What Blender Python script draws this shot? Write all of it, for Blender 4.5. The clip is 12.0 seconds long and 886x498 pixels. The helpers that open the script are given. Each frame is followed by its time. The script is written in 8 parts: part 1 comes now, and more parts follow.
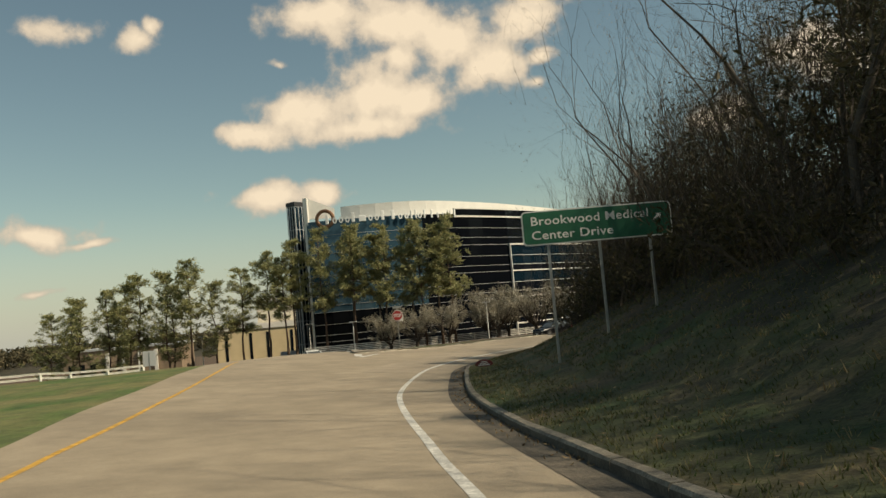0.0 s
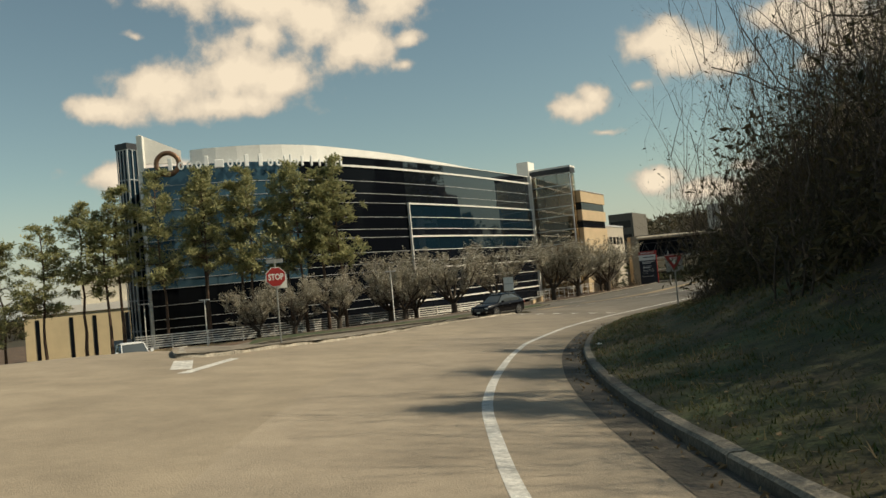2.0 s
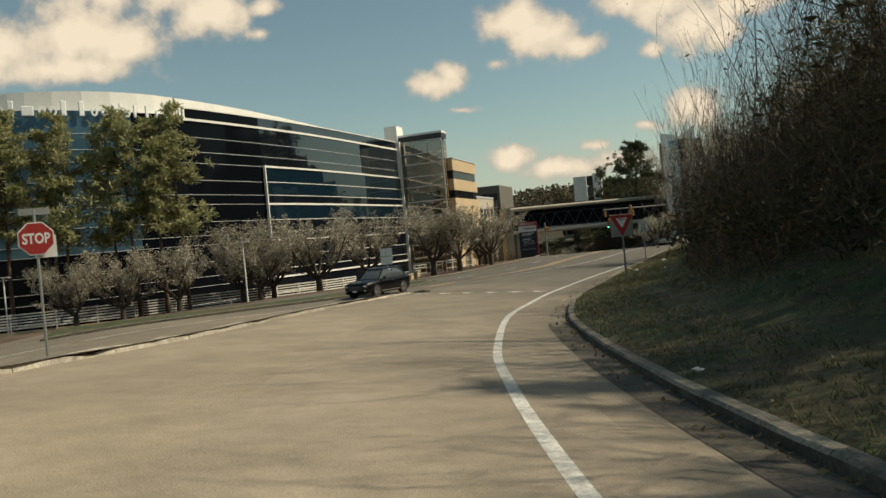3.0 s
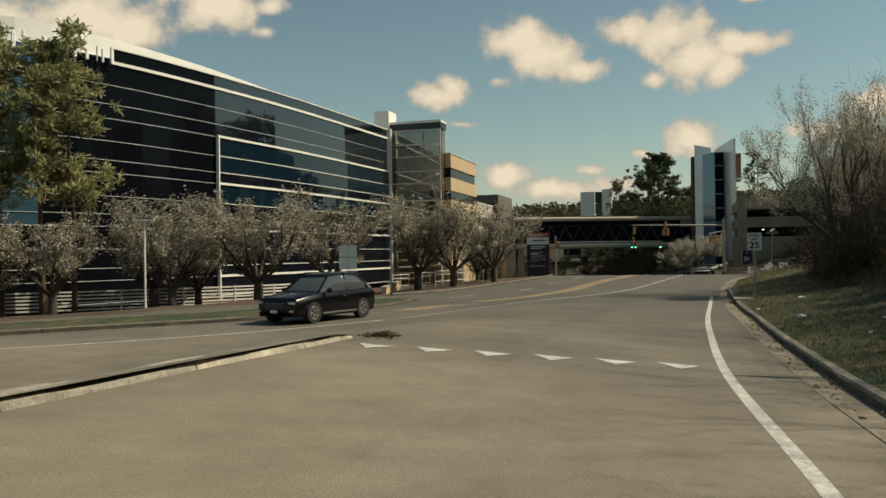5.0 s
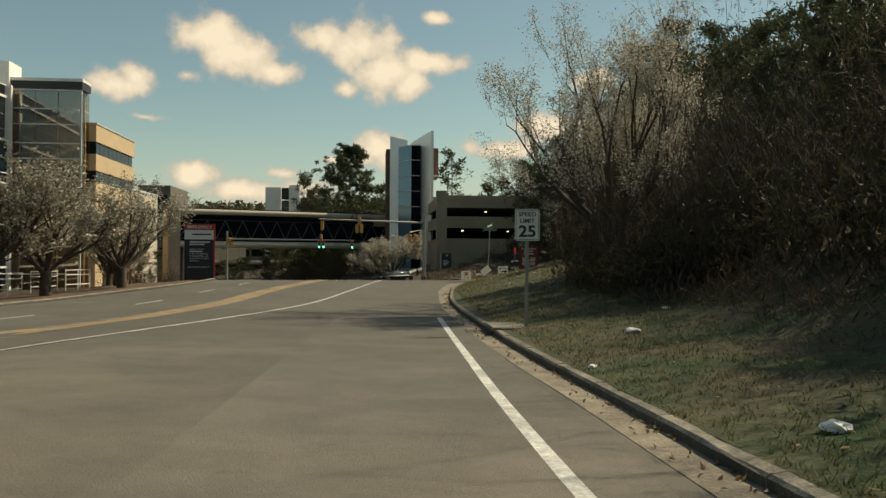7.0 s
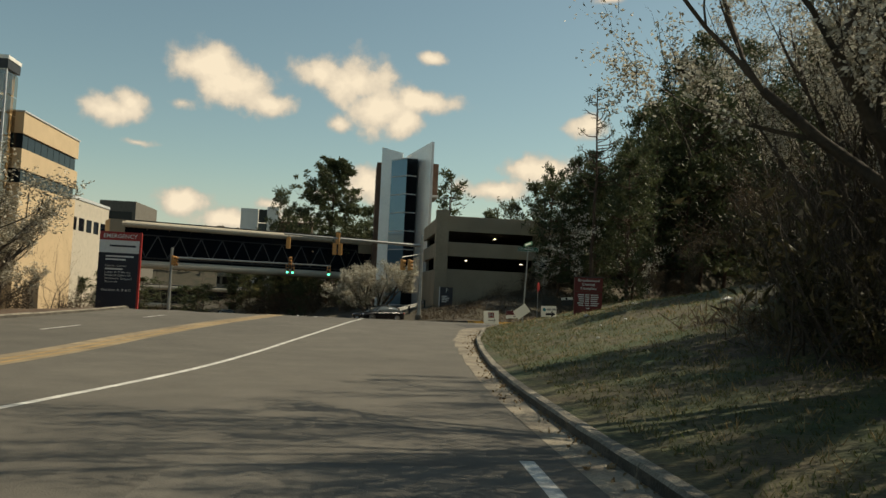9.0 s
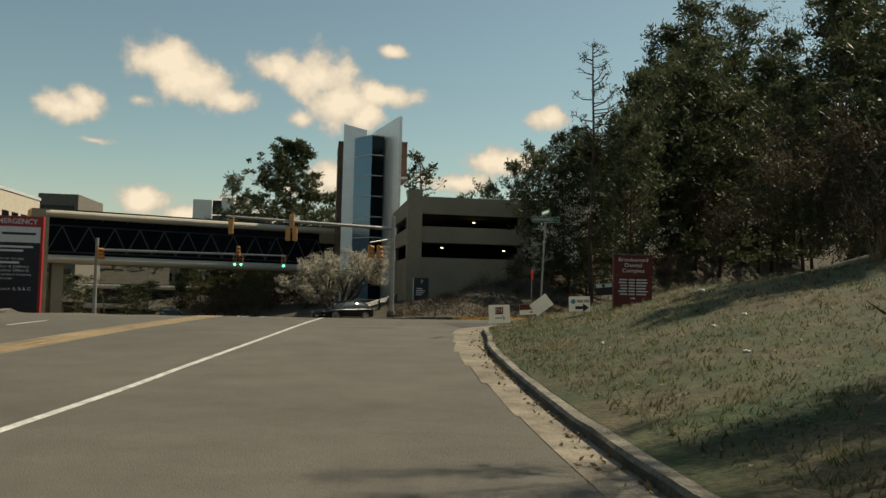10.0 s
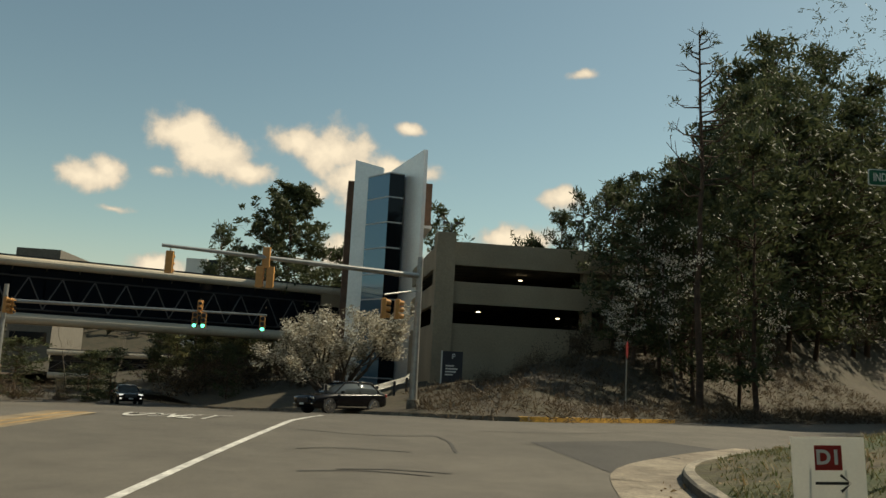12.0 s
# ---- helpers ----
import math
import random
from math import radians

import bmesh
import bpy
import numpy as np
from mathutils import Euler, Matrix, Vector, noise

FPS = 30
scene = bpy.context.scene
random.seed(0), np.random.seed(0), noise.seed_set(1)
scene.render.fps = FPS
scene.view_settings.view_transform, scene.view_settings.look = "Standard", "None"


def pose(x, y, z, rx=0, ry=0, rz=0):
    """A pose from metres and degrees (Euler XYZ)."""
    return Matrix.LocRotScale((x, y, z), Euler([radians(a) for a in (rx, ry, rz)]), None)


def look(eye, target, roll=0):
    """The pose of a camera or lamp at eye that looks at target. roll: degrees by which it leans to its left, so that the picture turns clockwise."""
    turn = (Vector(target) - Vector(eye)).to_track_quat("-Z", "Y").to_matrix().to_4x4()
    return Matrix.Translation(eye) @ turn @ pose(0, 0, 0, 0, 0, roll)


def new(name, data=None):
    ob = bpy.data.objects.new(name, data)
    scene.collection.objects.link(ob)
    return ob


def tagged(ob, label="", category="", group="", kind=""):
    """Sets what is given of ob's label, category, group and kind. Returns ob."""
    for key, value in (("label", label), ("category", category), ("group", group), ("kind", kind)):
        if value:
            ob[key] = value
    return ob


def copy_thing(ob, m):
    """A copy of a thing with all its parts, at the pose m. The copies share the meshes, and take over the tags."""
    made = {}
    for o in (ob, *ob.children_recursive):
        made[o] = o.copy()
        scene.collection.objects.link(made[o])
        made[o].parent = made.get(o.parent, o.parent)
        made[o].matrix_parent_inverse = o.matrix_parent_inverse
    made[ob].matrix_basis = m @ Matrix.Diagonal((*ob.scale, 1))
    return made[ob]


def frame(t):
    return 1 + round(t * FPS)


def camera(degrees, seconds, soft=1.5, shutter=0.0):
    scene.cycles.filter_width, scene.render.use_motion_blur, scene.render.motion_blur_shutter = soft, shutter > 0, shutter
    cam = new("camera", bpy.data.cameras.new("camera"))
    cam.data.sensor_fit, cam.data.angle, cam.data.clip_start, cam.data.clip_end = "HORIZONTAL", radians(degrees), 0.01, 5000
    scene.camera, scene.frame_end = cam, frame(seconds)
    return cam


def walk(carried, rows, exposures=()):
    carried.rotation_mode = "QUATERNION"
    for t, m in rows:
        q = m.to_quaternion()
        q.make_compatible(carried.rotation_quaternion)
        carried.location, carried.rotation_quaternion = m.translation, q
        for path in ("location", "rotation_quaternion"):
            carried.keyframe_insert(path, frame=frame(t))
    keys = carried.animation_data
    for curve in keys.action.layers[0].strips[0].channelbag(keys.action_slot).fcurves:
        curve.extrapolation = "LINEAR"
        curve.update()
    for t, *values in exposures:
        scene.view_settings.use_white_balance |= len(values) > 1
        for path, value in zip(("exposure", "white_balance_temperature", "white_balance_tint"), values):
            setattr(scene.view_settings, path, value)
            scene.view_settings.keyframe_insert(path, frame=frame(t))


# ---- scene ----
cam = camera(57.0, 12.0)
METRES, EYE, TILT, LEAN, TURN = 125.0, 1.35, 0.0, 0.0, 36.0
ROWS = [
    (0.0, 0.0, 0.0, 0.0, 0.38, 4.27, 5.09),
    (0.5, -0.0085, 0.0627, -0.0023, -2.07, 5.44, 4.53),
    (1.0, -0.0151, 0.1237, -0.0045, -1.81, 5.47, 4.66),
    (1.5, -0.0193, 0.1816, -0.0058, -3.67, 3.97, 5.26),
    (2.0, -0.0198, 0.2369, -0.007, -8.97, 2.21, 5.37),
    (2.5, -0.0161, 0.2871, -0.0083, -13.69, 0.28, 5.06),
    (3.0, -0.0094, 0.3328, -0.0089, -18.96, -0.44, 5.42),
    (5.0, 0.0437, 0.491, -0.0134, -19.76, 0.39, 0.83),
    (5.5, 0.0614, 0.5223, -0.0139, -23.26, 1.42, 0.32),
    (6.0, 0.0821, 0.5524, -0.015, -35.72, -2.32, 4.27),
    (6.5, 0.1025, 0.5813, -0.0158, -42.29, -2.82, 3.59),
    (7.0, 0.1227, 0.6105, -0.0167, -41.3, 0.54, -0.31),
    (9.0, 0.2097, 0.7234, -0.0195, -42.29, 3.25, -2.7),
    (9.5, 0.2338, 0.7539, -0.0202, -44.08, 2.5, -1.85),
    (10.0, 0.2573, 0.7837, -0.0207, -44.7, 2.88, -1.46),
    (10.5, 0.2802, 0.8123, -0.0207, -45.04, 3.61, -1.39),
    (11.0, 0.3031, 0.84, -0.0207, -46.04, 3.67, -0.88),
    (11.5, 0.3239, 0.8655, -0.0206, -45.45, 6.03, -1.06),
    (12.0, 0.3428, 0.8885, -0.0203, -43.99, 8.16, -2.93),
]
walk(cam, [(t, pose(0, 0, EYE, TILT, LEAN, TURN) @ pose(METRES * x, METRES * y, METRES * z, 90 + pitch, roll, yaw)) for t, x, y, z, yaw, pitch, roll in ROWS],
     exposures=[(0.0, 0.20, 7500, 12), (2.5, 0.22, 7200, 11), (5.0, 0.10, 7150, 9), (6.0, 0.14, 7250, 9), (6.5, 0.56, 7600, 12), (7.0, 0.28, 7450, 9), (10.0, 0.27, 7300, 10), (12.0, 0.34, 7350, 9)])

# ---- light ----
SUN_AZ, SUN_EL = 22.0, 45.5      # degrees: from +x towards +y, and above the horizon
SUN_DIR = Vector((math.cos(radians(SUN_EL)) * math.cos(radians(SUN_AZ)), math.cos(radians(SUN_EL)) * math.sin(radians(SUN_AZ)), math.sin(radians(SUN_EL))))
sun = new("sun", bpy.data.lights.new("sun", "SUN"))
sun.data.energy, sun.data.angle, sun.data.color = 4.1, radians(0.6), (0.97, 0.91, 0.75)
sun.matrix_world = look((60, 30, 80), Vector((60, 30, 80)) - SUN_DIR)


def world_sky():
    w = bpy.data.worlds.new("sky")
    scene.world = w
    w.use_nodes = True
    nt = w.node_tree
    N, L = nt.nodes, nt.links
    N.clear()
    out, bg = N.new("ShaderNodeOutputWorld"), N.new("ShaderNodeBackground")
    sky = N.new("ShaderNodeTexSky")
    sky.sky_type, sky.sun_disc = "NISHITA", False
    sky.sun_elevation, sky.sun_rotation = radians(SUN_EL), radians(90 - SUN_AZ)
    sky.air_density, sky.dust_density, sky.ozone_density = 1.0, 0.5, 1.3
    tc = N.new("ShaderNodeTexCoord")
    # the outline of every cloud is pushed about and then frayed at a finer scale
    wz, wsub, wadd = N.new("ShaderNodeTexNoise"), N.new("ShaderNodeVectorMath"), N.new("ShaderNodeVectorMath")
    wz.inputs["Scale"].default_value, wz.inputs["Detail"].default_value, wz.inputs["Roughness"].default_value = 16.0, 4.0, 0.5
    L.new(tc.outputs["Generated"], wz.inputs["Vector"])
    wsub.operation, wadd.operation = "SUBTRACT", "MULTIPLY_ADD"
    wsub.inputs[1].default_value = (0.5, 0.5, 0.5)
    L.new(wz.outputs["Color"], wsub.inputs[0])
    L.new(wsub.outputs[0], wadd.inputs[0])
    wadd.inputs[1].default_value = (0.035, 0.035, 0.022)
    L.new(tc.outputs["Generated"], wadd.inputs[2])
    where = wadd.outputs[0]
    nz = N.new("ShaderNodeTexNoise")
    nz.inputs["Scale"].default_value, nz.inputs["Detail"].default_value, nz.inputs["Roughness"].default_value = 26.0, 7.0, 0.55
    L.new(tc.outputs["Generated"], nz.inputs["Vector"])
    off = N.new("ShaderNodeMath")
    off.operation = "MULTIPLY_ADD"
    off.inputs[1].default_value, off.inputs[2].default_value = 2.0, -1.0
    L.new(nz.outputs["Fac"], off.inputs[0])
    total = None
    for az, el, wide, high, body in CLOUDS:
        # each lobe is a ball in the sky's own space, stretched along the line of sight
        d = Vector((math.cos(radians(el)) * math.cos(radians(az)), math.cos(radians(el)) * math.sin(radians(az)), math.sin(radians(el))))
        right = Vector((d.y, -d.x, 0)).normalized()
        up = right.cross(d).normalized()
        mp, r2, inv = N.new("ShaderNodeMapping"), N.new("ShaderNodeVectorMath"), N.new("ShaderNodeMath")
        mp.vector_type = "TEXTURE"
        mp.inputs["Location"].default_value = d
        mp.inputs["Rotation"].default_value = Matrix((right, up, right.cross(up))).transposed().to_euler("XYZ")
        mp.inputs["Scale"].default_value = (math.sin(radians(wide)) * 1.12, math.sin(radians(high)) * 1.12, 0.5)
        L.new(where, mp.inputs["Vector"])
        r2.operation, inv.operation = "LENGTH", "SUBTRACT"
        L.new(mp.outputs["Vector"], r2.inputs[0])
        inv.inputs[0].default_value = 0.15 + 0.85 * body
        L.new(r2.outputs["Value"], inv.inputs[1])
        if total is None:
            total = inv
        else:
            mx = N.new("ShaderNodeMath")
            mx.operation = "SMOOTH_MAX"
            mx.inputs[2].default_value = 0.4
            L.new(total.outputs[0], mx.inputs[0])
            L.new(inv.outputs[0], mx.inputs[1])
            total = mx
    clamp = N.new("ShaderNodeMath")
    clamp.operation = "MAXIMUM"
    clamp.inputs[1].default_value = -3.0
    L.new(total.outputs[0], clamp.inputs[0])
    den = N.new("ShaderNodeMath")
    L.new(clamp.outputs[0], den.inputs[0])
    L.new(off.outputs[0], den.inputs[1])
    mask = N.new("ShaderNodeMapRange")
    mask.interpolation_type = "SMOOTHSTEP"
    mask.inputs["From Min"].default_value, mask.inputs["From Max"].default_value = -0.22, 0.42
    L.new(den.outputs[0], mask.inputs["Value"])
    # denser cores are brighter, thin edges let the blue through
    tone = N.new("ShaderNodeValToRGB")
    tone.color_ramp.elements[0].color, tone.color_ramp.elements[1].color = (5.2, 4.8, 4.2, 1), (8.8, 7.9, 6.4, 1)
    tone.color_ramp.elements[0].position, tone.color_ramp.elements[1].position = 0.0, 0.75
    L.new(den.outputs[0], tone.inputs["Fac"])
    tint = N.new("ShaderNodeMix")
    tint.data_type, tint.blend_type = "RGBA", "MULTIPLY"
    tint.inputs["Factor"].default_value = 1.0
    L.new(sky.outputs["Color"], tint.inputs["A"])
    tint.inputs["B"].default_value = (0.93, 1.0, 0.82, 1)
    mix = N.new("ShaderNodeMix")
    mix.data_type = "RGBA"
    L.new(mask.outputs["Result"], mix.inputs["Factor"])
    # pale haze low over the horizon
    up_, haze, low = N.new("ShaderNodeSeparateXYZ"), N.new("ShaderNodeMapRange"), N.new("ShaderNodeMix")
    L.new(tc.outputs["Generated"], up_.inputs[0])
    haze.interpolation_type = "SMOOTHSTEP"
    haze.inputs["From Min"].default_value, haze.inputs["From Max"].default_value = 0.16, -0.03
    haze.inputs["To Min"].default_value, haze.inputs["To Max"].default_value = 0.0, 0.85
    L.new(up_.outputs["Z"], haze.inputs["Value"])
    low.data_type = "RGBA"
    low.inputs["B"].default_value = (4.55, 4.9, 4.8, 1)
    L.new(haze.outputs["Result"], low.inputs["Factor"])
    L.new(tint.outputs["Result"], low.inputs["A"])
    L.new(low.outputs["Result"], mix.inputs["A"])
    L.new(tone.outputs["Color"], mix.inputs["B"])
    L.new(mix.outputs["Result"], bg.inputs["Color"])
    bg.inputs["Strength"].default_value = 0.085
    L.new(bg.outputs[0], out.inputs["Surface"])


# lobes of the clouds: azimuth (from +x towards +y), elevation, half width, half height, in degrees, and body
WEST_BANK = [
    (138.3, 13.0, 2.8, 0.8, 1), (134.7, 14.2, 3.4, 1.7, 1), (130.8, 15.5, 3.1, 2.0, 1), (127.0, 14.8, 2.7, 1.8, 1), (131.0, 13.2, 4.7, 0.9, 1), (128.2, 17.6, 2.1, 1.1, 0.8),
    (133.5, 20.8, 3.2, 1.4, 1), (128.4, 20.0, 3.6, 1.8, 1), (124.2, 18.6, 3.3, 2.2, 1), (121.6, 16.6, 2.5, 1.6, 1), (118.8, 19.5, 3.0, 1.6, 1), (117.5, 16.9, 1.2, 0.7, 0.8), (118.3, 15.1, 1.5, 0.6, 0.6), (136.8, 17.6, 0.9, 0.4, 0.6),
]
WEST_PUFFS = [
    (145.7, 19.2, 1.5, 0.8, 1), (144.7, 19.9, 0.7, 0.8, 0.9), (150.4, 19.6, 3.8, 1.0, 0.45), (137.1, 8.7, 3.6, 1.0, 0.9), (134.1, 8.7, 1.7, 0.9, 0.9), (152.2, 6.9, 2.6, 0.8, 1), (149.7, 6.2, 2.3, 0.4, 0.6), (152.8, 3.3, 3.5, 0.5, 0.35),
]
NORTH_PUFFS = [
    (106.8, 11.0, 1.9, 1.0, 0.9), (105.6, 11.7, 1.2, 0.9, 0.9), (100.8, 14.6, 2.1, 1.4, 1), (98.8, 13.5, 2.4, 1.5, 1), (96.5, 12.4, 1.9, 0.9, 0.9), (102.1, 11.9, 1.2, 0.7, 0.5), (93.0, 14.8, 2.3, 1.1, 1),
    (90.7, 14.3, 2.7, 1.7, 1), (89.1, 12.7, 2.3, 1.4, 1), (91.6, 11.6, 1.0, 0.8, 0.8), (85.5, 13.3, 2.4, 0.8, 1), (87.0, 11.8, 1.2, 0.9, 0.9), (85.1, 16.2, 1.1, 0.5, 0.7), (104.9, 9.0, 1.9, 0.4, 0.45),
]
LOW_PUFFS = [
    (101.7, 5.5, 2.0, 0.9, 0.9), (98.3, 4.3, 2.6, 0.9, 0.9), (95.5, 5.6, 1.9, 0.6, 0.6), (93.7, 4.6, 1.7, 0.8, 0.8), (88.9, 7.4, 1.8, 1.2, 1), (92.2, 6.6, 1.4, 0.5, 0.7),
    (77.3, 9.1, 2.4, 1.0, 1), (80.7, 7.5, 2.6, 0.8, 0.9), (74.2, 11.9, 1.2, 0.7, 1), (72.6, 20.5, 1.4, 0.4, 0.5),
]
CLOUDS = WEST_BANK + WEST_PUFFS + NORTH_PUFFS + LOW_PUFFS
world_sky()

# ---- materials ----
def mat(name, color, rough=0.8, metal=0.0, vary=0.25, scale=2.0, fine=40.0, bump=0.2, spec=0.5, color2=None, rand=0.0, stretch=None):
    """A surface with two scales of colour variation and a fine relief, in metres."""
    m = bpy.data.materials.new(name)
    m.use_nodes = True
    nt = m.node_tree
    N, L = nt.nodes, nt.links
    b = N["Principled BSDF"]
    b.inputs["Roughness"].default_value, b.inputs["Metallic"].default_value = rough, metal
    b.inputs["Specular IOR Level"].default_value = spec
    tc = N.new("ShaderNodeTexCoord")
    src = tc.outputs["Object"]
    if stretch:
        mp = N.new("ShaderNodeMapping")
        mp.inputs["Scale"].default_value = stretch
        L.new(src, mp.inputs["Vector"])
        src = mp.outputs["Vector"]
    big, small = N.new("ShaderNodeTexNoise"), N.new("ShaderNodeTexNoise")
    big.inputs["Scale"].default_value, big.inputs["Detail"].default_value = scale, 5.0
    small.inputs["Scale"].default_value, small.inputs["Detail"].default_value = fine, 3.0
    L.new(src, big.inputs["Vector"])
    L.new(src, small.inputs["Vector"])
    c1 = color
    c2 = color2 if color2 else tuple(c * (1 - vary) for c in color)
    mix = N.new("ShaderNodeMix")
    mix.data_type = "RGBA"
    mix.inputs["A"].default_value, mix.inputs["B"].default_value = (*c1, 1), (*c2, 1)
    rng = N.new("ShaderNodeMapRange")
    rng.inputs["From Min"].default_value, rng.inputs["From Max"].default_value = 0.35, 0.65
    L.new(big.outputs["Fac"], rng.inputs["Value"])
    L.new(rng.outputs["Result"], mix.inputs["Factor"])
    hsv = N.new("ShaderNodeHueSaturation")
    val = N.new("ShaderNodeMapRange")
    val.inputs["From Min"].default_value, val.inputs["From Max"].default_value = 0.3, 0.7
    val.inputs["To Min"].default_value, val.inputs["To Max"].default_value = 1 - vary * 0.6, 1 + vary * 0.6
    L.new(small.outputs["Fac"], val.inputs["Value"])
    last = val.outputs["Result"]
    if rand:
        info = N.new("ShaderNodeObjectInfo")
        ma = N.new("ShaderNodeMath")
        ma.operation = "MULTIPLY_ADD"
        ma.inputs[1].default_value, ma.inputs[2].default_value = rand, 1 - rand / 2
        L.new(info.outputs["Random"], ma.inputs[0])
        mm = N.new("ShaderNodeMath")
        mm.operation = "MULTIPLY"
        L.new(last, mm.inputs[0])
        L.new(ma.outputs[0], mm.inputs[1])
        last = mm.outputs[0]
    L.new(last, hsv.inputs["Value"])
    L.new(mix.outputs["Result"], hsv.inputs["Color"])
    L.new(hsv.outputs["Color"], b.inputs["Base Color"])
    if bump:
        bp = N.new("ShaderNodeBump")
        bp.inputs["Strength"].default_value, bp.inputs["Distance"].default_value = bump, 0.02
        L.new(small.outputs["Fac"], bp.inputs["Height"])
        L.new(bp.outputs["Normal"], b.inputs["Normal"])
    return m


def leaf_mat(name, c1, c2, rough=0.6, glow_through=0.3):
    m = bpy.data.materials.new(name)
    m.use_nodes = True
    N, L = m.node_tree.nodes, m.node_tree.links
    b = N["Principled BSDF"]
    geo = N.new("ShaderNodeNewGeometry")
    mix = N.new("ShaderNodeMix")
    mix.data_type = "RGBA"
    mix.inputs["A"].default_value, mix.inputs["B"].default_value = (*c1, 1), (*c2, 1)
    L.new(geo.outputs["Random Per Island"], mix.inputs["Factor"])
    L.new(mix.outputs["Result"], b.inputs["Base Color"])
    b.inputs["Roughness"].default_value = rough
    b.inputs["Specular IOR Level"].default_value = 0.25
    tr = N.new("ShaderNodeBsdfTranslucent")
    L.new(mix.outputs["Result"], tr.inputs["Color"])
    add = N.new("ShaderNodeMixShader")
    add.inputs["Fac"].default_value = glow_through
    L.new(b.outputs[0], add.inputs[1])
    L.new(tr.outputs[0], add.inputs[2])
    L.new(add.outputs[0], N["Material Output"].inputs["Surface"])
    return m


def glass_mat(name, base, rough=0.03, wave=0.02):
    m = bpy.data.materials.new(name)
    m.use_nodes = True
    N, L = m.node_tree.nodes, m.node_tree.links
    b = N["Principled BSDF"]
    b.inputs["Base Color"].default_value = (*base, 1)
    b.inputs["Roughness"].default_value = rough
    b.inputs["IOR"].default_value = 1.42
    tc, nz, bp = N.new("ShaderNodeTexCoord"), N.new("ShaderNodeTexNoise"), N.new("ShaderNodeBump")
    nz.inputs["Scale"].default_value = 0.35
    L.new(tc.outputs["Object"], nz.inputs["Vector"])
    bp.inputs["Strength"].default_value, bp.inputs["Distance"].default_value = wave, 0.3
    L.new(nz.outputs["Fac"], bp.inputs["Height"])
    L.new(bp.outputs["Normal"], b.inputs["Normal"])
    return m


def glow_mat(name, color, strength):
    m = bpy.data.materials.new(name)
    m.use_nodes = True
    b = m.node_tree.nodes["Principled BSDF"]
    b.inputs["Base Color"].default_value = (*color, 1)
    b.inputs["Emission Color"].default_value = (*color, 1)
    b.inputs["Emission Strength"].default_value = strength
    return m


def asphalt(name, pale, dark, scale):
    """Tan weathered paving; its drop in brightness towards the main road is painted into the colour."""
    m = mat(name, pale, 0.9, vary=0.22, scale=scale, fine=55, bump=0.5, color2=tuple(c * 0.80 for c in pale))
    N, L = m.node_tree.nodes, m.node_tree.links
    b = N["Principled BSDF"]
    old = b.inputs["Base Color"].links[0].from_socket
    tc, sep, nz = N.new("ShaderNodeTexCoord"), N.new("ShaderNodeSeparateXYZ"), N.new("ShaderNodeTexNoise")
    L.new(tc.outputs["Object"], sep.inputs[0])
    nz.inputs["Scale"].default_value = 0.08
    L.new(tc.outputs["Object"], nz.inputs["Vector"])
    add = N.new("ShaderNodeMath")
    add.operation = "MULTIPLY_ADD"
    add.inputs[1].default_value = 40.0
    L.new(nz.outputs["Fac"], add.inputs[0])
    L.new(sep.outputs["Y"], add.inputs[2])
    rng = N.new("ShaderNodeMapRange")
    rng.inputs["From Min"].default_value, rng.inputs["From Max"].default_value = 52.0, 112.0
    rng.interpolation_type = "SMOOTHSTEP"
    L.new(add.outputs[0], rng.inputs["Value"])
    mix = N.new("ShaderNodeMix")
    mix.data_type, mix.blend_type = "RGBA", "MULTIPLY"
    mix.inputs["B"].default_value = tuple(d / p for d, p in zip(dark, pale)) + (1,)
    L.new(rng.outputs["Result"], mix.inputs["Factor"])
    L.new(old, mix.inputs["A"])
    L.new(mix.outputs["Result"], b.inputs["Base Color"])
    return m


def mottle(m, scale, lo, hi, detail=9.0, rough=0.72):
    """Uneven wear: multiplies the colour by a rough, many-scaled noise."""
    N, L = m.node_tree.nodes, m.node_tree.links
    b = N["Principled BSDF"]
    old = b.inputs["Base Color"].links[0].from_socket
    tc, nz, rg = N.new("ShaderNodeTexCoord"), N.new("ShaderNodeTexNoise"), N.new("ShaderNodeMapRange")
    nz.inputs["Scale"].default_value, nz.inputs["Detail"].default_value, nz.inputs["Roughness"].default_value = scale, detail, rough
    L.new(tc.outputs["Object"], nz.inputs["Vector"])
    rg.inputs["From Min"].default_value, rg.inputs["From Max"].default_value = 0.33, 0.67
    rg.inputs["To Min"].default_value, rg.inputs["To Max"].default_value = lo, hi
    L.new(nz.outputs["Fac"], rg.inputs["Value"])
    hsv = N.new("ShaderNodeHueSaturation")
    L.new(rg.outputs["Result"], hsv.inputs["Value"])
    L.new(old, hsv.inputs["Color"])
    L.new(hsv.outputs["Color"], b.inputs["Base Color"])
    return m


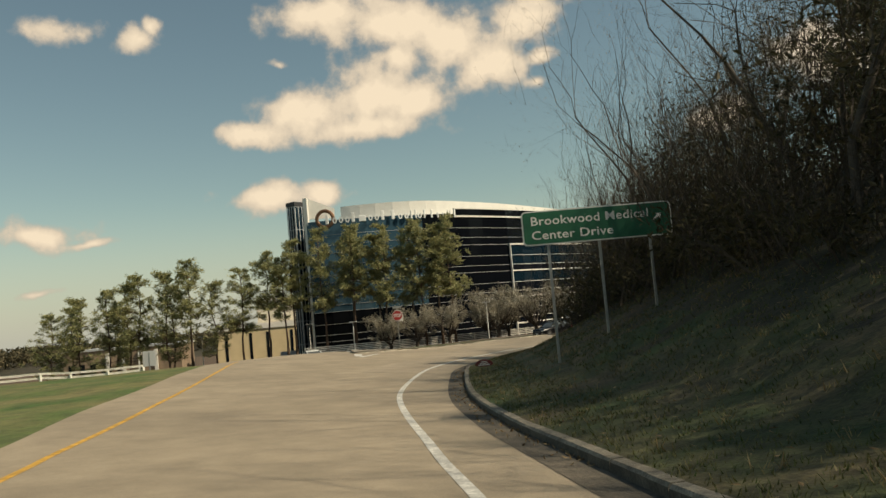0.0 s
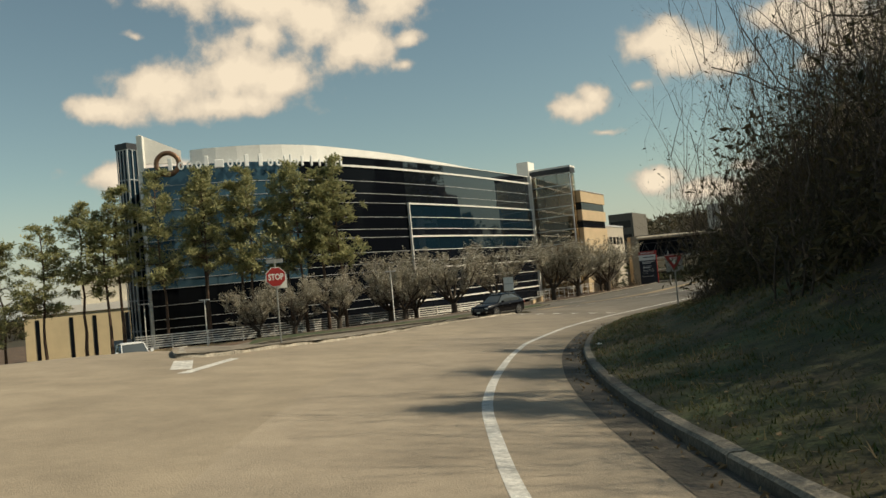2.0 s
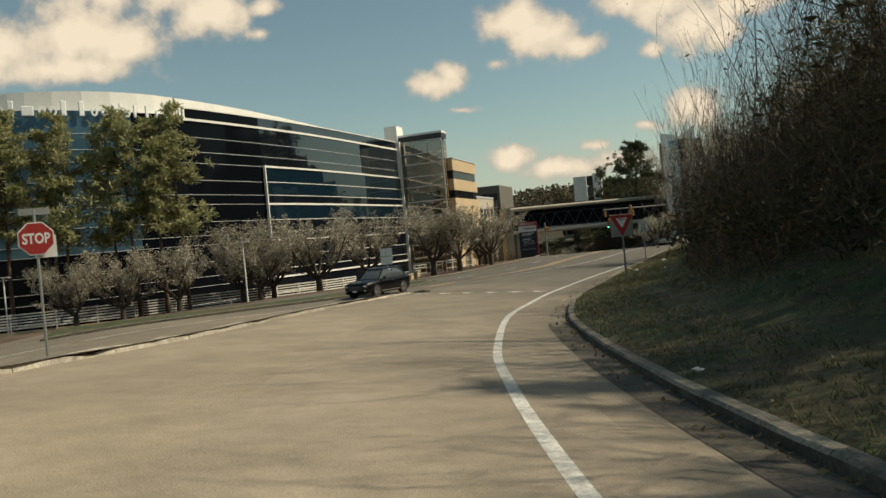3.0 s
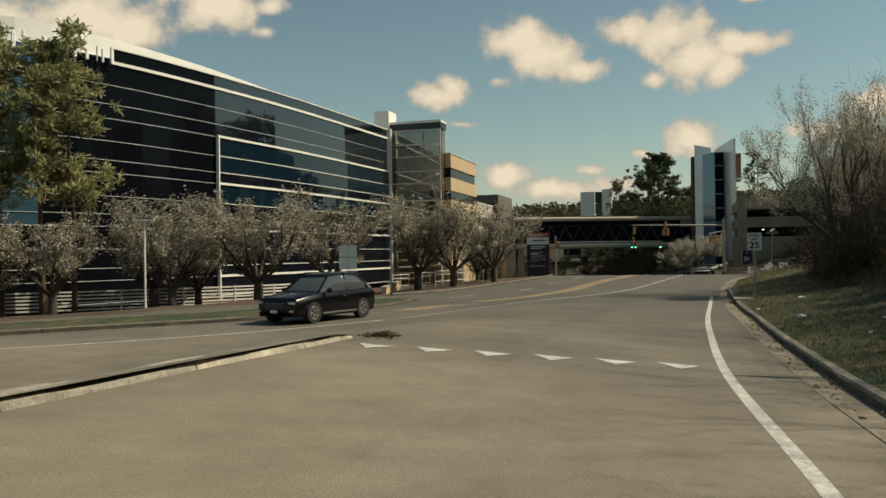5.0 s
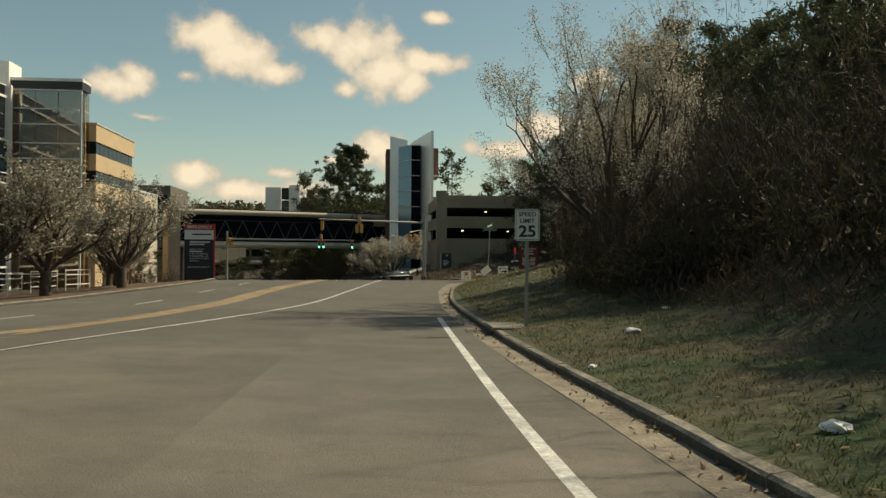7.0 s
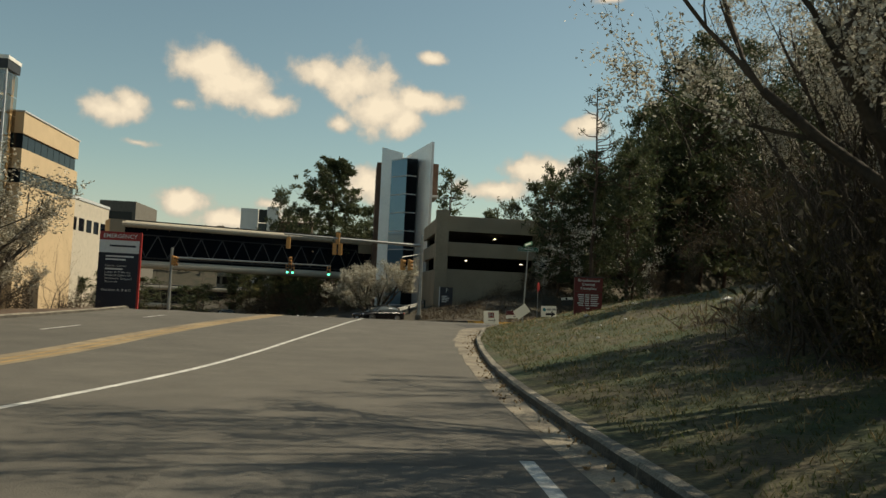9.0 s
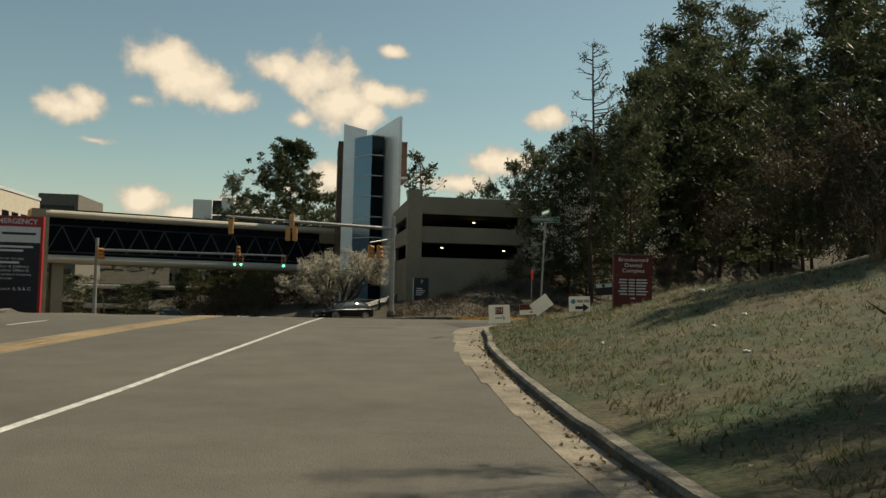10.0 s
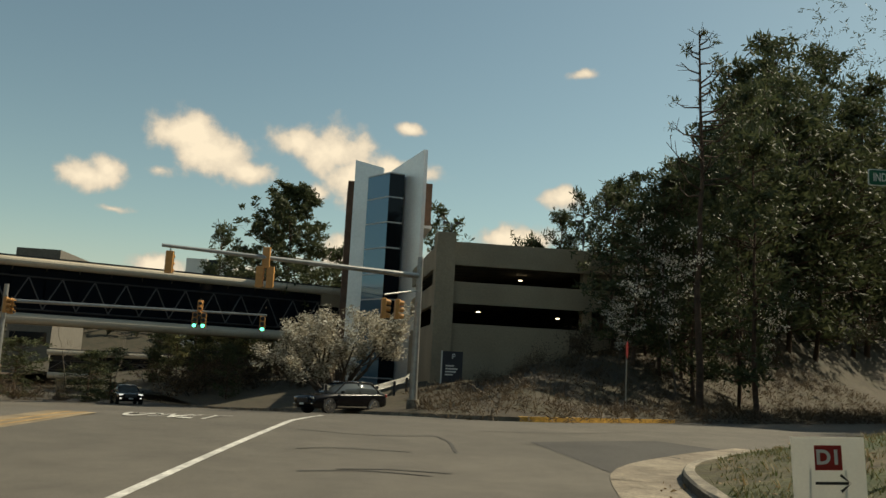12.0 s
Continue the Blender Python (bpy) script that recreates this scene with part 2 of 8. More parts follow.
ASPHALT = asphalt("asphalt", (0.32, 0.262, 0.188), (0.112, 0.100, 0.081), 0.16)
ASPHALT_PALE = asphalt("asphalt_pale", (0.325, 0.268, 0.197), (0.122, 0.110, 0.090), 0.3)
ASPHALT_DARK = mat("asphalt_dark", (0.06, 0.056, 0.05), 0.92, vary=0.3, scale=0.5, fine=60, bump=0.5)
CONCRETE = mat("concrete", (0.26, 0.228, 0.175), 0.9, vary=0.5, scale=1.1, fine=30, bump=0.6, rand=0.35, color2=(0.13, 0.115, 0.09))
KERB_FACE = mottle(mat("kerb_face_dark", (0.095, 0.083, 0.064), 0.9, vary=0.5, scale=1.3, fine=26, bump=0.6, color2=(0.05, 0.044, 0.035)), 3.0, 0.6, 1.4)
GUTTER = mat("gutter_concrete", (0.27, 0.23, 0.17), 0.9, vary=0.45, scale=0.8, fine=30, bump=0.4, rand=0.25, color2=(0.16, 0.13, 0.095))
CONCRETE_PALE = mat("concrete_pale", (0.42, 0.38, 0.31), 0.9, vary=0.4, scale=0.9, fine=25, bump=0.4, rand=0.25)
GRASS = mat("grass", (0.026, 0.050, 0.011), 0.95, vary=0.5, scale=0.55, fine=16, bump=1.0, color2=(0.088, 0.068, 0.034))
LAWN = mat("lawn", (0.050, 0.098, 0.016), 0.95, vary=0.4, scale=0.3, fine=12, bump=1.0, color2=(0.15, 0.135, 0.05))
FOREST_FLOOR = mat("forest_floor", (0.050, 0.038, 0.022), 0.95, vary=0.5, scale=0.4, fine=9, bump=1.0, color2=(0.026, 0.025, 0.011))
# Brown deepened so that the far bank's shade is put into its colour.
BANK_SHADED_BROWN = mottle(mat("bank_shaded_brown", (0.056, 0.042, 0.027), 0.95, vary=0.4, scale=0.5, fine=9, bump=1.0, color2=(0.050, 0.043, 0.022)), 1.8, 0.55, 1.4)
DIRT = mat("gutter_dirt", (0.12, 0.10, 0.075), 0.95, vary=0.5, scale=1.2, fine=22, bump=0.8, color2=(0.05, 0.044, 0.034))
ISLAND_TOP = mottle(mat("island_top", (0.22, 0.185, 0.14), 0.95, vary=0.4, scale=0.5, fine=24, bump=0.6, color2=(0.12, 0.105, 0.082)), 1.1, 0.55, 1.4)
MULCH = mat("mulch", (0.12, 0.075, 0.045), 0.95, vary=0.5, scale=0.6, fine=16, bump=1.0)
for m_, sc_, lo_, hi_ in ((ASPHALT, 0.8, 0.80, 1.17), (ASPHALT_PALE, 0.8, 0.80, 1.17), (GRASS, 2.6, 0.45, 1.45), (LAWN, 1.6, 0.6, 1.35), (FOREST_FLOOR, 2.2, 0.4, 1.6), (CONCRETE, 4.0, 0.6, 1.35), (CONCRETE_PALE, 3.0, 0.65, 1.3), (GUTTER, 3.0, 0.6, 1.3)):
    mottle(m_, sc_, lo_, hi_)
PAINT_WHITE = mat("road_paint_white", (0.72, 0.70, 0.64), 0.7, vary=0.35, scale=3, fine=25, bump=0.2)
PAINT_YELLOW = mat("road_paint_yellow", (0.72, 0.40, 0.06), 0.7, vary=0.35, scale=3, fine=25, bump=0.2)
PAINT_FADED = mat("road_paint_faded_yellow", (0.46, 0.28, 0.095), 0.75, vary=0.4, scale=2, fine=20, bump=0.2)
mottle(PAINT_FADED, 3.0, 0.55, 1.2)
MEDIAN_TAN = mat("median_tan", (0.30, 0.23, 0.14), 0.85, vary=0.3, scale=0.6, fine=30, bump=0.2)
mottle(MEDIAN_TAN, 1.4, 0.6, 1.25)
mottle(PAINT_WHITE, 9.0, 0.62, 1.15)
mottle(PAINT_YELLOW, 7.0, 0.62, 1.15)
WHITE_METAL = mat("white_panel", (0.80, 0.77, 0.70), 0.5, vary=0.08, scale=0.5, fine=6, bump=0.03)
LETTER_WHITE = mat("letter_white", (0.85, 0.84, 0.80), 0.5, vary=0.04, bump=0.0)
PALE_PANEL = mat("pale_panel", (0.80, 0.80, 0.79), 0.38, metal=0.55, vary=0.08, scale=0.4, fine=5, bump=0.03)
GREY_PANEL = mat("grey_panel", (0.52, 0.53, 0.53), 0.5, vary=0.1, scale=0.4, fine=5, bump=0.03)
CREAM_WALL = mat("cream_render", (0.70, 0.56, 0.34), 0.85, vary=0.10, scale=0.5, fine=12, bump=0.1)
TAN_WALL = mat("tan_wall", (0.55, 0.41, 0.25), 0.85, vary=0.12, scale=0.5, fine=12, bump=0.1)
BEIGE_WALL = mat("beige_wall", (0.36, 0.29, 0.20), 0.85, vary=0.18, scale=0.4, fine=10, bump=0.15)
BRICK_BROWN = mat("brown_brick", (0.16, 0.095, 0.065), 0.9, vary=0.3, scale=1.2, fine=22, bump=0.3)
BRONZE = mat("bronze_ring", (0.22, 0.12, 0.07), 0.4, metal=0.6, vary=0.15)
GLASS_DARK = glass_mat("dark_glass", (0.006, 0.008, 0.012))
GLASS_BLACK = glass_mat("black_glass", (0.004, 0.005, 0.007), 0.06)
GLASS_BLACK.node_tree.nodes["Principled BSDF"].inputs["Specular IOR Level"].default_value = 0.07
GLASS_TEAL_SKY = glass_mat("teal_sky_glass", (0.024, 0.058, 0.075))
GLASS_MIRROR = glass_mat("reflective_glass", (0.006, 0.008, 0.012), 0.03, 0.03)
GLASS_MIRROR.node_tree.nodes["Principled BSDF"].inputs["IOR"].default_value = 1.85
GLASS_SKY = glass_mat("sky_blue_glass", (0.030, 0.075, 0.105), 0.05)
for m_, metal_, base_ in ((GLASS_SKY, 0.35, (0.14, 0.24, 0.32, 1)), (GLASS_TEAL_SKY, 0.22, (0.045, 0.10, 0.14, 1))):
    # coated panes: the blue base paints in some mirrored sky, metallic adds real mirroring
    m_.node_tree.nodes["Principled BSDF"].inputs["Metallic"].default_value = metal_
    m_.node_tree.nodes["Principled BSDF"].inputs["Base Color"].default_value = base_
GLASS_BLUE = glass_mat("blue_glass", (0.005, 0.016, 0.026))


def clear_glass(name, tint, gloss=0.22):
    """A thin pane that one sees through, with a weak mirror image on it."""
    m = bpy.data.materials.new(name)
    m.use_nodes = True
    N, L = m.node_tree.nodes, m.node_tree.links
    tr, gl, mix = N.new("ShaderNodeBsdfTransparent"), N.new("ShaderNodeBsdfGlossy"), N.new("ShaderNodeMixShader")
    tr.inputs["Color"].default_value = (*tint, 1)
    gl.inputs["Roughness"].default_value = 0.04
    mix.inputs["Fac"].default_value = gloss
    L.new(tr.outputs[0], mix.inputs[1])
    L.new(gl.outputs[0], mix.inputs[2])
    L.new(mix.outputs[0], N["Material Output"].inputs["Surface"])
    return m


GLASS_AMBER = clear_glass("amber_glass", (0.74, 0.68, 0.58), 0.22)
GLASS_DARK.node_tree.nodes["Principled BSDF"].inputs["Specular IOR Level"].default_value = 0.30
# Near-black stand-in for the darkness of unlit interiors: cores, back walls, blocks.
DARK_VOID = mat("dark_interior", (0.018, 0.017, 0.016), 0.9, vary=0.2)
STEEL = mat("galvanised_steel", (0.40, 0.40, 0.38), 0.45, metal=0.7, vary=0.2, scale=4, fine=30, bump=0.05)
DARK_STEEL = mat("dark_steel", (0.05, 0.05, 0.052), 0.5, metal=0.4, vary=0.2)
SIGN_GREEN = mat("sign_green", (0.012, 0.115, 0.060), 0.45, vary=0.12, scale=1.5, fine=18, bump=0.02)
SIGN_RED = mat("sign_red", (0.36, 0.022, 0.018), 0.45, vary=0.12, scale=4, bump=0.02)
SIGN_WHITE = mat("sign_white", (0.74, 0.73, 0.69), 0.5, vary=0.1, scale=5, bump=0.02)
SIGN_BLACK = mat("sign_black", (0.015, 0.015, 0.016), 0.5, vary=0.1, bump=0.0)
SIGN_MAROON = mat("sign_maroon", (0.17, 0.022, 0.018), 0.6, vary=0.25, scale=3, bump=0.05)
SIGN_NAVY = mat("sign_navy", (0.010, 0.013, 0.026), 0.45, vary=0.2, bump=0.02)
SIGNAL_YELLOW = mat("signal_yellow", (0.62, 0.30, 0.09), 0.5, vary=0.15, scale=6, bump=0.02)
GREEN_GLOW = glow_mat("green_lamp", (0.08, 0.95, 0.55), 3.0)
LAMP_WARM = glow_mat("garage_lamp", (1.0, 0.85, 0.6), 4.0)
CAR_BLACK = mat("car_black", (0.004, 0.004, 0.005), 0.22, vary=0.1, bump=0.0, spec=0.3)
CAR_WHITE = mat("car_white", (0.70, 0.70, 0.68), 0.2, vary=0.05, bump=0.0)
CAR_GLASS = glass_mat("car_glass", (0.10, 0.115, 0.12))
CAR_GLASS.node_tree.nodes["Principled BSDF"].inputs["Metallic"].default_value = 0.35
RUBBER = mat("rubber", (0.018, 0.018, 0.018), 0.8, vary=0.2, bump=0.1)
CHROME = mat("chrome", (0.6, 0.6, 0.6), 0.2, metal=1.0, vary=0.05, bump=0.0)
HEADLIGHT = glow_mat("headlight", (0.95, 0.95, 0.9), 0.6)
BARK = mat("bark", (0.080, 0.062, 0.046), 0.95, vary=0.4, scale=3, fine=24, bump=0.6)
BARK_GREY = mat("bark_grey", (0.105, 0.088, 0.070), 0.95, vary=0.35, scale=3, fine=24, bump=0.5)
PINE_BARK = mat("pine_bark", (0.105, 0.064, 0.042), 0.95, vary=0.4, scale=3, fine=20, bump=0.6)
# Needle colours hold some light: raised for the sunlit row, deep for shaded woods.
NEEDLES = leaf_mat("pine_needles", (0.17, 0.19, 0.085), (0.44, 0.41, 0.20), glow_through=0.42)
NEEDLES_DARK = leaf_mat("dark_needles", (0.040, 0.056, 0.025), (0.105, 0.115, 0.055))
BLOSSOM = leaf_mat("blossom", (0.50, 0.46, 0.36), (0.78, 0.75, 0.66))
BUD = leaf_mat("buds", (0.17, 0.145, 0.10), (0.40, 0.36, 0.27))
BRUSH = leaf_mat("brush_leaves", (0.034, 0.033, 0.015), (0.115, 0.096, 0.050))
# Dry brush darkened likewise, to stand for shade on the far bank.
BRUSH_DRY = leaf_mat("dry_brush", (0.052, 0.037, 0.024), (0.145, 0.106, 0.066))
BRUSH_FAR = leaf_mat("far_brush_leaves", (0.05, 0.046, 0.024), (0.13, 0.105, 0.06))
GRASS_BLADE = leaf_mat("grass_blades", (0.048, 0.078, 0.018), (0.17, 0.145, 0.065))
DRY_GRASS = leaf_mat("dry_grass", (0.20, 0.14, 0.065), (0.32, 0.24, 0.12))
DEAD_LEAF = leaf_mat("dead_leaves", (0.16, 0.10, 0.05), (0.34, 0.25, 0.14))


def backlit_plastic(name, color):
    """Thin corrugated plastic that the sun shines through from behind."""
    m = mat(name, color, 0.6, vary=0.08, scale=6, bump=0.02)
    N, L = m.node_tree.nodes, m.node_tree.links
    tr, mix = N.new("ShaderNodeBsdfTranslucent"), N.new("ShaderNodeMixShader")
    tr.inputs["Color"].default_value = (*color, 1)
    mix.inputs["Fac"].default_value = 0.45
    L.new(N["Principled BSDF"].outputs[0], mix.inputs[1])
    L.new(tr.outputs[0], mix.inputs[2])
    L.new(mix.outputs[0], N["Material Output"].inputs["Surface"])
    return m


YARD_WHITE = backlit_plastic("yard_sign_plastic", (0.82, 0.80, 0.74))
YARD_RED = backlit_plastic("yard_sign_red", (0.42, 0.04, 0.03))

# ---- building tools ----
def obj(name, verts, faces, material, parent=None, label="", smooth=False):
    me = bpy.data.meshes.new(name)
    me.from_pydata([tuple(v) for v in verts], [], [tuple(f) for f in faces])
    me.materials.append(material)
    if smooth:
        me.shade_smooth()
    me.update()
    ob = new(name, me)
    if parent:
        ob.parent = parent
    if label:
        ob["label"] = label
    return ob


def part(name, bm, material, parent, label="", smooth=False):
    me = bpy.data.meshes.new(name)
    bm.to_mesh(me)
    bm.free()
    me.materials.append(material)
    if smooth:
        me.shade_smooth()
    ob = new(name, me)
    ob.parent = parent
    if label:
        ob["label"] = label
    return ob


def empty(name, m, label, category, group="", kind=""):
    ob = new(name)
    ob.matrix_world = m
    ob.empty_display_size = 0.2
    return tagged(ob, label, category, group, kind)


def box_bm(x0, x1, y0, y1, z0, z1, bevel=0.0):
    bm = bmesh.new()
    v = [bm.verts.new((x, y, z)) for x in (x0, x1) for y in (y0, y1) for z in (z0, z1)]
    for f in ((0, 1, 3, 2), (4, 6, 7, 5), (0, 4, 5, 1), (2, 3, 7, 6), (0, 2, 6, 4), (1, 5, 7, 3)):
        bm.faces.new([v[i] for i in f])
    if bevel:
        bmesh.ops.bevel(bm, geom=bm.edges[:], offset=bevel, segments=1, affect="EDGES")
    return bm


def box(name, x0, x1, y0, y1, z0, z1, material, parent, label="", bevel=0.0):
    return part(name, box_bm(x0, x1, y0, y1, z0, z1, bevel), material, parent, label)


def prism(name, outline, z0, z1, material, parent, label="", bevel=0.0, plane="z"):
    """A plate with a drawn outline. plane: the axis along which it is thick."""
    bm = bmesh.new()
    if plane == "z":
        lo, hi = [(x, y, z0) for x, y in outline], [(x, y, z1) for x, y in outline]
    elif plane == "y":
        lo, hi = [(x, z0, y) for x, y in outline], [(x, z1, y) for x, y in outline]
    else:
        lo, hi = [(z0, x, y) for x, y in outline], [(z1, x, y) for x, y in outline]
    a, b = [bm.verts.new(v) for v in lo], [bm.verts.new(v) for v in hi]
    n = len(a)
    bm.faces.new(a[::-1])
    bm.faces.new(b)
    for i in range(n):
        bm.faces.new((a[i], a[(i + 1) % n], b[(i + 1) % n], b[i]))
    bmesh.ops.recalc_face_normals(bm, faces=bm.faces[:])
    if bevel:
        bmesh.ops.bevel(bm, geom=bm.edges[:], offset=bevel, segments=2, affect="EDGES")
    return part(name, bm, material, parent, label)


def tube(name, p, q, r0, r1, material, parent, sides=10, label=""):
    p, q = Vector(p), Vector(q)
    d = (q - p).normalized()
    a = d.orthogonal().normalized()
    b = d.cross(a)
    v, f = [], []
    for c, r in ((p, r0), (q, r1)):
        for i in range(sides):
            t = 2 * math.pi * i / sides
            v.append(c + a * (r * math.cos(t)) + b * (r * math.sin(t)))
    for i in range(sides):
        j = (i + 1) % sides
        f.append((i, j, sides + j, sides + i))
    f += [tuple(range(sides))[::-1], tuple(range(sides, 2 * sides))]
    return obj(name, v, f, material, parent, label)


def text(name, words, size, at, material, parent, depth=0.004, align="LEFT", spacing=1.0, bold=0.0, width=None):
    """Letters in the plane x, z of their parent, facing -y."""
    c = bpy.data.curves.new(name, "FONT")
    c.body, c.size, c.extrude, c.align_x, c.align_y, c.offset = words, size, depth, align, "CENTER", bold
    c.space_character = spacing
    c.resolution_u = 3
    tmp = bpy.data.objects.new(name, c)
    scene.collection.objects.link(tmp)
    dg = bpy.context.evaluated_depsgraph_get()
    me = bpy.data.meshes.new_from_object(tmp.evaluated_get(dg))
    bpy.data.objects.remove(tmp)
    me.materials.clear()
    me.materials.append(material)
    me.name = name
    k = 1.0
    if width:
        xs = [v.co.x for v in me.vertices]
        k = width / (max(xs) - min(xs))
    me.transform(Matrix.Translation(at) @ Matrix.Rotation(radians(90), 4, "X") @ Matrix.Diagonal((k, 1, 1, 1)))
    ob = new(name, me)
    ob.parent = parent
    return tagged(ob, kind="stuff")


def spline(pts, step=1.0):
    """A smooth line through plan points (any width of tuple)."""
    P = np.array(pts, float)
    P = np.vstack([2 * P[0] - P[1], P, 2 * P[-1] - P[-2]])
    out = []
    for i in range(1, len(P) - 2):
        n = max(2, int(np.linalg.norm(P[i + 1][:2] - P[i][:2]) / step))
        for k in range(n):
            t = k / n
            a, b, c, d = P[i - 1], P[i], P[i + 1], P[i + 2]
            out.append(0.5 * (2 * b + (c - a) * t + (2 * a - 5 * b + 4 * c - d) * t * t + (3 * b - a - 3 * c + d) * t ** 3))
    out.append(P[-2])
    return np.array(out)


def smooth01(x, a, b):
    t = np.clip((x - a) / (b - a), 0, 1)
    return t * t * (3 - 2 * t)


# ---- the lie of the land ----
# the ramp's middle line under the car: x, y and the height of the road
CENTRE = spline([(43.6, -43.0, 1.1), (20, -20, 0.45), (0, 0, -0.11), (-5.47, 5.72, -0.40), (-10.62, 11.4, -0.67), (-15.29, 16.95, -0.83),
                 (-19.41, 22.5, -0.98), (-25.4, 32.96, -1.22), (-29.4, 43.5, -1.50), (-31.66, 52.86, -1.78), (-32.28, 61.89, -1.98),
                 (-32.45, 70.75, -2.20), (-31.94, 88.56, -2.55), (-31.35, 102.73, -2.70), (-30.61, 115.04, -2.65), (-29.6, 130, -2.57),
                 (-29.4, 137, -2.68), (-33.4, 150, -3.45), (-40.0, 166, -4.5), (-47, 183, -5.4), (-58, 206, -6.4), (-90, 260, -8.2)], 1.0)
_seg = np.linalg.norm(np.diff(CENTRE[:, :2], axis=0), axis=1)
ARC = np.concatenate([[0], np.cumsum(_seg)])
ARC = ARC - ARC[np.argmin(np.hypot(CENTRE[:, 0], CENTRE[:, 1]))]


def along(x, y):
    """How far along the ramp a place lies and how far to its left."""
    x, y = np.atleast_1d(np.asarray(x, float)), np.atleast_1d(np.asarray(y, float))
    i = np.empty(x.shape, int)
    for k in range(0, len(x), 4000):
        d = (x[k:k + 4000, None] - CENTRE[None, :, 0]) ** 2 + (y[k:k + 4000, None] - CENTRE[None, :, 1]) ** 2
        i[k:k + 4000] = d.argmin(1)
    i = np.clip(i, 1, len(CENTRE) - 2)
    t = CENTRE[i + 1, :2] - CENTRE[i - 1, :2]
    t /= np.linalg.norm(t, axis=1)[:, None]
    rx, ry = x - CENTRE[i, 0], y - CENTRE[i, 1]
    return ARC[i] + rx * t[:, 0] + ry * t[:, 1], t[:, 0] * ry - t[:, 1] * rx, CENTRE[i, 2]


def road_z(x, y):
    """Height of the paved surface: banked on the curve, falling off to the lower main road on the left."""
    s, u, zc = along(x, y)
    zc = np.interp(s, ARC, CENTRE[:, 2])
    c = np.interp(s, [-60, 0, 30, 45, 75, 95, 120], [0.03, 0.04, 0.06, 0.075, 0.06, 0.02, 0.0])
    z = zc + c * np.clip(u, -8, 10)
    w = smooth01(u, 4.6, 9.5) * smooth01(s, 52, 66)
    main = np.where(s > 100, zc, -2.62)
    z = z * (1 - w) + main * w
    return z - 0.085 * np.clip(u - 13, 0, 16) * smooth01(s, 36, 46) * (1 - smooth01(s, 66, 80))


def road_at(x, y):
    return float(road_z(x, y)[0])


def at_su(s, u):
    """Plan place s metres along the ramp and u to its left."""
    i = np.clip(np.searchsorted(ARC, s), 1, len(ARC) - 1)
    k = (s - ARC[i - 1]) / (ARC[i] - ARC[i - 1])
    p = CENTRE[i - 1, :2] * (1 - k) + CENTRE[i, :2] * k
    j0, j1 = max(i - 2, 0), min(i + 1, len(CENTRE) - 1)
    t = CENTRE[j1, :2] - CENTRE[j0, :2]
    t = t / np.linalg.norm(t)
    return p + u * np.array((-t[1], t[0]))


# the inner edge of the kerb on the hill side, round the corner into the side street
KERB = spline([tuple(at_su(s, u)) for s, u in ((-58, -2.6), (-30, -2.6), (0, -2.8), (10, -2.75), (15, -2.66), (22, -2.70), (33, -2.67), (37, -2.70), (41, -2.88), (46, -3.03), (52, -3.12), (60, -3.18), (66, -3.02), (72, -2.82), (82, -2.85), (90, -2.70), (97.5, -2.47), (114, -2.3))]
              + [(-27.9, 114.8), (-26.9, 120.5), (-26.2, 124.3), (-25.4, 126.6), (-23.9, 128.4), (-21.5, 130.6), (-10, 140.4), (15, 160.5), (60, 190)], 0.6)
# the far side of the side street and on along the main road
KERB_FAR = spline([(60, 207), (15, 173.5), (-12, 150.6), (-17.0, 146.4), (-22, 142.2), (-24.6, 140.6), (-26.0, 141.6), (-26.8, 145.0), (-28.4, 150), (-31.4, 156), (-36.4, 167), (-42, 183), (-51, 206), (-82, 260)], 0.6)


def resample(line, n):
    P = np.array(line)[:, :2]
    s = np.concatenate([[0], np.cumsum(np.linalg.norm(np.diff(P, axis=0), axis=1))])
    t = np.linspace(0, s[-1], n)
    return np.column_stack([np.interp(t, s, P[:, 0]), np.interp(t, s, P[:, 1])])


def line_distance(x, y, line):
    x, y = np.atleast_1d(np.asarray(x, float)), np.atleast_1d(np.asarray(y, float))
    L = resample(line, len(line) * 4)
    out = np.empty(x.shape)
    for k in range(0, len(x), 4000):
        d = (x[k:k + 4000, None] - L[None, :, 0]) ** 2 + (y[k:k + 4000, None] - L[None, :, 1]) ** 2
        out[k:k + 4000] = np.sqrt(d.min(1))
    return out


def rough(x, y, scale, seed=0.0):
    return np.array([noise.noise((a * scale, b * scale, seed)) for a, b in zip(np.ravel(x), np.ravel(y))])


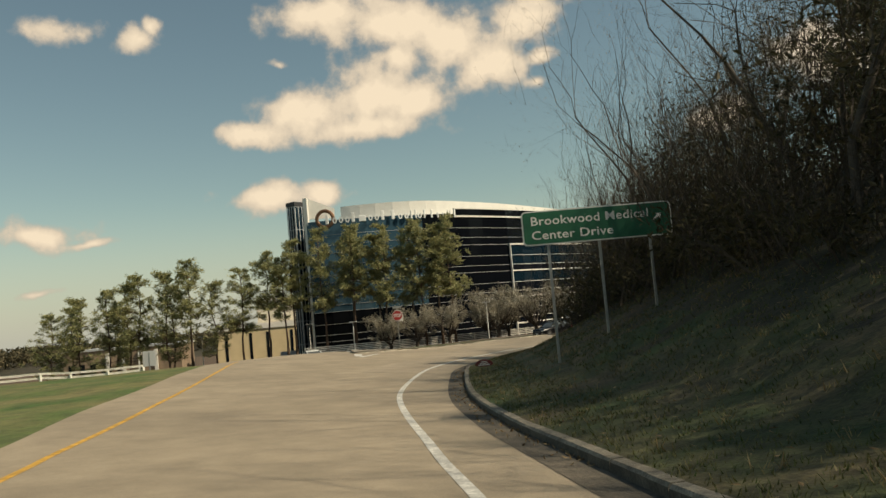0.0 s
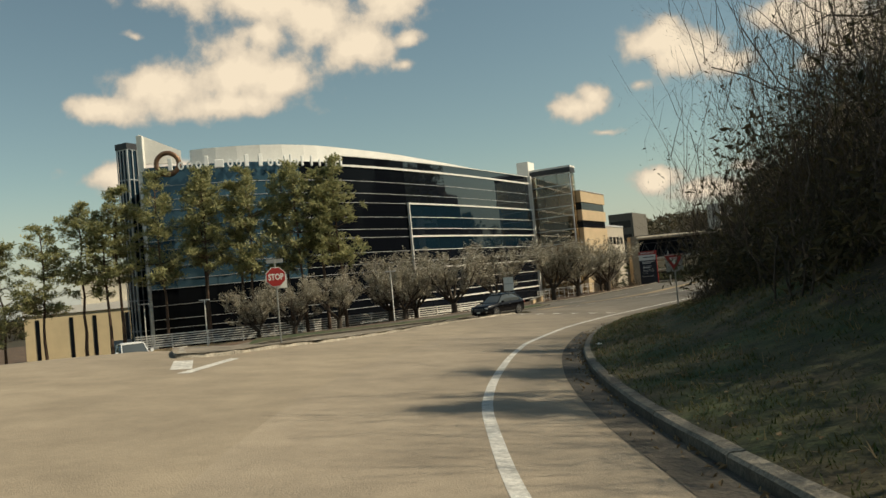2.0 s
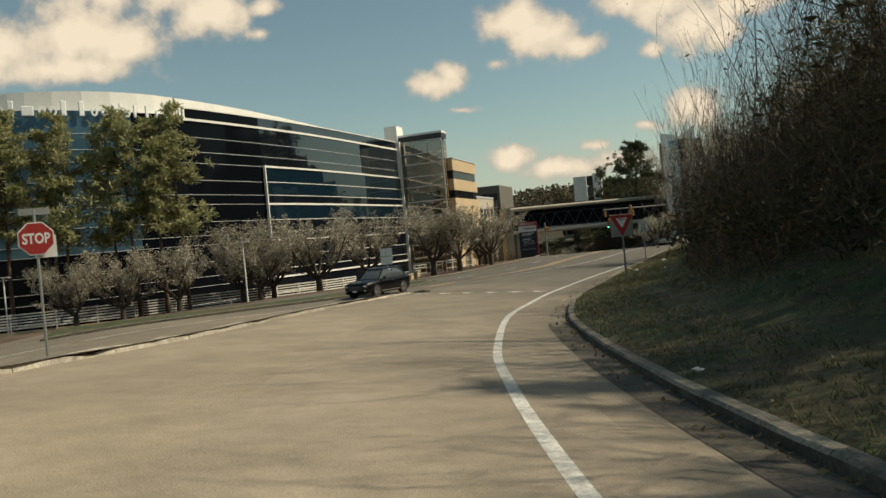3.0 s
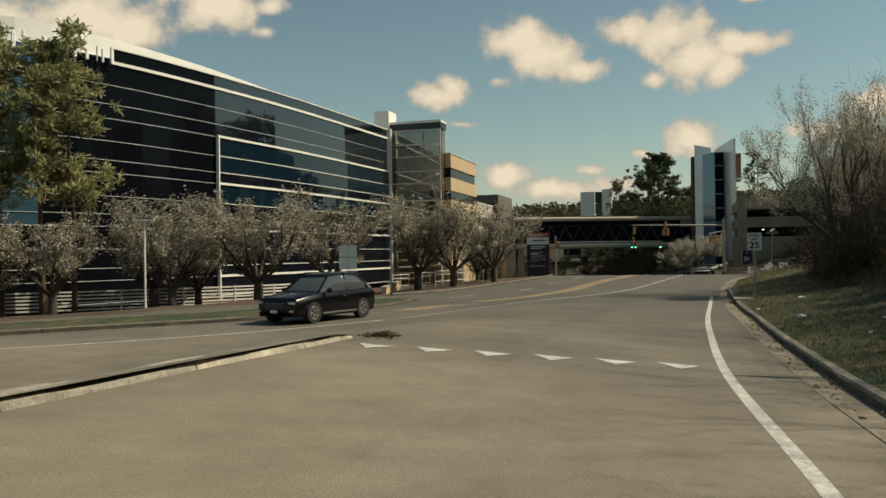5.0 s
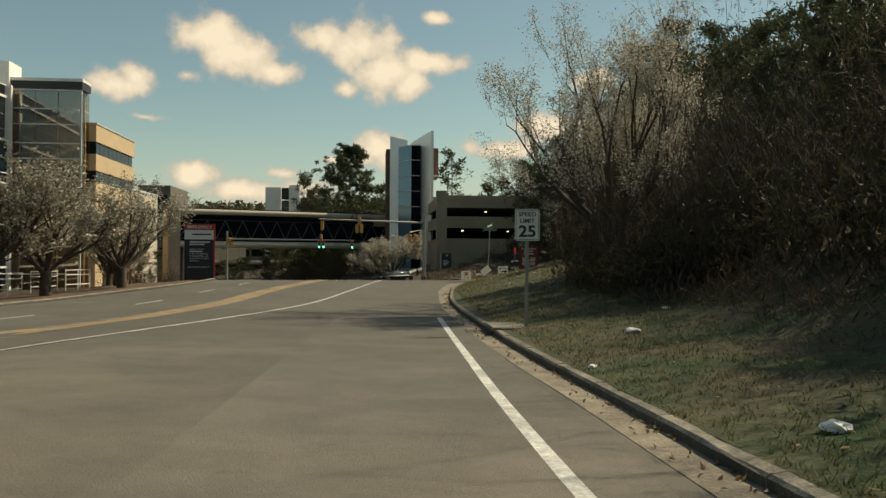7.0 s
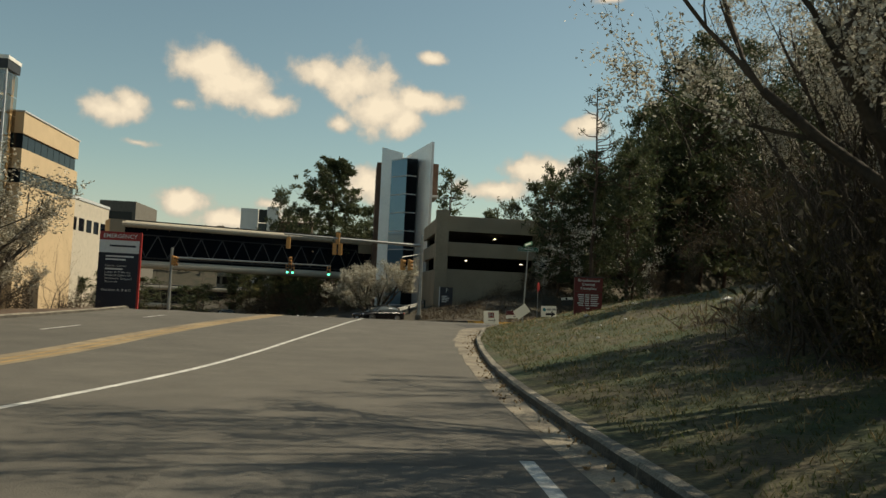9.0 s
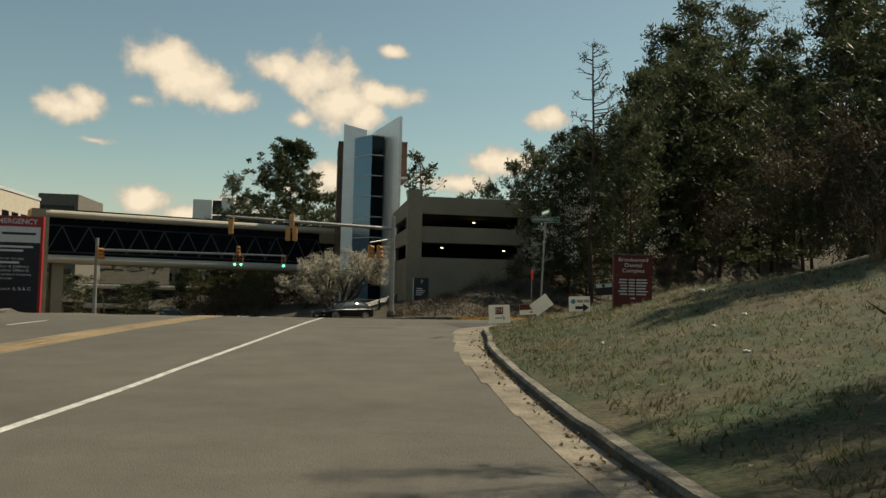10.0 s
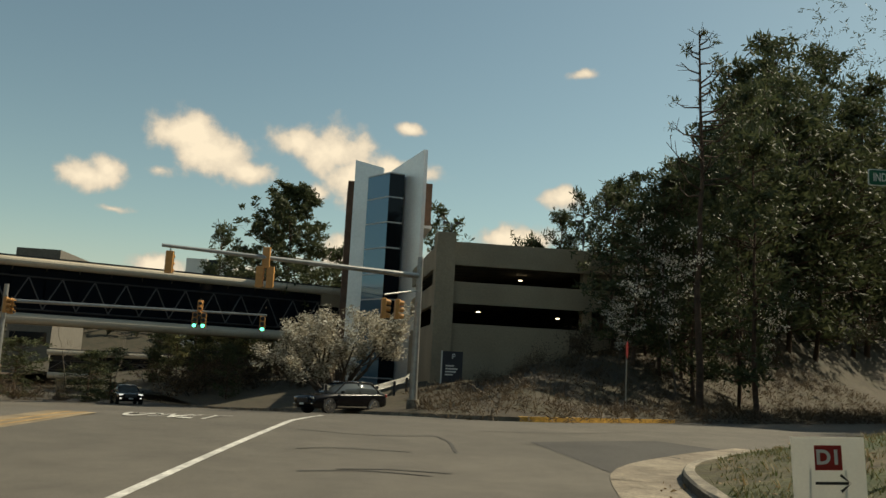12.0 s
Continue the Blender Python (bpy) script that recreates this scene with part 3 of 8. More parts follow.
def hill_z(x, y):
    """The wooded hill to the right of the ramp."""
    x, y = np.atleast_1d(np.asarray(x, float)), np.atleast_1d(np.asarray(y, float))
    d = np.maximum(line_distance(x, y, KERB) - 0.15, 0)
    s, u, zc = along(x, y)
    base = road_z(x, y)
    first = np.interp(s, [-20, 20, 45, 70, 95, 110, 125, 140], [0.18, 0.20, 0.22, 0.16, 0.13, 0.17, 0.26, 0.22])
    steep = np.interp(s, [-20, 20, 45, 70, 95, 110, 125, 140], [0.55, 0.52, 0.46, 0.42, 0.42, 0.36, 0.27, 0.25])
    brow = np.interp(s, [-20, 60, 95, 115, 130], [2.0, 2.4, 3.5, 6.0, 9.0])
    rise = first * np.minimum(d, brow) + steep * np.clip(d - brow, 0, 30) + 0.30 * np.clip(d - brow - 30, 0, 60)
    bump = rough(x, y, 0.35) * 0.22 * smooth01(d, 1, 5) + rough(x, y, 0.08, 3.0) * 1.2 * smooth01(d, 5, 15)
    return base + 0.13 + rise + bump


def north_z(x, y):
    """The bank beyond the side street, under the garage and the dark pines."""
    x, y = np.atleast_1d(np.asarray(x, float)), np.atleast_1d(np.asarray(y, float))
    d = np.maximum(line_distance(x, y, KERB_FAR) - 0.15, 0)
    base = np.maximum(road_z(x, y), -5.0)
    east = smooth01(x - 0.45 * (y - 154), -24, -14)
    steep = smooth01(x - 0.45 * (y - 154), -13, -2)
    rise = 0.22 * np.minimum(d, 3) + (0.18 + 0.42 * east) * np.clip(d - 3, 0, 62) + 0.36 * steep * np.clip(d - 7, 0, 40)
    flat = np.minimum(rise, 1.8 + 40 * east)
    return base + 0.13 + flat + rough(x, y, 0.25) * 0.25 * smooth01(d, 1, 5)


def crest_z(x, y):
    """Height of the tree tops beyond the side street: the wooded hill climbs towards the east."""
    run = np.maximum(np.asarray(y, float) - 115, 1.0)
    return run * np.interp((np.asarray(x, float) + 30.6) / run, [0.2, 0.24, 0.29, 0.33, 0.42, 0.45, 0.51, 0.56, 0.7, 1.0], [0.10, 0.15, 0.18, 0.22, 0.25, 0.30, 0.39, 0.48, 0.58, 0.70]) - 1.5


def ruled(name, a, b, ws, zf, material, label, category, kind="structure", flip=False):
    """A sheet between two plan lines with the same count of points, divided at the shares ws."""
    A, B = np.array(a)[:, :2], np.array(b)[:, :2]
    n, k = len(A), len(ws)
    W = np.array(ws)[None, :, None]
    P = (A[:, None, :] * (1 - W) + B[:, None, :] * W).reshape(-1, 2)
    z = zf(P[:, 0], P[:, 1])
    verts = np.column_stack([P, z])
    faces = []
    for i in range(n - 1):
        for j in range(k - 1):
            q = (i * k + j, (i + 1) * k + j, (i + 1) * k + j + 1, i * k + j + 1)
            faces.append(q[::-1] if flip else q)
    ob = obj(name, verts, faces, material, smooth=True)
    return tagged(ob, label, category, kind=kind)


def offset_line(line, d):
    """A plan line moved d metres to its right."""
    P = np.array(line)[:, :2]
    t = np.gradient(P, axis=0)
    t /= np.linalg.norm(t, axis=1)[:, None]
    return P + d * np.column_stack([t[:, 1], -t[:, 0]])


def strip(name, line, lo, hi, lift, material, label, category, kind="structure", parent=None, zf=None):
    """A painted or paved band from lo to hi metres to the right of a plan line."""
    zf = zf or road_z
    A, B = offset_line(line, lo), offset_line(line, hi)
    n = len(A)
    v = np.vstack([np.column_stack([A, zf(A[:, 0], A[:, 1]) + lift]), np.column_stack([B, zf(B[:, 0], B[:, 1]) + lift])])
    f = [(i, n + i, n + i + 1, i + 1) for i in range(n - 1)]
    ob = obj(name, v, f, material, parent)
    return ob if parent else tagged(ob, label, category, kind=kind)

# ---- ground, roads and kerbs ----
# west edge of all that is paved, from behind the start to the far end
WEST = spline([(27, -43), (8, -14), (-6.0, -0.6), (-14.2, 6.4), (-19.9, 11.2), (-26.5, 17.6), (-33.6, 24.6), (-38.5, 29.4), (-46, 37), (-56, 48), (-60, 58), (-59, 70), (-54.5, 82),
               (-50.5, 92), (-47.2, 98), (-46.1, 103), (-44.9, 112), (-43.9, 123), (-44.0, 135), (-47.2, 150), (-53, 168), (-60, 186), (-70, 208), (-100, 262)], 1.5)
NW = 260
wa = resample(WEST, NW)
EAST = resample(spline([(60, -43), (26, -14), (12, -0.6), (5, 8), (-2, 20), (-12, 36), (-20, 56), (-22, 80), (-22, 105), (-18, 122), (0, 140), (62, 186), (62, 212), (10, 178), (-18, 152), (-24, 166), (-30, 186), (-42, 208), (-72, 262)], 2.0), NW)
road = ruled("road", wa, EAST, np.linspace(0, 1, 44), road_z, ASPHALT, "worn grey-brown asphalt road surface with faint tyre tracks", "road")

n = len(KERB)
outer = resample(spline([(120, -10), (110, 30), (95, 70), (85, 110), (85, 150), (85, 200)], 2.0), n)
ws = np.concatenate([np.linspace(0, 0.06, 9)[:-1], np.linspace(0.06, 0.25, 14)[:-1], np.linspace(0.25, 1, 14)])
start = offset_line(KERB, 0.17)
hill = ruled("hillside", start, outer, ws, hill_z, GRASS, "steep grassy bank with worn brown patches below the woods", "hillside", flip=True)
hill.data.materials.append(FOREST_FLOOR)
for p in hill.data.polygons:
    c = p.center
    dk_, s_ = float(line_distance(c.x, c.y, KERB)[0]), float(along(c.x, c.y)[0][0])
    if dk_ > np.interp(s_, [0, 45, 95, 102, 106, 113, 119, 126, 134], [5.0, 4.4, 5.2, 4.6, 3.6, 3.8, 6.5, 10, 16]) + 0.9 * math.sin(s_ * 1.7) + 0.5 * math.sin(s_ * 4.1 + 1):
        p.material_index = 1

nf = len(KERB_FAR)
outer2 = resample(spline([(85, 215), (90, 260), (85, 300), (40, 330), (-8, 330), (-60, 330)], 2.0), nf)
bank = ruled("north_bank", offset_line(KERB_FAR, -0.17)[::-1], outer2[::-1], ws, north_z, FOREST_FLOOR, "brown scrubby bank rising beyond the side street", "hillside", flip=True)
bank.data.materials.append(BANK_SHADED_BROWN)
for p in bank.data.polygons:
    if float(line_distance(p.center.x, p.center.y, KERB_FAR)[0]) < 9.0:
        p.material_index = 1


def west_z(x, y):
    x, y = np.atleast_1d(np.asarray(x, float)), np.atleast_1d(np.asarray(y, float))
    d = line_distance(x, y, WEST)
    lawn = smooth01(-y, -34, -24)
    fall = 0.068 * np.clip(d - 1.2, 0, 60)
    hold = 0.01 * np.clip(d, 0, 60) + 0.09 * np.clip(d - 14, 0, 50)
    z = road_z(wx(x, y), wy(x, y)) - 0.006 + 0.05 * smooth01(d, 0.1, 0.9) - fall * (1 - lawn) - hold * lawn
    return np.maximum(z, -7.0) + rough(x, y, 0.3) * 0.10 * smooth01(d, 0.5, 4)


def _nearest(x, y):
    d = (x[:, None] - wa[None, :, 0]) ** 2 + (y[:, None] - wa[None, :, 1]) ** 2
    return wa[d.argmin(1)]


def wx(x, y):
    return _nearest(x, y)[:, 0]


def wy(x, y):
    return _nearest(x, y)[:, 1]


far_west = resample(spline([(-60, -140), (-140, -80), (-210, 0), (-230, 80), (-230, 200), (-200, 320), (-120, 380), (-60, 380)], 4.0), NW)
wws = np.concatenate([np.linspace(0, 0.10, 10)[:-1], np.linspace(0.10, 0.4, 12)[:-1], np.linspace(0.4, 1, 8)])
lawn = ruled("west_ground", wa, far_west, wws, west_z, LAWN, "short green and straw-coloured lawn falling away from the road", "ground", flip=False)
lawn.data.materials.append(MULCH)
for p in lawn.data.polygons:
    if p.center.y > 60:
        p.material_index = 1
# the land beyond, to the horizon
far = obj("ground", [(-2600, -2600, -9.6), (2600, -2600, -9.6), (2600, 2600, -9.6), (-2600, 2600, -9.6)], [(0, 1, 2, 3)], FOREST_FLOOR)
tagged(far, "distant dull brown-green land reaching the horizon", "ground", kind="structure")


def kerb_run(line, side, name, label, high=0.14, wide=0.17, chip=0.007, material=CONCRETE, step=4):
    """Concrete kerb of cast lengths along a plan line; side 1: grass to the right of the line."""
    top = empty(name, Matrix.Identity(4), label, "kerb", kind="structure")
    P = np.array(line)[:, :2]
    A, B, C = P, offset_line(P, side * 0.03), offset_line(P, side * wide)
    z = road_z(P[:, 0], P[:, 1])
    wear = np.random.default_rng(len(P)).normal(0, chip, (len(P), 4))
    for i in range(0, len(P) - 1, step):
        j = min(i + step, len(P) - 1)
        idx = list(range(i, j + 1))
        v, f = [], []
        lift = 0.012 * math.sin(i * 1.7)
        for q, k in enumerate(idx):
            e = 0.012 if q == 0 else (-0.012 if q == len(idx) - 1 else 0.0)
            t = P[min(k + 1, len(P) - 1)] - P[max(k - 1, 0)]
            t = t / np.linalg.norm(t) * e
            a_, b_, c_, d_ = wear[k]
            side_in = (B[k] - A[k]) / max(np.linalg.norm(B[k] - A[k]), 1e-6)
            v += [(*(A[k] + t), z[k] - 0.1), (*(A[k] + t + side_in * abs(a_)), z[k] + high - 0.035 + lift - abs(b_)), (*(B[k] + t + side_in * abs(a_)), z[k] + high + lift - abs(c_)), (*(C[k] + t), z[k] + high + 0.005 + lift - abs(d_)), (*(C[k] + t), z[k] - 0.1)]
        m = len(idx)
        for q in range(m - 1):
            for r in range(4):
                a = q * 5 + r
                f.append((a, a + 5, a + 6, a + 1) if side < 0 else (a, a + 1, a + 6, a + 5))
        f += [(0, 1, 2, 3, 4), tuple(range((m - 1) * 5, m * 5))[::-1]]
        stone = obj("kerb_stone", v, f, material, top)
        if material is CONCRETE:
            # the face towards the road is darker than the rest of the stone
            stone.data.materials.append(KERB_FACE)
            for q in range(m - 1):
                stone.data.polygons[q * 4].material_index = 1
    return top


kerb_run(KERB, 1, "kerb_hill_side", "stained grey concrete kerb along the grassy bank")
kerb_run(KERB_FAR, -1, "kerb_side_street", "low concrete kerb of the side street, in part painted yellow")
i0 = np.argmin(np.hypot(KERB_FAR[:, 0] + 24.4, KERB_FAR[:, 1] - 140.5))
i1 = np.argmin(np.hypot(KERB_FAR[:, 0] + 17.0, KERB_FAR[:, 1] - 146.4))
a, b = min(i0, i1), max(i0, i1)
kerb_run(offset_line(KERB_FAR[a:b + 1], 0.009), -1, "yellow_kerb", "kerb length covered in worn yellow paint", high=0.152, wide=0.185, material=PAINT_YELLOW)
# gutter pan of pale concrete, cast in lengths, from the middle of the merge to the corner
ks, ku, _ = along(KERB[:, 0], KERB[:, 1])
sel = np.where((ks > 60) & (KERB[:, 1] < 129) & (KERB[:, 0] < -22))[0]
gutter = empty("gutter", Matrix.Identity(4), "pale concrete gutter pan with stains beside the kerb", "gutter", kind="structure")
for k in range(sel[0], sel[-1], 5):
    seg = KERB[k:k + 6]
    wide = 0.46 + 0.5 * float(smooth01(seg[0][1], 104, 124))
    strip("gutter_slab", seg, -wide, 0.02, 0.006 + 0.002 * (k % 2), GUTTER, "", "", parent=gutter)
# dark seam of dirt and leaves in the gutter of the curve
strip("gutter_dirt", KERB[(ks > -10) & (ks < 62) & (KERB[:, 1] < 100)], -0.52, 0.0, 0.006, DIRT, "dark strip of dirt and leaf litter along the kerb", "dirt")


def su_line(pts, step=1.0):
    return spline([tuple(at_su(s, u)) for s, u in pts], step)


def paint(name, line, width, material, label, lift=0.006):
    return strip(name, line, -width / 2, width / 2, lift, material, label, "road marking")


EDGE = spline([tuple(at_su(s, u)) for s, u in ((-50, -1.2), (0, -1.2), (8, -1.18), (12, -1.12), (22.7, -0.86), (33, -0.88), (39, -0.98), (43, -1.14), (48, -1.31), (52, -1.38), (56, -1.47), (64, -1.52), (70, -1.45), (76, -1.41), (84, -1.39), (90, -1.36), (97, -1.42))] + [(-30.17, 96.5)], 0.8)
paint("edge_line", EDGE, 0.15, PAINT_WHITE, "solid white edge line, worn along its borders")
LANE = spline([(-56, 62), (-50.5, 68.3), (-47, 71.8), (-44.2, 75.4), (-42.1, 79.5), (-40.3, 83.4), (-38.9, 87.2), (-37.3, 92.4), (-35.2, 102.3), (-34.3, 108.3), (-33.7, 113.5), (-32.9, 120.4), (-31.8, 130), (-31.1, 136), (-30.6, 142)], 0.8)
paint("lane_line", LANE, 0.13, PAINT_WHITE, "solid white line between the merging lane and the through lane")
YEL = spline([(-42.8, 85), (-40.75, 90.2), (-39.2, 97), (-38.3, 105.5), (-38.0, 112), (-37.7, 117), (-37.2, 122.6), (-36.4, 129), (-35.9, 134)], 0.8)
strip("faded_median", YEL, -0.62, 0.42, 0.003, MEDIAN_TAN, "pale tan band of worn paint along the centre of the road", "road marking")
for o in (-0.16, 0.16):
    strip("yellow_centre_line", YEL, o - 0.05, o + 0.05, 0.006, PAINT_FADED, "one of the double yellow centre lines, dusty", "road marking")
YLEFT = spline([(16, -22), (-4, -1.4), (-10.89, 5.04), (-12.98, 6.9), (-15.89, 9.67), (-21.3, 14.84), (-26.5, 19.9), (-32.78, 26.14), (-37, 30.4)], 0.8)
paint("left_edge_line", YLEFT, 0.13, PAINT_YELLOW, "solid yellow line along the ramp's left edge")
for x0, y0, x1, y1 in ((-43.45, 94.7, -42.9, 97.6), (-41.6, 104.2, -41.3, 107.2), (-41.1, 114, -40.9, 117), (-40.6, 124, -40.4, 127)):
    paint("lane_dash", np.array([(x0, y0), ((x0 + x1) / 2, (y0 + y1) / 2), (x1, y1)]), 0.11, PAINT_WHITE, "short white lane dash")
paint("gore_stripe", np.array([(-32.0, 35.05), (-32.9, 36.86), (-33.75, 38.6)]), 0.24, PAINT_WHITE, "white stripe before the nose of the island")
paint("gore_stripe", np.array([(-32.75, 35.75), (-33.7, 36.75), (-34.55, 37.65)]), 0.46, PAINT_WHITE, "white stripe before the nose of the island")
# give-way triangles
for k in range(6):
    cx, cy = -31.72 - 0.98 * k, 66.45 - 0.13 * k
    tri = [(cx - 0.33, cy + 0.07), (cx + 0.33, cy - 0.02), (cx + 0.05, cy - 0.62)]
    ob = obj("yield_triangle", [(x, y, road_at(x, y) + 0.008) for x, y in tri], [(0, 2, 1)], PAINT_WHITE)
    tagged(ob, "white give-way triangle painted across the lane, chipped", "road marking", "give-way triangles", "structure")
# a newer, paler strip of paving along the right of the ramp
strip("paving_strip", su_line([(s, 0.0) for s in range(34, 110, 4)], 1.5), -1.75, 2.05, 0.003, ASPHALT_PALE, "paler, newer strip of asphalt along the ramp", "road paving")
for pts in (((-31.1, 131.7), (-29.6, 131.0), (-28.4, 131.4)), ((-28.4, 131.4), (-28.3, 130.2), (-28.45, 128.4)), ((-29.2, 128.3), (-30.4, 128.5), (-31.0, 128.2)), ((-26.8, 130.4), (-26.0, 130.2), (-25.4, 131.3)), ((-27.2, 133.2), (-25.2, 133.6), (-22.6, 135.2)), ((-29.2, 125.6), (-30.0, 125.9), (-30.9, 125.7)), ((-28.9, 125.9), (-29.7, 126.1), (-30.4, 126.0))):
    strip("sealed_crack", spline(pts, 0.4), -0.03, 0.03, 0.007, ASPHALT_DARK, "dark tar-sealed crack in the asphalt", "road crack")
patch = [(-26.6, 130.9), (-25.4, 131.5), (-23.4, 132.4), (-22.6, 130.6), (-24.4, 128.9), (-26.5, 126.4)]
ob = obj("asphalt_patch", [(x, y, road_at(x, y) + 0.006) for x, y in patch], [tuple(range(6))[::-1]], ASPHALT_DARK)
tagged(ob, "darker patch of newer asphalt at the street corner", "road patch", kind="structure")
# the raised island between the ramp and the lower road
ISLE_R = spline([(-35.35, 38.2), (-34.85, 38.75), (-34.8, 39.8), (-35.3, 41.8), (-36.2, 45.6), (-36.95, 51), (-37.25, 57), (-37.35, 63), (-37.5, 67.0)], 0.7)
ISLE_L = spline([(-35.42, 38.22), (-36.4, 39.1), (-38.2, 41.0), (-41.2, 44.6), (-43.0, 49.5), (-42.6, 54.5), (-40.4, 60), (-38.6, 65.2), (-38.0, 67.1)], 0.7)
isle_fill = ruled("traffic_island", resample(ISLE_R, 40), resample(ISLE_L, 40), np.linspace(0, 1, 8), lambda x, y: road_z(x, y) + 0.125, ISLAND_TOP, "dusty paved traffic island with weathered concrete edges", "traffic island", flip=True)
kerb_run(ISLE_R, -1, "island_kerb", "broad pale concrete kerb of the traffic island, chipped", wide=0.34, high=0.13, chip=0.045, material=CONCRETE_PALE)
kerb_run(ISLE_L, 1, "island_kerb", "broad pale concrete kerb of the traffic island, chipped", wide=0.32, high=0.13, chip=0.045, material=CONCRETE_PALE)
# the narrow grass strip between the main road and the hospital drive
GR = spline([(-57, 66), (-51, 74), (-47.2, 78.6), (-45.1, 83), (-44.3, 87), (-44.2, 91.6)], 0.8)
GL = spline([(-59.5, 70), (-53, 77.5), (-50.0, 81.5), (-48.6, 85.5), (-47.2, 89.6), (-44.9, 92)], 0.8)
grass_strip = ruled("grass_strip", resample(GR, 40), resample(GL, 40), np.linspace(0, 1, 8), lambda x, y: road_z(x, y) + 0.13, GRASS, "narrow strip of short green grass between two roads", "grass strip", flip=False)
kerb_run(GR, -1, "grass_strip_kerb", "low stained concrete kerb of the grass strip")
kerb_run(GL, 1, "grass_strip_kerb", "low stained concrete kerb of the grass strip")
kerb_run(wa[np.where((wa[:, 1] > 96))[0]][::1], -1, "west_kerb", "low concrete kerb along the far side of the main road", step=3)

# ---- the glass hospital building ----
FRONT = spline([(-96.4, 95.2), (-93.2, 97.0), (-87.6, 101.4), (-83.3, 107.4), (-80.2, 114.5), (-77.6, 127.2), (-75.5, 143), (-73.7, 168)], 1.0)
BAY = int(np.argmin(np.abs(FRONT[:, 1] - 127.3)))
FAC = np.vstack([resample(FRONT[:BAY + 1], 13)[:-1], resample(FRONT[BAY:], 13)])
BASE = -6.4


def wall_piece(name, i, j, z0, z1, out, thick, material, parent, label=""):
    """A straight piece of the curved front between two of its plan points, proud of it by out."""
    P = FAC[i:j + 1]
    t = np.gradient(FAC, axis=0)[i:j + 1]
    t /= np.linalg.norm(t, axis=1)[:, None]
    nrm = np.column_stack([t[:, 1], -t[:, 0]])
    A, B = P + nrm * out, P + nrm * (out - thick)
    k = len(P)
    v = [(*a, z) for z in (z0, z1) for a in A] + [(*b, z) for z in (z0, z1) for b in B]
    f = []
    for q in range(k - 1):
        f += [(q, q + 1, k + q + 1, k + q), (2 * k + q + 1, 2 * k + q, 3 * k + q, 3 * k + q + 1),
              (k + q, k + q + 1, 3 * k + q + 1, 3 * k + q), (q + 1, q, 2 * k + q, 2 * k + q + 1)]
    f += [(0, k, 3 * k, 2 * k), (k - 1, 3 * k - 1, 4 * k - 1, 2 * k - 1)]
    return obj(name, v, f, material, parent, label)


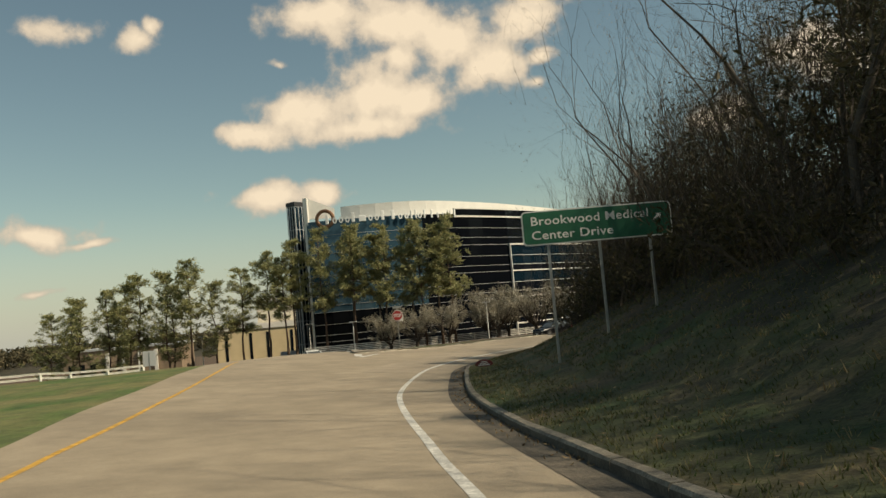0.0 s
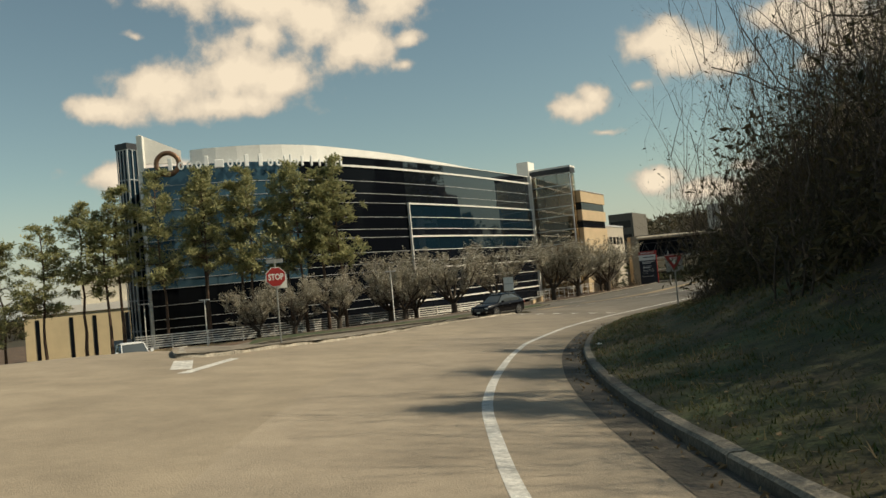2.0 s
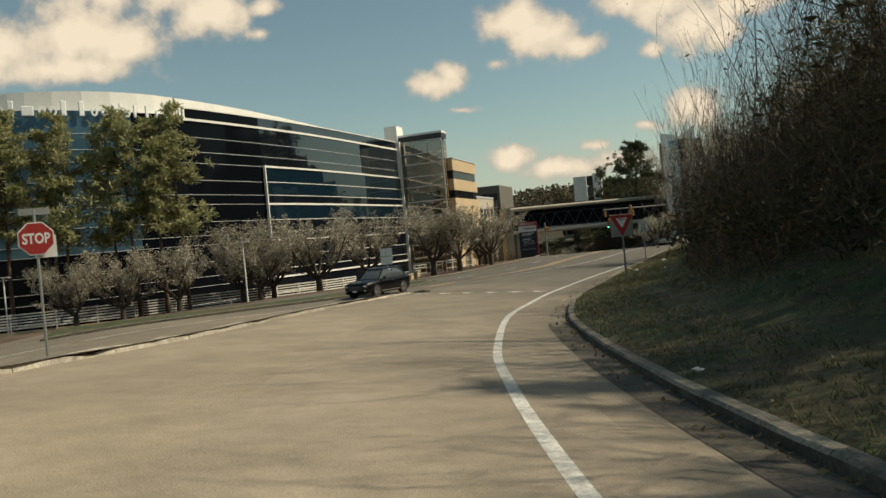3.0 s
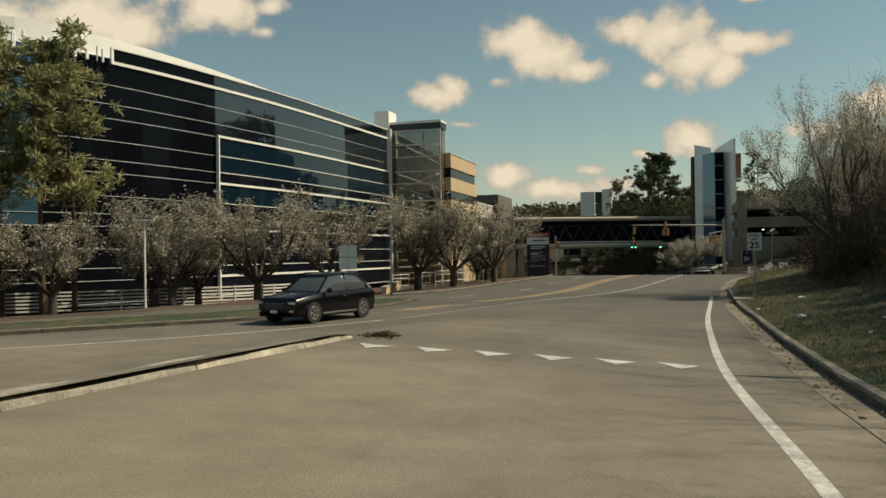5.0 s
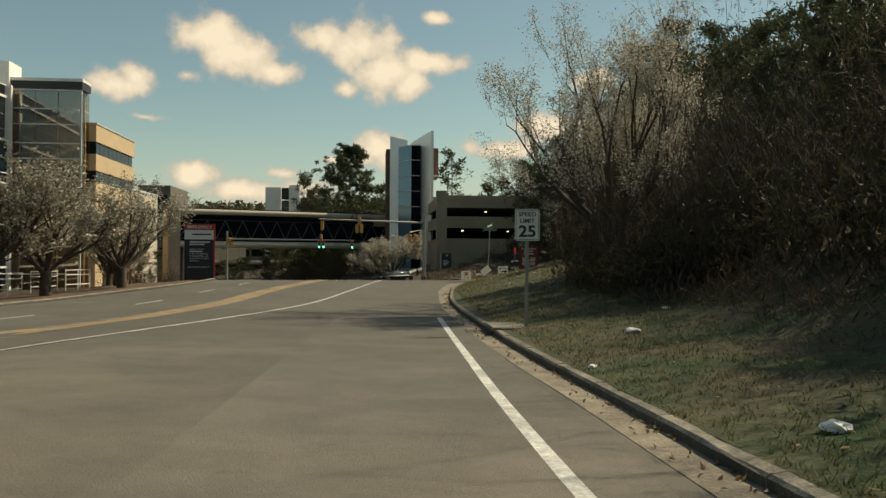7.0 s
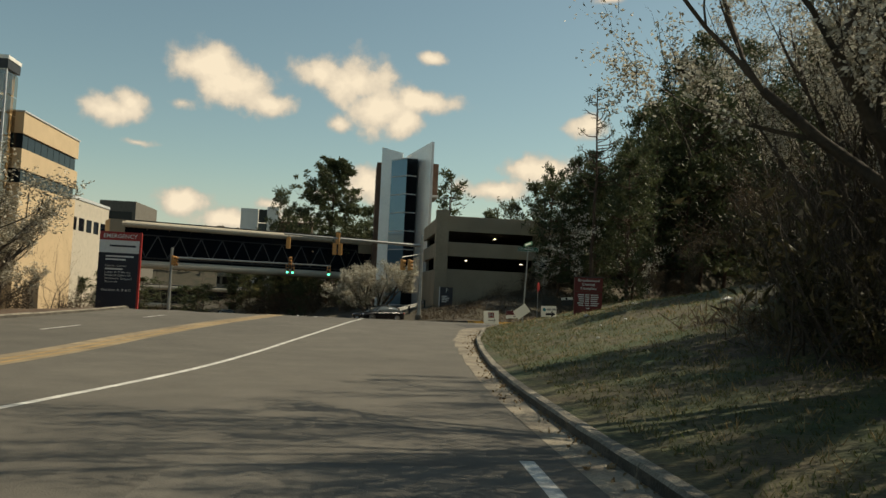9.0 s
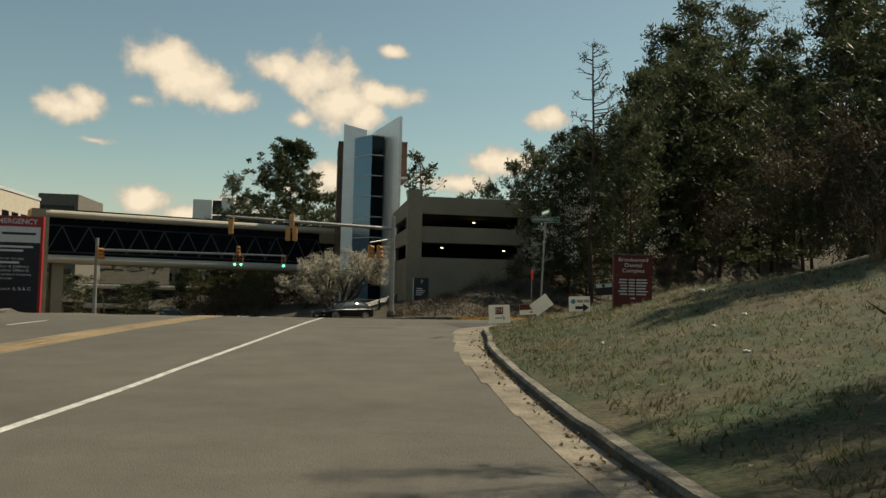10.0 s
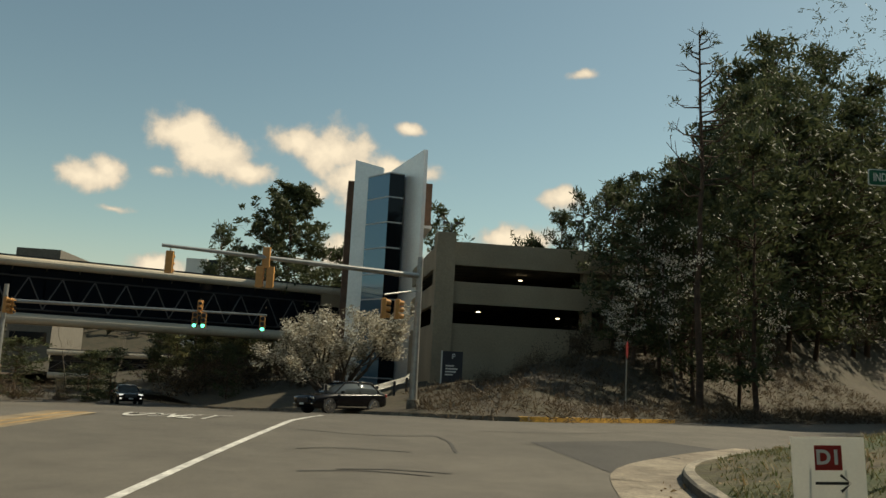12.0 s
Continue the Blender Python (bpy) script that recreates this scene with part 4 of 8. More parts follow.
def hospital():
    top = empty("hospital_building", Matrix.Identity(4), "long curved hospital block of black glass with thin white bands", "building")
    N = len(FAC)
    split = 12       # where the lower, lighter bay begins
    txt = int(np.argmin(np.hypot(FAC[:, 0] + 80.0, FAC[:, 1] - 115.6)))
    core = FAC[:, :2] - np.array((1.2, -0.6))
    # solid core behind the glass
    v = [(x, y, z) for z in (BASE, 17.6) for x, y in core] + [(-103.4, 104.0, BASE), (-96, 168.0, BASE), (-103.4, 104.0, 17.6), (-96, 168.0, 17.6)]
    m = len(core)
    f = [(i, i + 1, m + i + 1, m + i) for i in range(m - 1)] + [(m - 1, 2 * m + 1, 2 * m + 3, 2 * m - 1), (2 * m, 0, m, 2 * m + 2), (2 * m + 1, 2 * m, 2 * m + 2, 2 * m + 3), tuple(range(m, 2 * m)) + (2 * m + 3, 2 * m + 2)]
    obj("core", v, f, DARK_VOID, top)
    levels = [17.2, 15.2, 13.5, 12.2, 10.2, 8.5, 7.35, 5.3, 3.7, 2.6, 0.6, -1.1, -2.2, -4.2]
    for i in range(0, N - 1):
        bay = i >= split
        for z1, z0 in zip(levels[:-1], levels[1:]):
            # teal in the first bays stands for sky mirrored at the curved end
            material = GLASS_BLUE if (bay and z1 in (12.2, 7.35, 10.2)) else GLASS_MIRROR if bay and z1 > 12.3 else GLASS_DARK if bay else GLASS_TEAL_SKY if (i < 6 and z1 > 3.0) else GLASS_BLACK
            g = 0.05 if bay and z1 <= 12.2 else 0.0
            wall_piece("glass_panel", i, i + 1, z0 + 0.02, z1 - 0.02, 0.0 + g * 5, 0.12, material, top)
        wall_piece("glass_panel", i, i + 1, BASE, -4.22, -0.2, 0.12, GLASS_BLACK, top)
    for z in levels:
        thick = z in (17.2,)
        wall_piece("white_band" if thick else "mullion", txt if thick else 0, N - 1, z - (0.13 if thick else 0.025), z + (0.15 if thick else 0.025), 0.22 if thick else 0.06, 0.15, WHITE_METAL if thick else GREY_PANEL, top)
    for z in levels:
        if z > 12.3:
            continue
        big = z in (12.2, 7.35, 2.6, -2.2)
        wall_piece("white_band" if big else "mullion", split, N - 1, z - (0.12 if big else 0.04), z + (0.12 if big else 0.04), 0.42 if big else 0.34, 0.20, WHITE_METAL, top)
    t = FAC[split]
    box("edge_post", t[0] + 0.15, t[0] + 0.48, t[1] - 0.18, t[1] + 0.02, BASE, 12.35, WHITE_METAL, top)
    t = FAC[-1]
    box("edge_post", t[0] - 0.1, t[0] + 0.65, t[1] - 0.1, t[1] + 0.35, BASE, 18.6, WHITE_METAL, top)
    # glass storey above the white line and the pale parapet set back over it
    for i in range(N - 1):
        wall_piece("glass_panel", i, i + 1, 17.22, 18.5 if i >= txt else 17.62, -0.05, 0.12, GLASS_TEAL_SKY if i < 6 else GLASS_BLACK if i < split else GLASS_MIRROR, top)
    wall_piece("roof_edge", txt, N - 1, 18.5, 18.62, 0.1, 0.3, WHITE_METAL, top)
    par = spline([(-94.9, 102.3), (-92, 103.6), (-87.5, 107), (-84.2, 112.0), (-82.4, 119), (-80.8, 131), (-79.6, 146), (-78.6, 167.5)], 2.0)
    k = len(par)
    hgt = [20.4 - 0.7 * max(0, (y - 130) / 40) for x, y in par]
    v = [(x, y, 17.4) for x, y in par] + [(x, y, h) for (x, y), h in zip(par, hgt)] + [(x - 0.6, y + 0.3, 17.4) for x, y in par] + [(x - 0.6, y + 0.3, h) for (x, y), h in zip(par, hgt)]
    f = []
    for q in range(k - 1):
        f += [(q, q + 1, k + q + 1, k + q), (k + q, k + q + 1, 3 * k + q + 1, 3 * k + q), (2 * k + q + 1, 2 * k + q, 3 * k + q, 3 * k + q + 1)]
    f += [(0, k, 3 * k, 2 * k), (k - 1, 3 * k - 1, 4 * k - 1, 2 * k - 1)]
    obj("parapet", v, f, WHITE_METAL, top, "cream white curved parapet")
    roof = [(x, y, 17.62) for x, y in core] + [(-96, 168, 17.62), (-103.4, 104.0, 17.62)]
    obj("roof", roof, [tuple(range(len(roof)))], GREY_PANEL, top)
    # the white fin and the glass stair at the blunt end
    # tall thin pier at the blunt end with a slanting wing at its head
    prism("pier", [(-96.85, 95.05), (-96.2, 95.35), (-96.35, 95.85), (-97.0, 95.55)], BASE, 21.7, WHITE_METAL, top, "slim white pier", 0.03)
    wing = prism("fin", [(-96.7, 95.35), (-93.55, 99.05), (-93.8, 99.3), (-96.95, 95.6)], 18.2, 21.9, WHITE_METAL, top, "white fin with a slanting top")
    for vert in wing.data.vertices:
        if vert.co.z > 20 and vert.co.y > 98:
            vert.co.z = 19.75
    X0, X1, Y0, Y1 = -105.2, -103.45, 99.55, 101.85
    for q in range(7):
        z = BASE + q * 4
        box("stair_glass", X0, X1, Y0, Y1, z, z + 3.9, GLASS_BLUE, top)
        box("stair_band", X0 - 0.1, X1 + 0.1, Y0 - 0.1, Y1 + 0.1, z + 3.9, z + 4.0, GREY_PANEL, top)
    box("stair_cap", X0 - 0.2, X1 + 0.2, Y0 - 0.2, Y1 + 0.2, 21.62, 22.4, DARK_STEEL, top)
    for q in range(4):
        box("stair_post", X0 - 0.1 + q * 0.6, X0 + q * 0.6, Y0 - 0.16, Y0 - 0.06, BASE, 21.6, GREY_PANEL, top)
        box("stair_post", X1 + 0.06, X1 + 0.16, Y0 - 0.1 + q * 0.8, Y0 + q * 0.8, BASE, 21.6, GREY_PANEL, top)
    # ring emblem and the row of raised white letters as plain blocks of their sizes
    bm = bmesh.new()
    R, r, S, T = 1.35, 0.30, 28, 8
    ring = [[bm.verts.new(((R + r * math.cos(b)) * math.cos(a), r * 0.9 * math.sin(b), (R + r * math.cos(b)) * math.sin(a))) for b in [2 * math.pi * j / T for j in range(T)]] for a in [2 * math.pi * i / S for i in range(S)]]
    for i in range(S):
        for j in range(T):
            bm.faces.new((ring[i][j], ring[(i + 1) % S][j], ring[(i + 1) % S][(j + 1) % T], ring[i][(j + 1) % T]))
    emblem = part("ring_emblem", bm, BRONZE, top, "open bronze-brown ring emblem", True)
    emblem.matrix_basis = pose(-93.65, 96.75, 17.9, 0, 0, 36)
    s_line = np.concatenate([[0], np.cumsum(np.linalg.norm(np.diff(FAC, axis=0), axis=1))])
    x0 = float(s_line[np.argmin(np.hypot(FAC[:, 0] + 92.3, FAC[:, 1] - 97.6))])
    pos = x0 + 0.05
    full = float(s_line[np.argmin(np.hypot(FAC[:, 0] + 80.0, FAC[:, 1] - 115.6))]) - pos
    grow_by = full / 25.7
    shapes = [("B", 1), ("r", 0), ("o", 0), ("o", 0), ("k", 1), ("w", 2), ("o", 0), ("o", 0), ("d", 1), (" ", 0), ("B", 1), ("a", 0), ("p", 3), ("t", 4), ("i", 5), ("s", 0), ("t", 4), (" ", 6), ("H", 1), ("e", 0), ("a", 0), ("l", 5), ("t", 4), ("h", 1)]
    thin = False
    for ch, form in shapes:
        if ch == " ":
            pos += 0.55
            thin = form == 6
            continue
        wide = {0: 0.95, 1: 1.1, 2: 1.5, 3: 1.0, 4: 0.7, 5: 0.34}[form] * grow_by
        tall = {0: 1.0, 1: 1.55, 2: 1.0, 3: 1.0, 4: 1.35, 5: 1.5}[form]
        low = -0.4 if form == 3 else 0.0
        x, y = np.interp(pos + wide / 2, s_line, FAC[:, 0]), np.interp(pos + wide / 2, s_line, FAC[:, 1])
        x2, y2 = np.interp(pos + wide, s_line, FAC[:, 0]), np.interp(pos + wide, s_line, FAC[:, 1])
        yaw = math.degrees(math.atan2(y2 - y, x2 - x))
        solid = wide * (0.34 if thin else 0.86)
        if form in (0, 3) and not thin:
            # round shapes are plain rings
            n_, bm = 16, bmesh.new()
            loops = []
            for y_, k_ in ((-0.12, 1.0), (-0.12, 0.45), (0.08, 0.45), (0.08, 1.0)):
                loops.append([bm.verts.new((solid / 2 + k_ * solid / 2 * math.cos(2 * math.pi * q / n_), y_, tall / 2 + (tall / 2 - (1 - k_) * solid / 2) * math.sin(2 * math.pi * q / n_))) for q in range(n_)])
            for r_ in range(4):
                for q in range(n_):
                    bm.faces.new((loops[r_][q], loops[r_][(q + 1) % n_], loops[(r_ + 1) % 4][(q + 1) % n_], loops[(r_ + 1) % 4][q]))
            bmesh.ops.recalc_face_normals(bm, faces=bm.faces[:])
        else:
            bm = box_bm(0, solid * (1.0 if thin or form in (2, 5) else 0.62), -0.12, 0.08, low, tall if not thin else tall * 0.9, 0.05)
        ob = part("letter_block", bm, LETTER_WHITE, top)
        a = np.array((math.sin(radians(yaw)), -math.cos(radians(yaw)))) * 0.5
        sx, sy = np.interp(pos, s_line, FAC[:, 0]), np.interp(pos, s_line, FAC[:, 1])
        ob.matrix_basis = pose(sx + a[0], sy + a[1], 16.95, 0, 0, yaw)
        pos += wide + 0.22 * grow_by
    return top


hospital()


def stair_tower():
    top = empty("stair_tower", Matrix.Identity(4), "glass stair tower with amber light within and a white corner pier", "building")
    x0, x1, y0, y1 = -73.5, -65.75, 169.2, 172.0
    box("pier", -75.9, -73.6, 168.6, 172, BASE, 21.5, WHITE_METAL, top, "white corner pier rising above the roof")
    zs = [-5.4, -3.0, 0.2, 2.6, 5.2, 7.8, 10.4, 12.2, 14.4, 16.2, 18.4]
    for a, b in zip(zs[:-1], zs[1:]):
        for q in range(3):
            w, dy = (x1 - x0) / 3, (y1 - y0) / 3
            box("glass_pane", x0 + q * w + 0.04, x0 + (q + 1) * w - 0.04, y0, y0 + 0.06, a + 0.06, b - 0.06, GLASS_AMBER, top).visible_shadow = False
            box("glass_pane", x1 - 0.06, x1, y0 + q * dy + 0.04, y0 + (q + 1) * dy - 0.04, a + 0.06, b - 0.06, GLASS_AMBER, top).visible_shadow = False
        box("mullion", x0, x1 + 0.05, y0 - 0.06, y0 + 0.02, b - 0.07, b + 0.07, WHITE_METAL, top)
    box("core", x0 + 0.3, x1 - 0.3, y0 + 2.2, y1 - 0.02, BASE, 18.5, TAN_WALL, top)
    for b in zs[1:-1:2]:
        box("floor_slab", x0 + 0.1, x1 - 2.4, y0 + 0.3, y0 + 2.15, b - 0.25, b + 0.02, CONCRETE, top)
    box("dark_landing", x0 + 1.2, x1 - 1.6, y0 + 1.6, y0 + 2.15, 5.6, 9.4, DARK_VOID, top)
    for q in range(5):
        # flights of stairs behind the glass
        z = -4 + q * 4.5
        prism("stair_flight", [(x0 + 0.8, z), (x1 - 0.8, z + 2.2), (x1 - 0.8, z + 2.5), (x0 + 0.8, z + 0.3)], y0 + 0.9, y0 + 1.9, WHITE_METAL, top, plane="y")
    box("corner_post", x1 - 0.1, x1 + 0.08, y0 - 0.08, y0 + 0.1, BASE, 19.4, GREY_PANEL, top)
    box("cap", x0 - 0.1, x1 + 0.15, y0 - 0.15, y1, 18.5, 19.4, DARK_STEEL, top)
    box("cap_rim", x0 - 0.15, x1 + 0.2, y0 - 0.2, y1 + 0.05, 19.4, 19.75, WHITE_METAL, top)
    return top


stair_tower()


def tan_wing():
    top = empty("tan_wing", Matrix.Identity(4), "warm tan office wing with dark ribbon windows", "building")
    box("wall", -92, -65.0, 172.2, 188.4, 12.9, 15.0, TAN_WALL, top)
    box("wall", -92, -65.0, 172.2, 188.4, 9.4, 11.4, TAN_WALL, top)
    box("wall", -92, -65.0, 172.2, 188.4, BASE, 8.0, TAN_WALL, top)
    box("core", -91.5, -65.6, 172.8, 187.8, 7.9, 13.0, DARK_VOID, top)
    for z0, z1 in ((11.4, 12.9), (8.0, 9.4)):
        for q in range(9):
            box("window_pane", -65.35, -65.25, 172.5 + q * 1.75, 174.15 + q * 1.75, z0, z1, GLASS_DARK, top)
        for q in range(14):
            box("window_pane", -91 + q * 1.86, -89.2 + q * 1.86, 172.3, 172.4, z0, z1, GLASS_DARK, top)
    box("roof_edge", -92.1, -64.9, 172.1, 188.5, 15.0, 15.15, GREY_PANEL, top)
    low = empty("low_wing", Matrix.Identity(4), "low cream rendered wing with a flat roof", "building")
    box("wall", -90, -66.2, 189, 206, BASE, 8.6, mat("cream_wall", (0.50, 0.44, 0.35), 0.85, vary=0.12, fine=10, bump=0.1), low)
    box("roof_edge", -90.1, -66.1, 188.9, 206.1, 8.6, 8.95, GREY_PANEL, low)
    for q in range(5):
        box("window_pane", -66.24, -66.17, 191 + q * 2.9, 193 + q * 2.9, 4.8, 6.4, GLASS_DARK, low)
    far = empty("far_office", Matrix.Identity(4), "grey-brown office block far behind the wing", "building")
    box("wall", -84.5, -77.3, 262, 280, -6, 15.2, mat("grey_stone", (0.15, 0.135, 0.11), 0.9, vary=0.2), far)
    for q in range(4):
        box("window_band", -84, -78, 261.93, 262.0, -1 + q * 4.0, 1 + q * 4.0, GLASS_DARK, far)


tan_wing()


# ---- the beige garage and its tower ----
def garage():
    top = empty("parking_garage", Matrix.Identity(4), "beige concrete parking garage with open decks and lit lamps", "building")
    X0, X1, Y0, Y1 = -24.4, -9.5, 163.0, 181.0
    bands = [(-3.5, 1.35), (2.55, 3.85), (4.85, 6.25)]
    for z0, z1 in bands:
        box("spandrel", X0, X1, Y0, Y0 + 0.3, z0, z1, BEIGE_WALL, top)
        box("spandrel", X0, X0 + 0.3, Y0 + 0.3, Y1, z0, z1, BEIGE_WALL, top)
    for z in (1.0, 3.6):
        box("deck", X0 + 0.3, X1, Y0 + 0.3, Y1, z - 0.3, z, CONCRETE, top)
    box("deck", X0 + 0.3, X1, Y0 + 0.3, Y1, 5.0, 5.3, CONCRETE, top)
    # back wall coloured near black, standing for shade deep in the decks
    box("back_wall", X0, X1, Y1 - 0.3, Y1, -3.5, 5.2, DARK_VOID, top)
    box("end_wall", X1 - 0.3, X1, Y0, Y1, -3.5, 6.2, BEIGE_WALL, top)
    box("corner_pier", X0 - 0.25, X0 + 0.9, Y0 - 0.25, Y0 + 0.9, -3.5, 6.75, BEIGE_WALL, top)
    for q in range(1, 2):
        box("column", X0 + q * 9, X0 + q * 9 + 0.6, Y0 + 0.35, Y0 + 1.0, -3.5, 5.0, BEIGE_WALL, top)
    for q in range(5):
        z = 4.62 if q % 2 else 2.32
        x = X0 + 3 + q * 2.9
        box("deck_lamp", x, x + 0.24, Y0 + 3.5 + (q % 3), Y0 + 3.62 + (q % 3), z, z + 0.06, LAMP_WARM, top)
    for x, y in ((-22.5, 172), (-11.5, 176)):
        lamp = empty("roof_lamp", pose(x, y, 5.3), "slim pole lamp with two flat heads on the garage roof", "lamp post", "garage roof lamps")
        tube("pole", (0, 0, 0), (0, 0, 3.6 if x < -20 else 5.2), 0.07, 0.05, DARK_STEEL, lamp, 8)
        h = 3.6 if x < -20 else 5.2
        for sx in (-1, 1):
            box("lamp_head", sx * 0.25 - 0.22 + (0.18 * sx), sx * 0.25 + 0.22 + (0.18 * sx), -0.18, 0.18, h, h + 0.12, DARK_STEEL, lamp, bevel=0.02)
    tw = empty("lift_tower", Matrix.Identity(4), "tall grey lift tower with a blue glass bay and slanting fins", "building")
    box("brick_shaft", -29.9, -24.6, 184.4, 190, -5, 14.2, BRICK_BROWN, tw, "brown brick shaft")
    box("side_box", -24.5, -22.7, 183.5, 188.5, 10.6, 14.3, BRICK_BROWN, tw, "brown box jutting from the shaft")
    box("side_box_edge", -24.5, -22.6, 183.4, 188.6, 10.35, 10.6, GREY_PANEL, tw)
    fin = prism("left_fin", [(-29.4, 183.9), (-27.0, 183.3), (-26.9, 183.7), (-29.3, 184.3)], -5, 15.4, PALE_PANEL, tw)
    for v in fin.data.vertices:
        if v.co.z > 10:
            v.co.z = 15.95 if v.co.x < -28 else 15.3
    fin = prism("right_fin", [(-26.5, 183.5), (-24.05, 178.7), (-23.75, 178.85), (-26.1, 183.7)], -5, 15.4, PALE_PANEL, tw)
    for v in fin.data.vertices:
        if v.co.z > 10:
            v.co.z = 16.0 if v.co.y < 180 else 15.0
    zs = [-4.5, -2.4, -0.3, 1.8, 3.9, 6.0, 8.1, 10.2, 12.3, 14.3]
    for a, b in zip(zs[:-1], zs[1:]):
        p = [(-28.25, 183.0), (-26.6, 180.6), (-25.35, 180.9)]
        # left panes carry a painted sky tint, right panes stay dark
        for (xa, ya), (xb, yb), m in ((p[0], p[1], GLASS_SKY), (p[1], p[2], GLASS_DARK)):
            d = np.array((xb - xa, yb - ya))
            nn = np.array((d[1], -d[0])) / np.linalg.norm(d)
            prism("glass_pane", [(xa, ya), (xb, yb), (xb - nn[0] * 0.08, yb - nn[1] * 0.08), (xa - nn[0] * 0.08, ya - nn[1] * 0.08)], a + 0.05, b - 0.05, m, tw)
            prism("mullion", [(xa + nn[0] * 0.05, ya + nn[1] * 0.05), (xb + nn[0] * 0.05, yb + nn[1] * 0.05), (xb - nn[0] * 0.1, yb - nn[1] * 0.1), (xa - nn[0] * 0.1, ya - nn[1] * 0.1)], b - 0.05, b + 0.05, GREY_PANEL, tw)
    prism("bay_core", [(-28.1, 183.2), (-26.6, 181.0), (-25.5, 181.2), (-25.6, 184.4), (-28.1, 184.4)], -5, 14.25, DARK_VOID, tw)
    # a smaller tower of the same make, far behind the bridge
    far = empty("far_lift_tower", pose(-55.1, 255, 0), "small distant white tower with a dark glass corner", "building")
    box("white_wall", 0, 3.4, 0, 5, -6, 14.5, WHITE_METAL, far)
    fin = prism("fin", [(5.2, -0.2), (7.6, -1.0), (7.7, -0.6), (5.3, 0.3)], -6, 15.0, WHITE_METAL, far)
    for q in range(7):
        box("glass_pane", 3.5, 6.3, 0.3, 0.5, -5 + q * 2.8, -2.35 + q * 2.8, GLASS_BLUE if q % 2 else GLASS_DARK, far)
    box("shaft", 7.0, 14, 2, 8, -6, 12.4, BRICK_BROWN, far)


garage()


# ---- the footbridges ----
BRIDGE_CREAM = mat("bridge_cream", (0.60, 0.52, 0.40), 0.6, vary=0.15, scale=0.5, fine=8, bump=0.05)
TRUSS_GREY = mat("truss_grey", (0.09, 0.09, 0.09), 0.5, vary=0.1)


def footbridge(m, length, z0, z1, depth, label, bays, name="footbridge"):
    top = empty(name, m, label, "footbridge", "covered footbridges")
    d = depth / 2
    box("bottom_beam", 0, length, -d, d, z0, z0 + 0.78, BEIGE_WALL, top, bevel=0.03)
    box("roof", -0.3, length, -d - 0.12, d + 0.12, z1 - 0.72, z1, BEIGE_WALL, top, bevel=0.03)
    box("roof_flashing", -0.35, length + 0.02, -d - 0.2, d + 0.2, z1 + 0.003, z1 + 0.09, DARK_STEEL, top)
    for side in (-1, 1):
        tube("rounded_edge", (-0.3, side * (d + 0.02), z1 - 0.36), (length, side * (d + 0.02), z1 - 0.36), 0.36, 0.36, BRIDGE_CREAM, top, 14)
        tube("rounded_edge", (0, side * (d - 0.1), z0 + 0.40), (length, side * (d - 0.1), z0 + 0.40), 0.40, 0.40, BRIDGE_CREAM, top, 14)
    h0, h1 = z0 + 0.78, z1 - 0.72
    for side in (-1, 1):
        y = side * (d - 0.12)
        w = length / bays
        for q in range(bays):
            box("glass_pane", q * w + 0.04, (q + 1) * w - 0.04, y - 0.02, y + 0.02, h0 + 0.02, h1 - 0.02, GLASS_DARK, top)
            ya = y + side * 0.07
            for xa, xb, za, zb in ((q * w, (q + 0.5) * w, h0 + 0.35, h1 - 0.75), ((q + 0.5) * w, (q + 1) * w, h1 - 0.75, h0 + 0.35)):
                if side < 0:
                    tube("truss_brace", (xa, ya, za), (xb, ya, zb), 0.05, 0.05, TRUSS_GREY, top, 6)
        if side < 0:
            tube("truss_chord", (0, y - 0.08, h1 - 0.72), (length, y - 0.08, h1 - 0.72), 0.07, 0.07, DARK_STEEL, top, 6)
            tube("truss_chord", (0, y - 0.08, h0 + 0.3), (length, y - 0.08, h0 + 0.3), 0.07, 0.07, DARK_STEEL, top, 6)
    return top


yaw = math.degrees(math.atan2(12, 28))
b1 = footbridge(pose(-57.2, 180.2, 0, 0, 0, yaw), 30.4, 0.35, 5.35, 3.2, "long beige covered footbridge with dark glass and zigzag truss", 13)
box("end_pier", -1.5, 0.02, -1.9, 1.9, -6, 5.36, BEIGE_WALL, b1)
box("column", 0.5, 1.5, -1.2, 1.2, -6, 0.33, BEIGE_WALL, b1)
box("column", 28.2, 29.2, -1.2, 1.2, -6, 0.33, BEIGE_WALL, b1)
box("end_block", 27.2, 30.6, -1.8, 1.8, 3.6, 5.37, BEIGE_WALL, b1)
b2 = footbridge(pose(-66, 228, 0, 0, 0, 4), 19, -5.3, -1.6, 3.0, "second covered footbridge lower down beyond the first", 6)
box("column", 1.0, 1.9, -1.0, 1.0, -9.6, -5.3, BEIGE_WALL, b2)
box("column", 17, 17.9, -1.0, 1.0, -9.6, -5.3, BEIGE_WALL, b2)
deck = empty("far_parking_deck", pose(-60, 262, 0, 0, 0, 10), "grey concrete parking deck seen under the footbridge", "building")
for q in range(5):
    box("parapet_band", 0, 26, 0, 10, -8 + q * 2.9, -6.7 + q * 2.9, CONCRETE, deck)
    for r in range(6):
        box("column", 0.5 + r * 5, 1.0 + r * 5, 0.4, 0.9, -6.7 + q * 2.9, -5.1 + q * 2.9, CONCRETE, deck)
box("back_wall", 0, 26, 9, 10.2, -8, 5, DARK_VOID, deck)
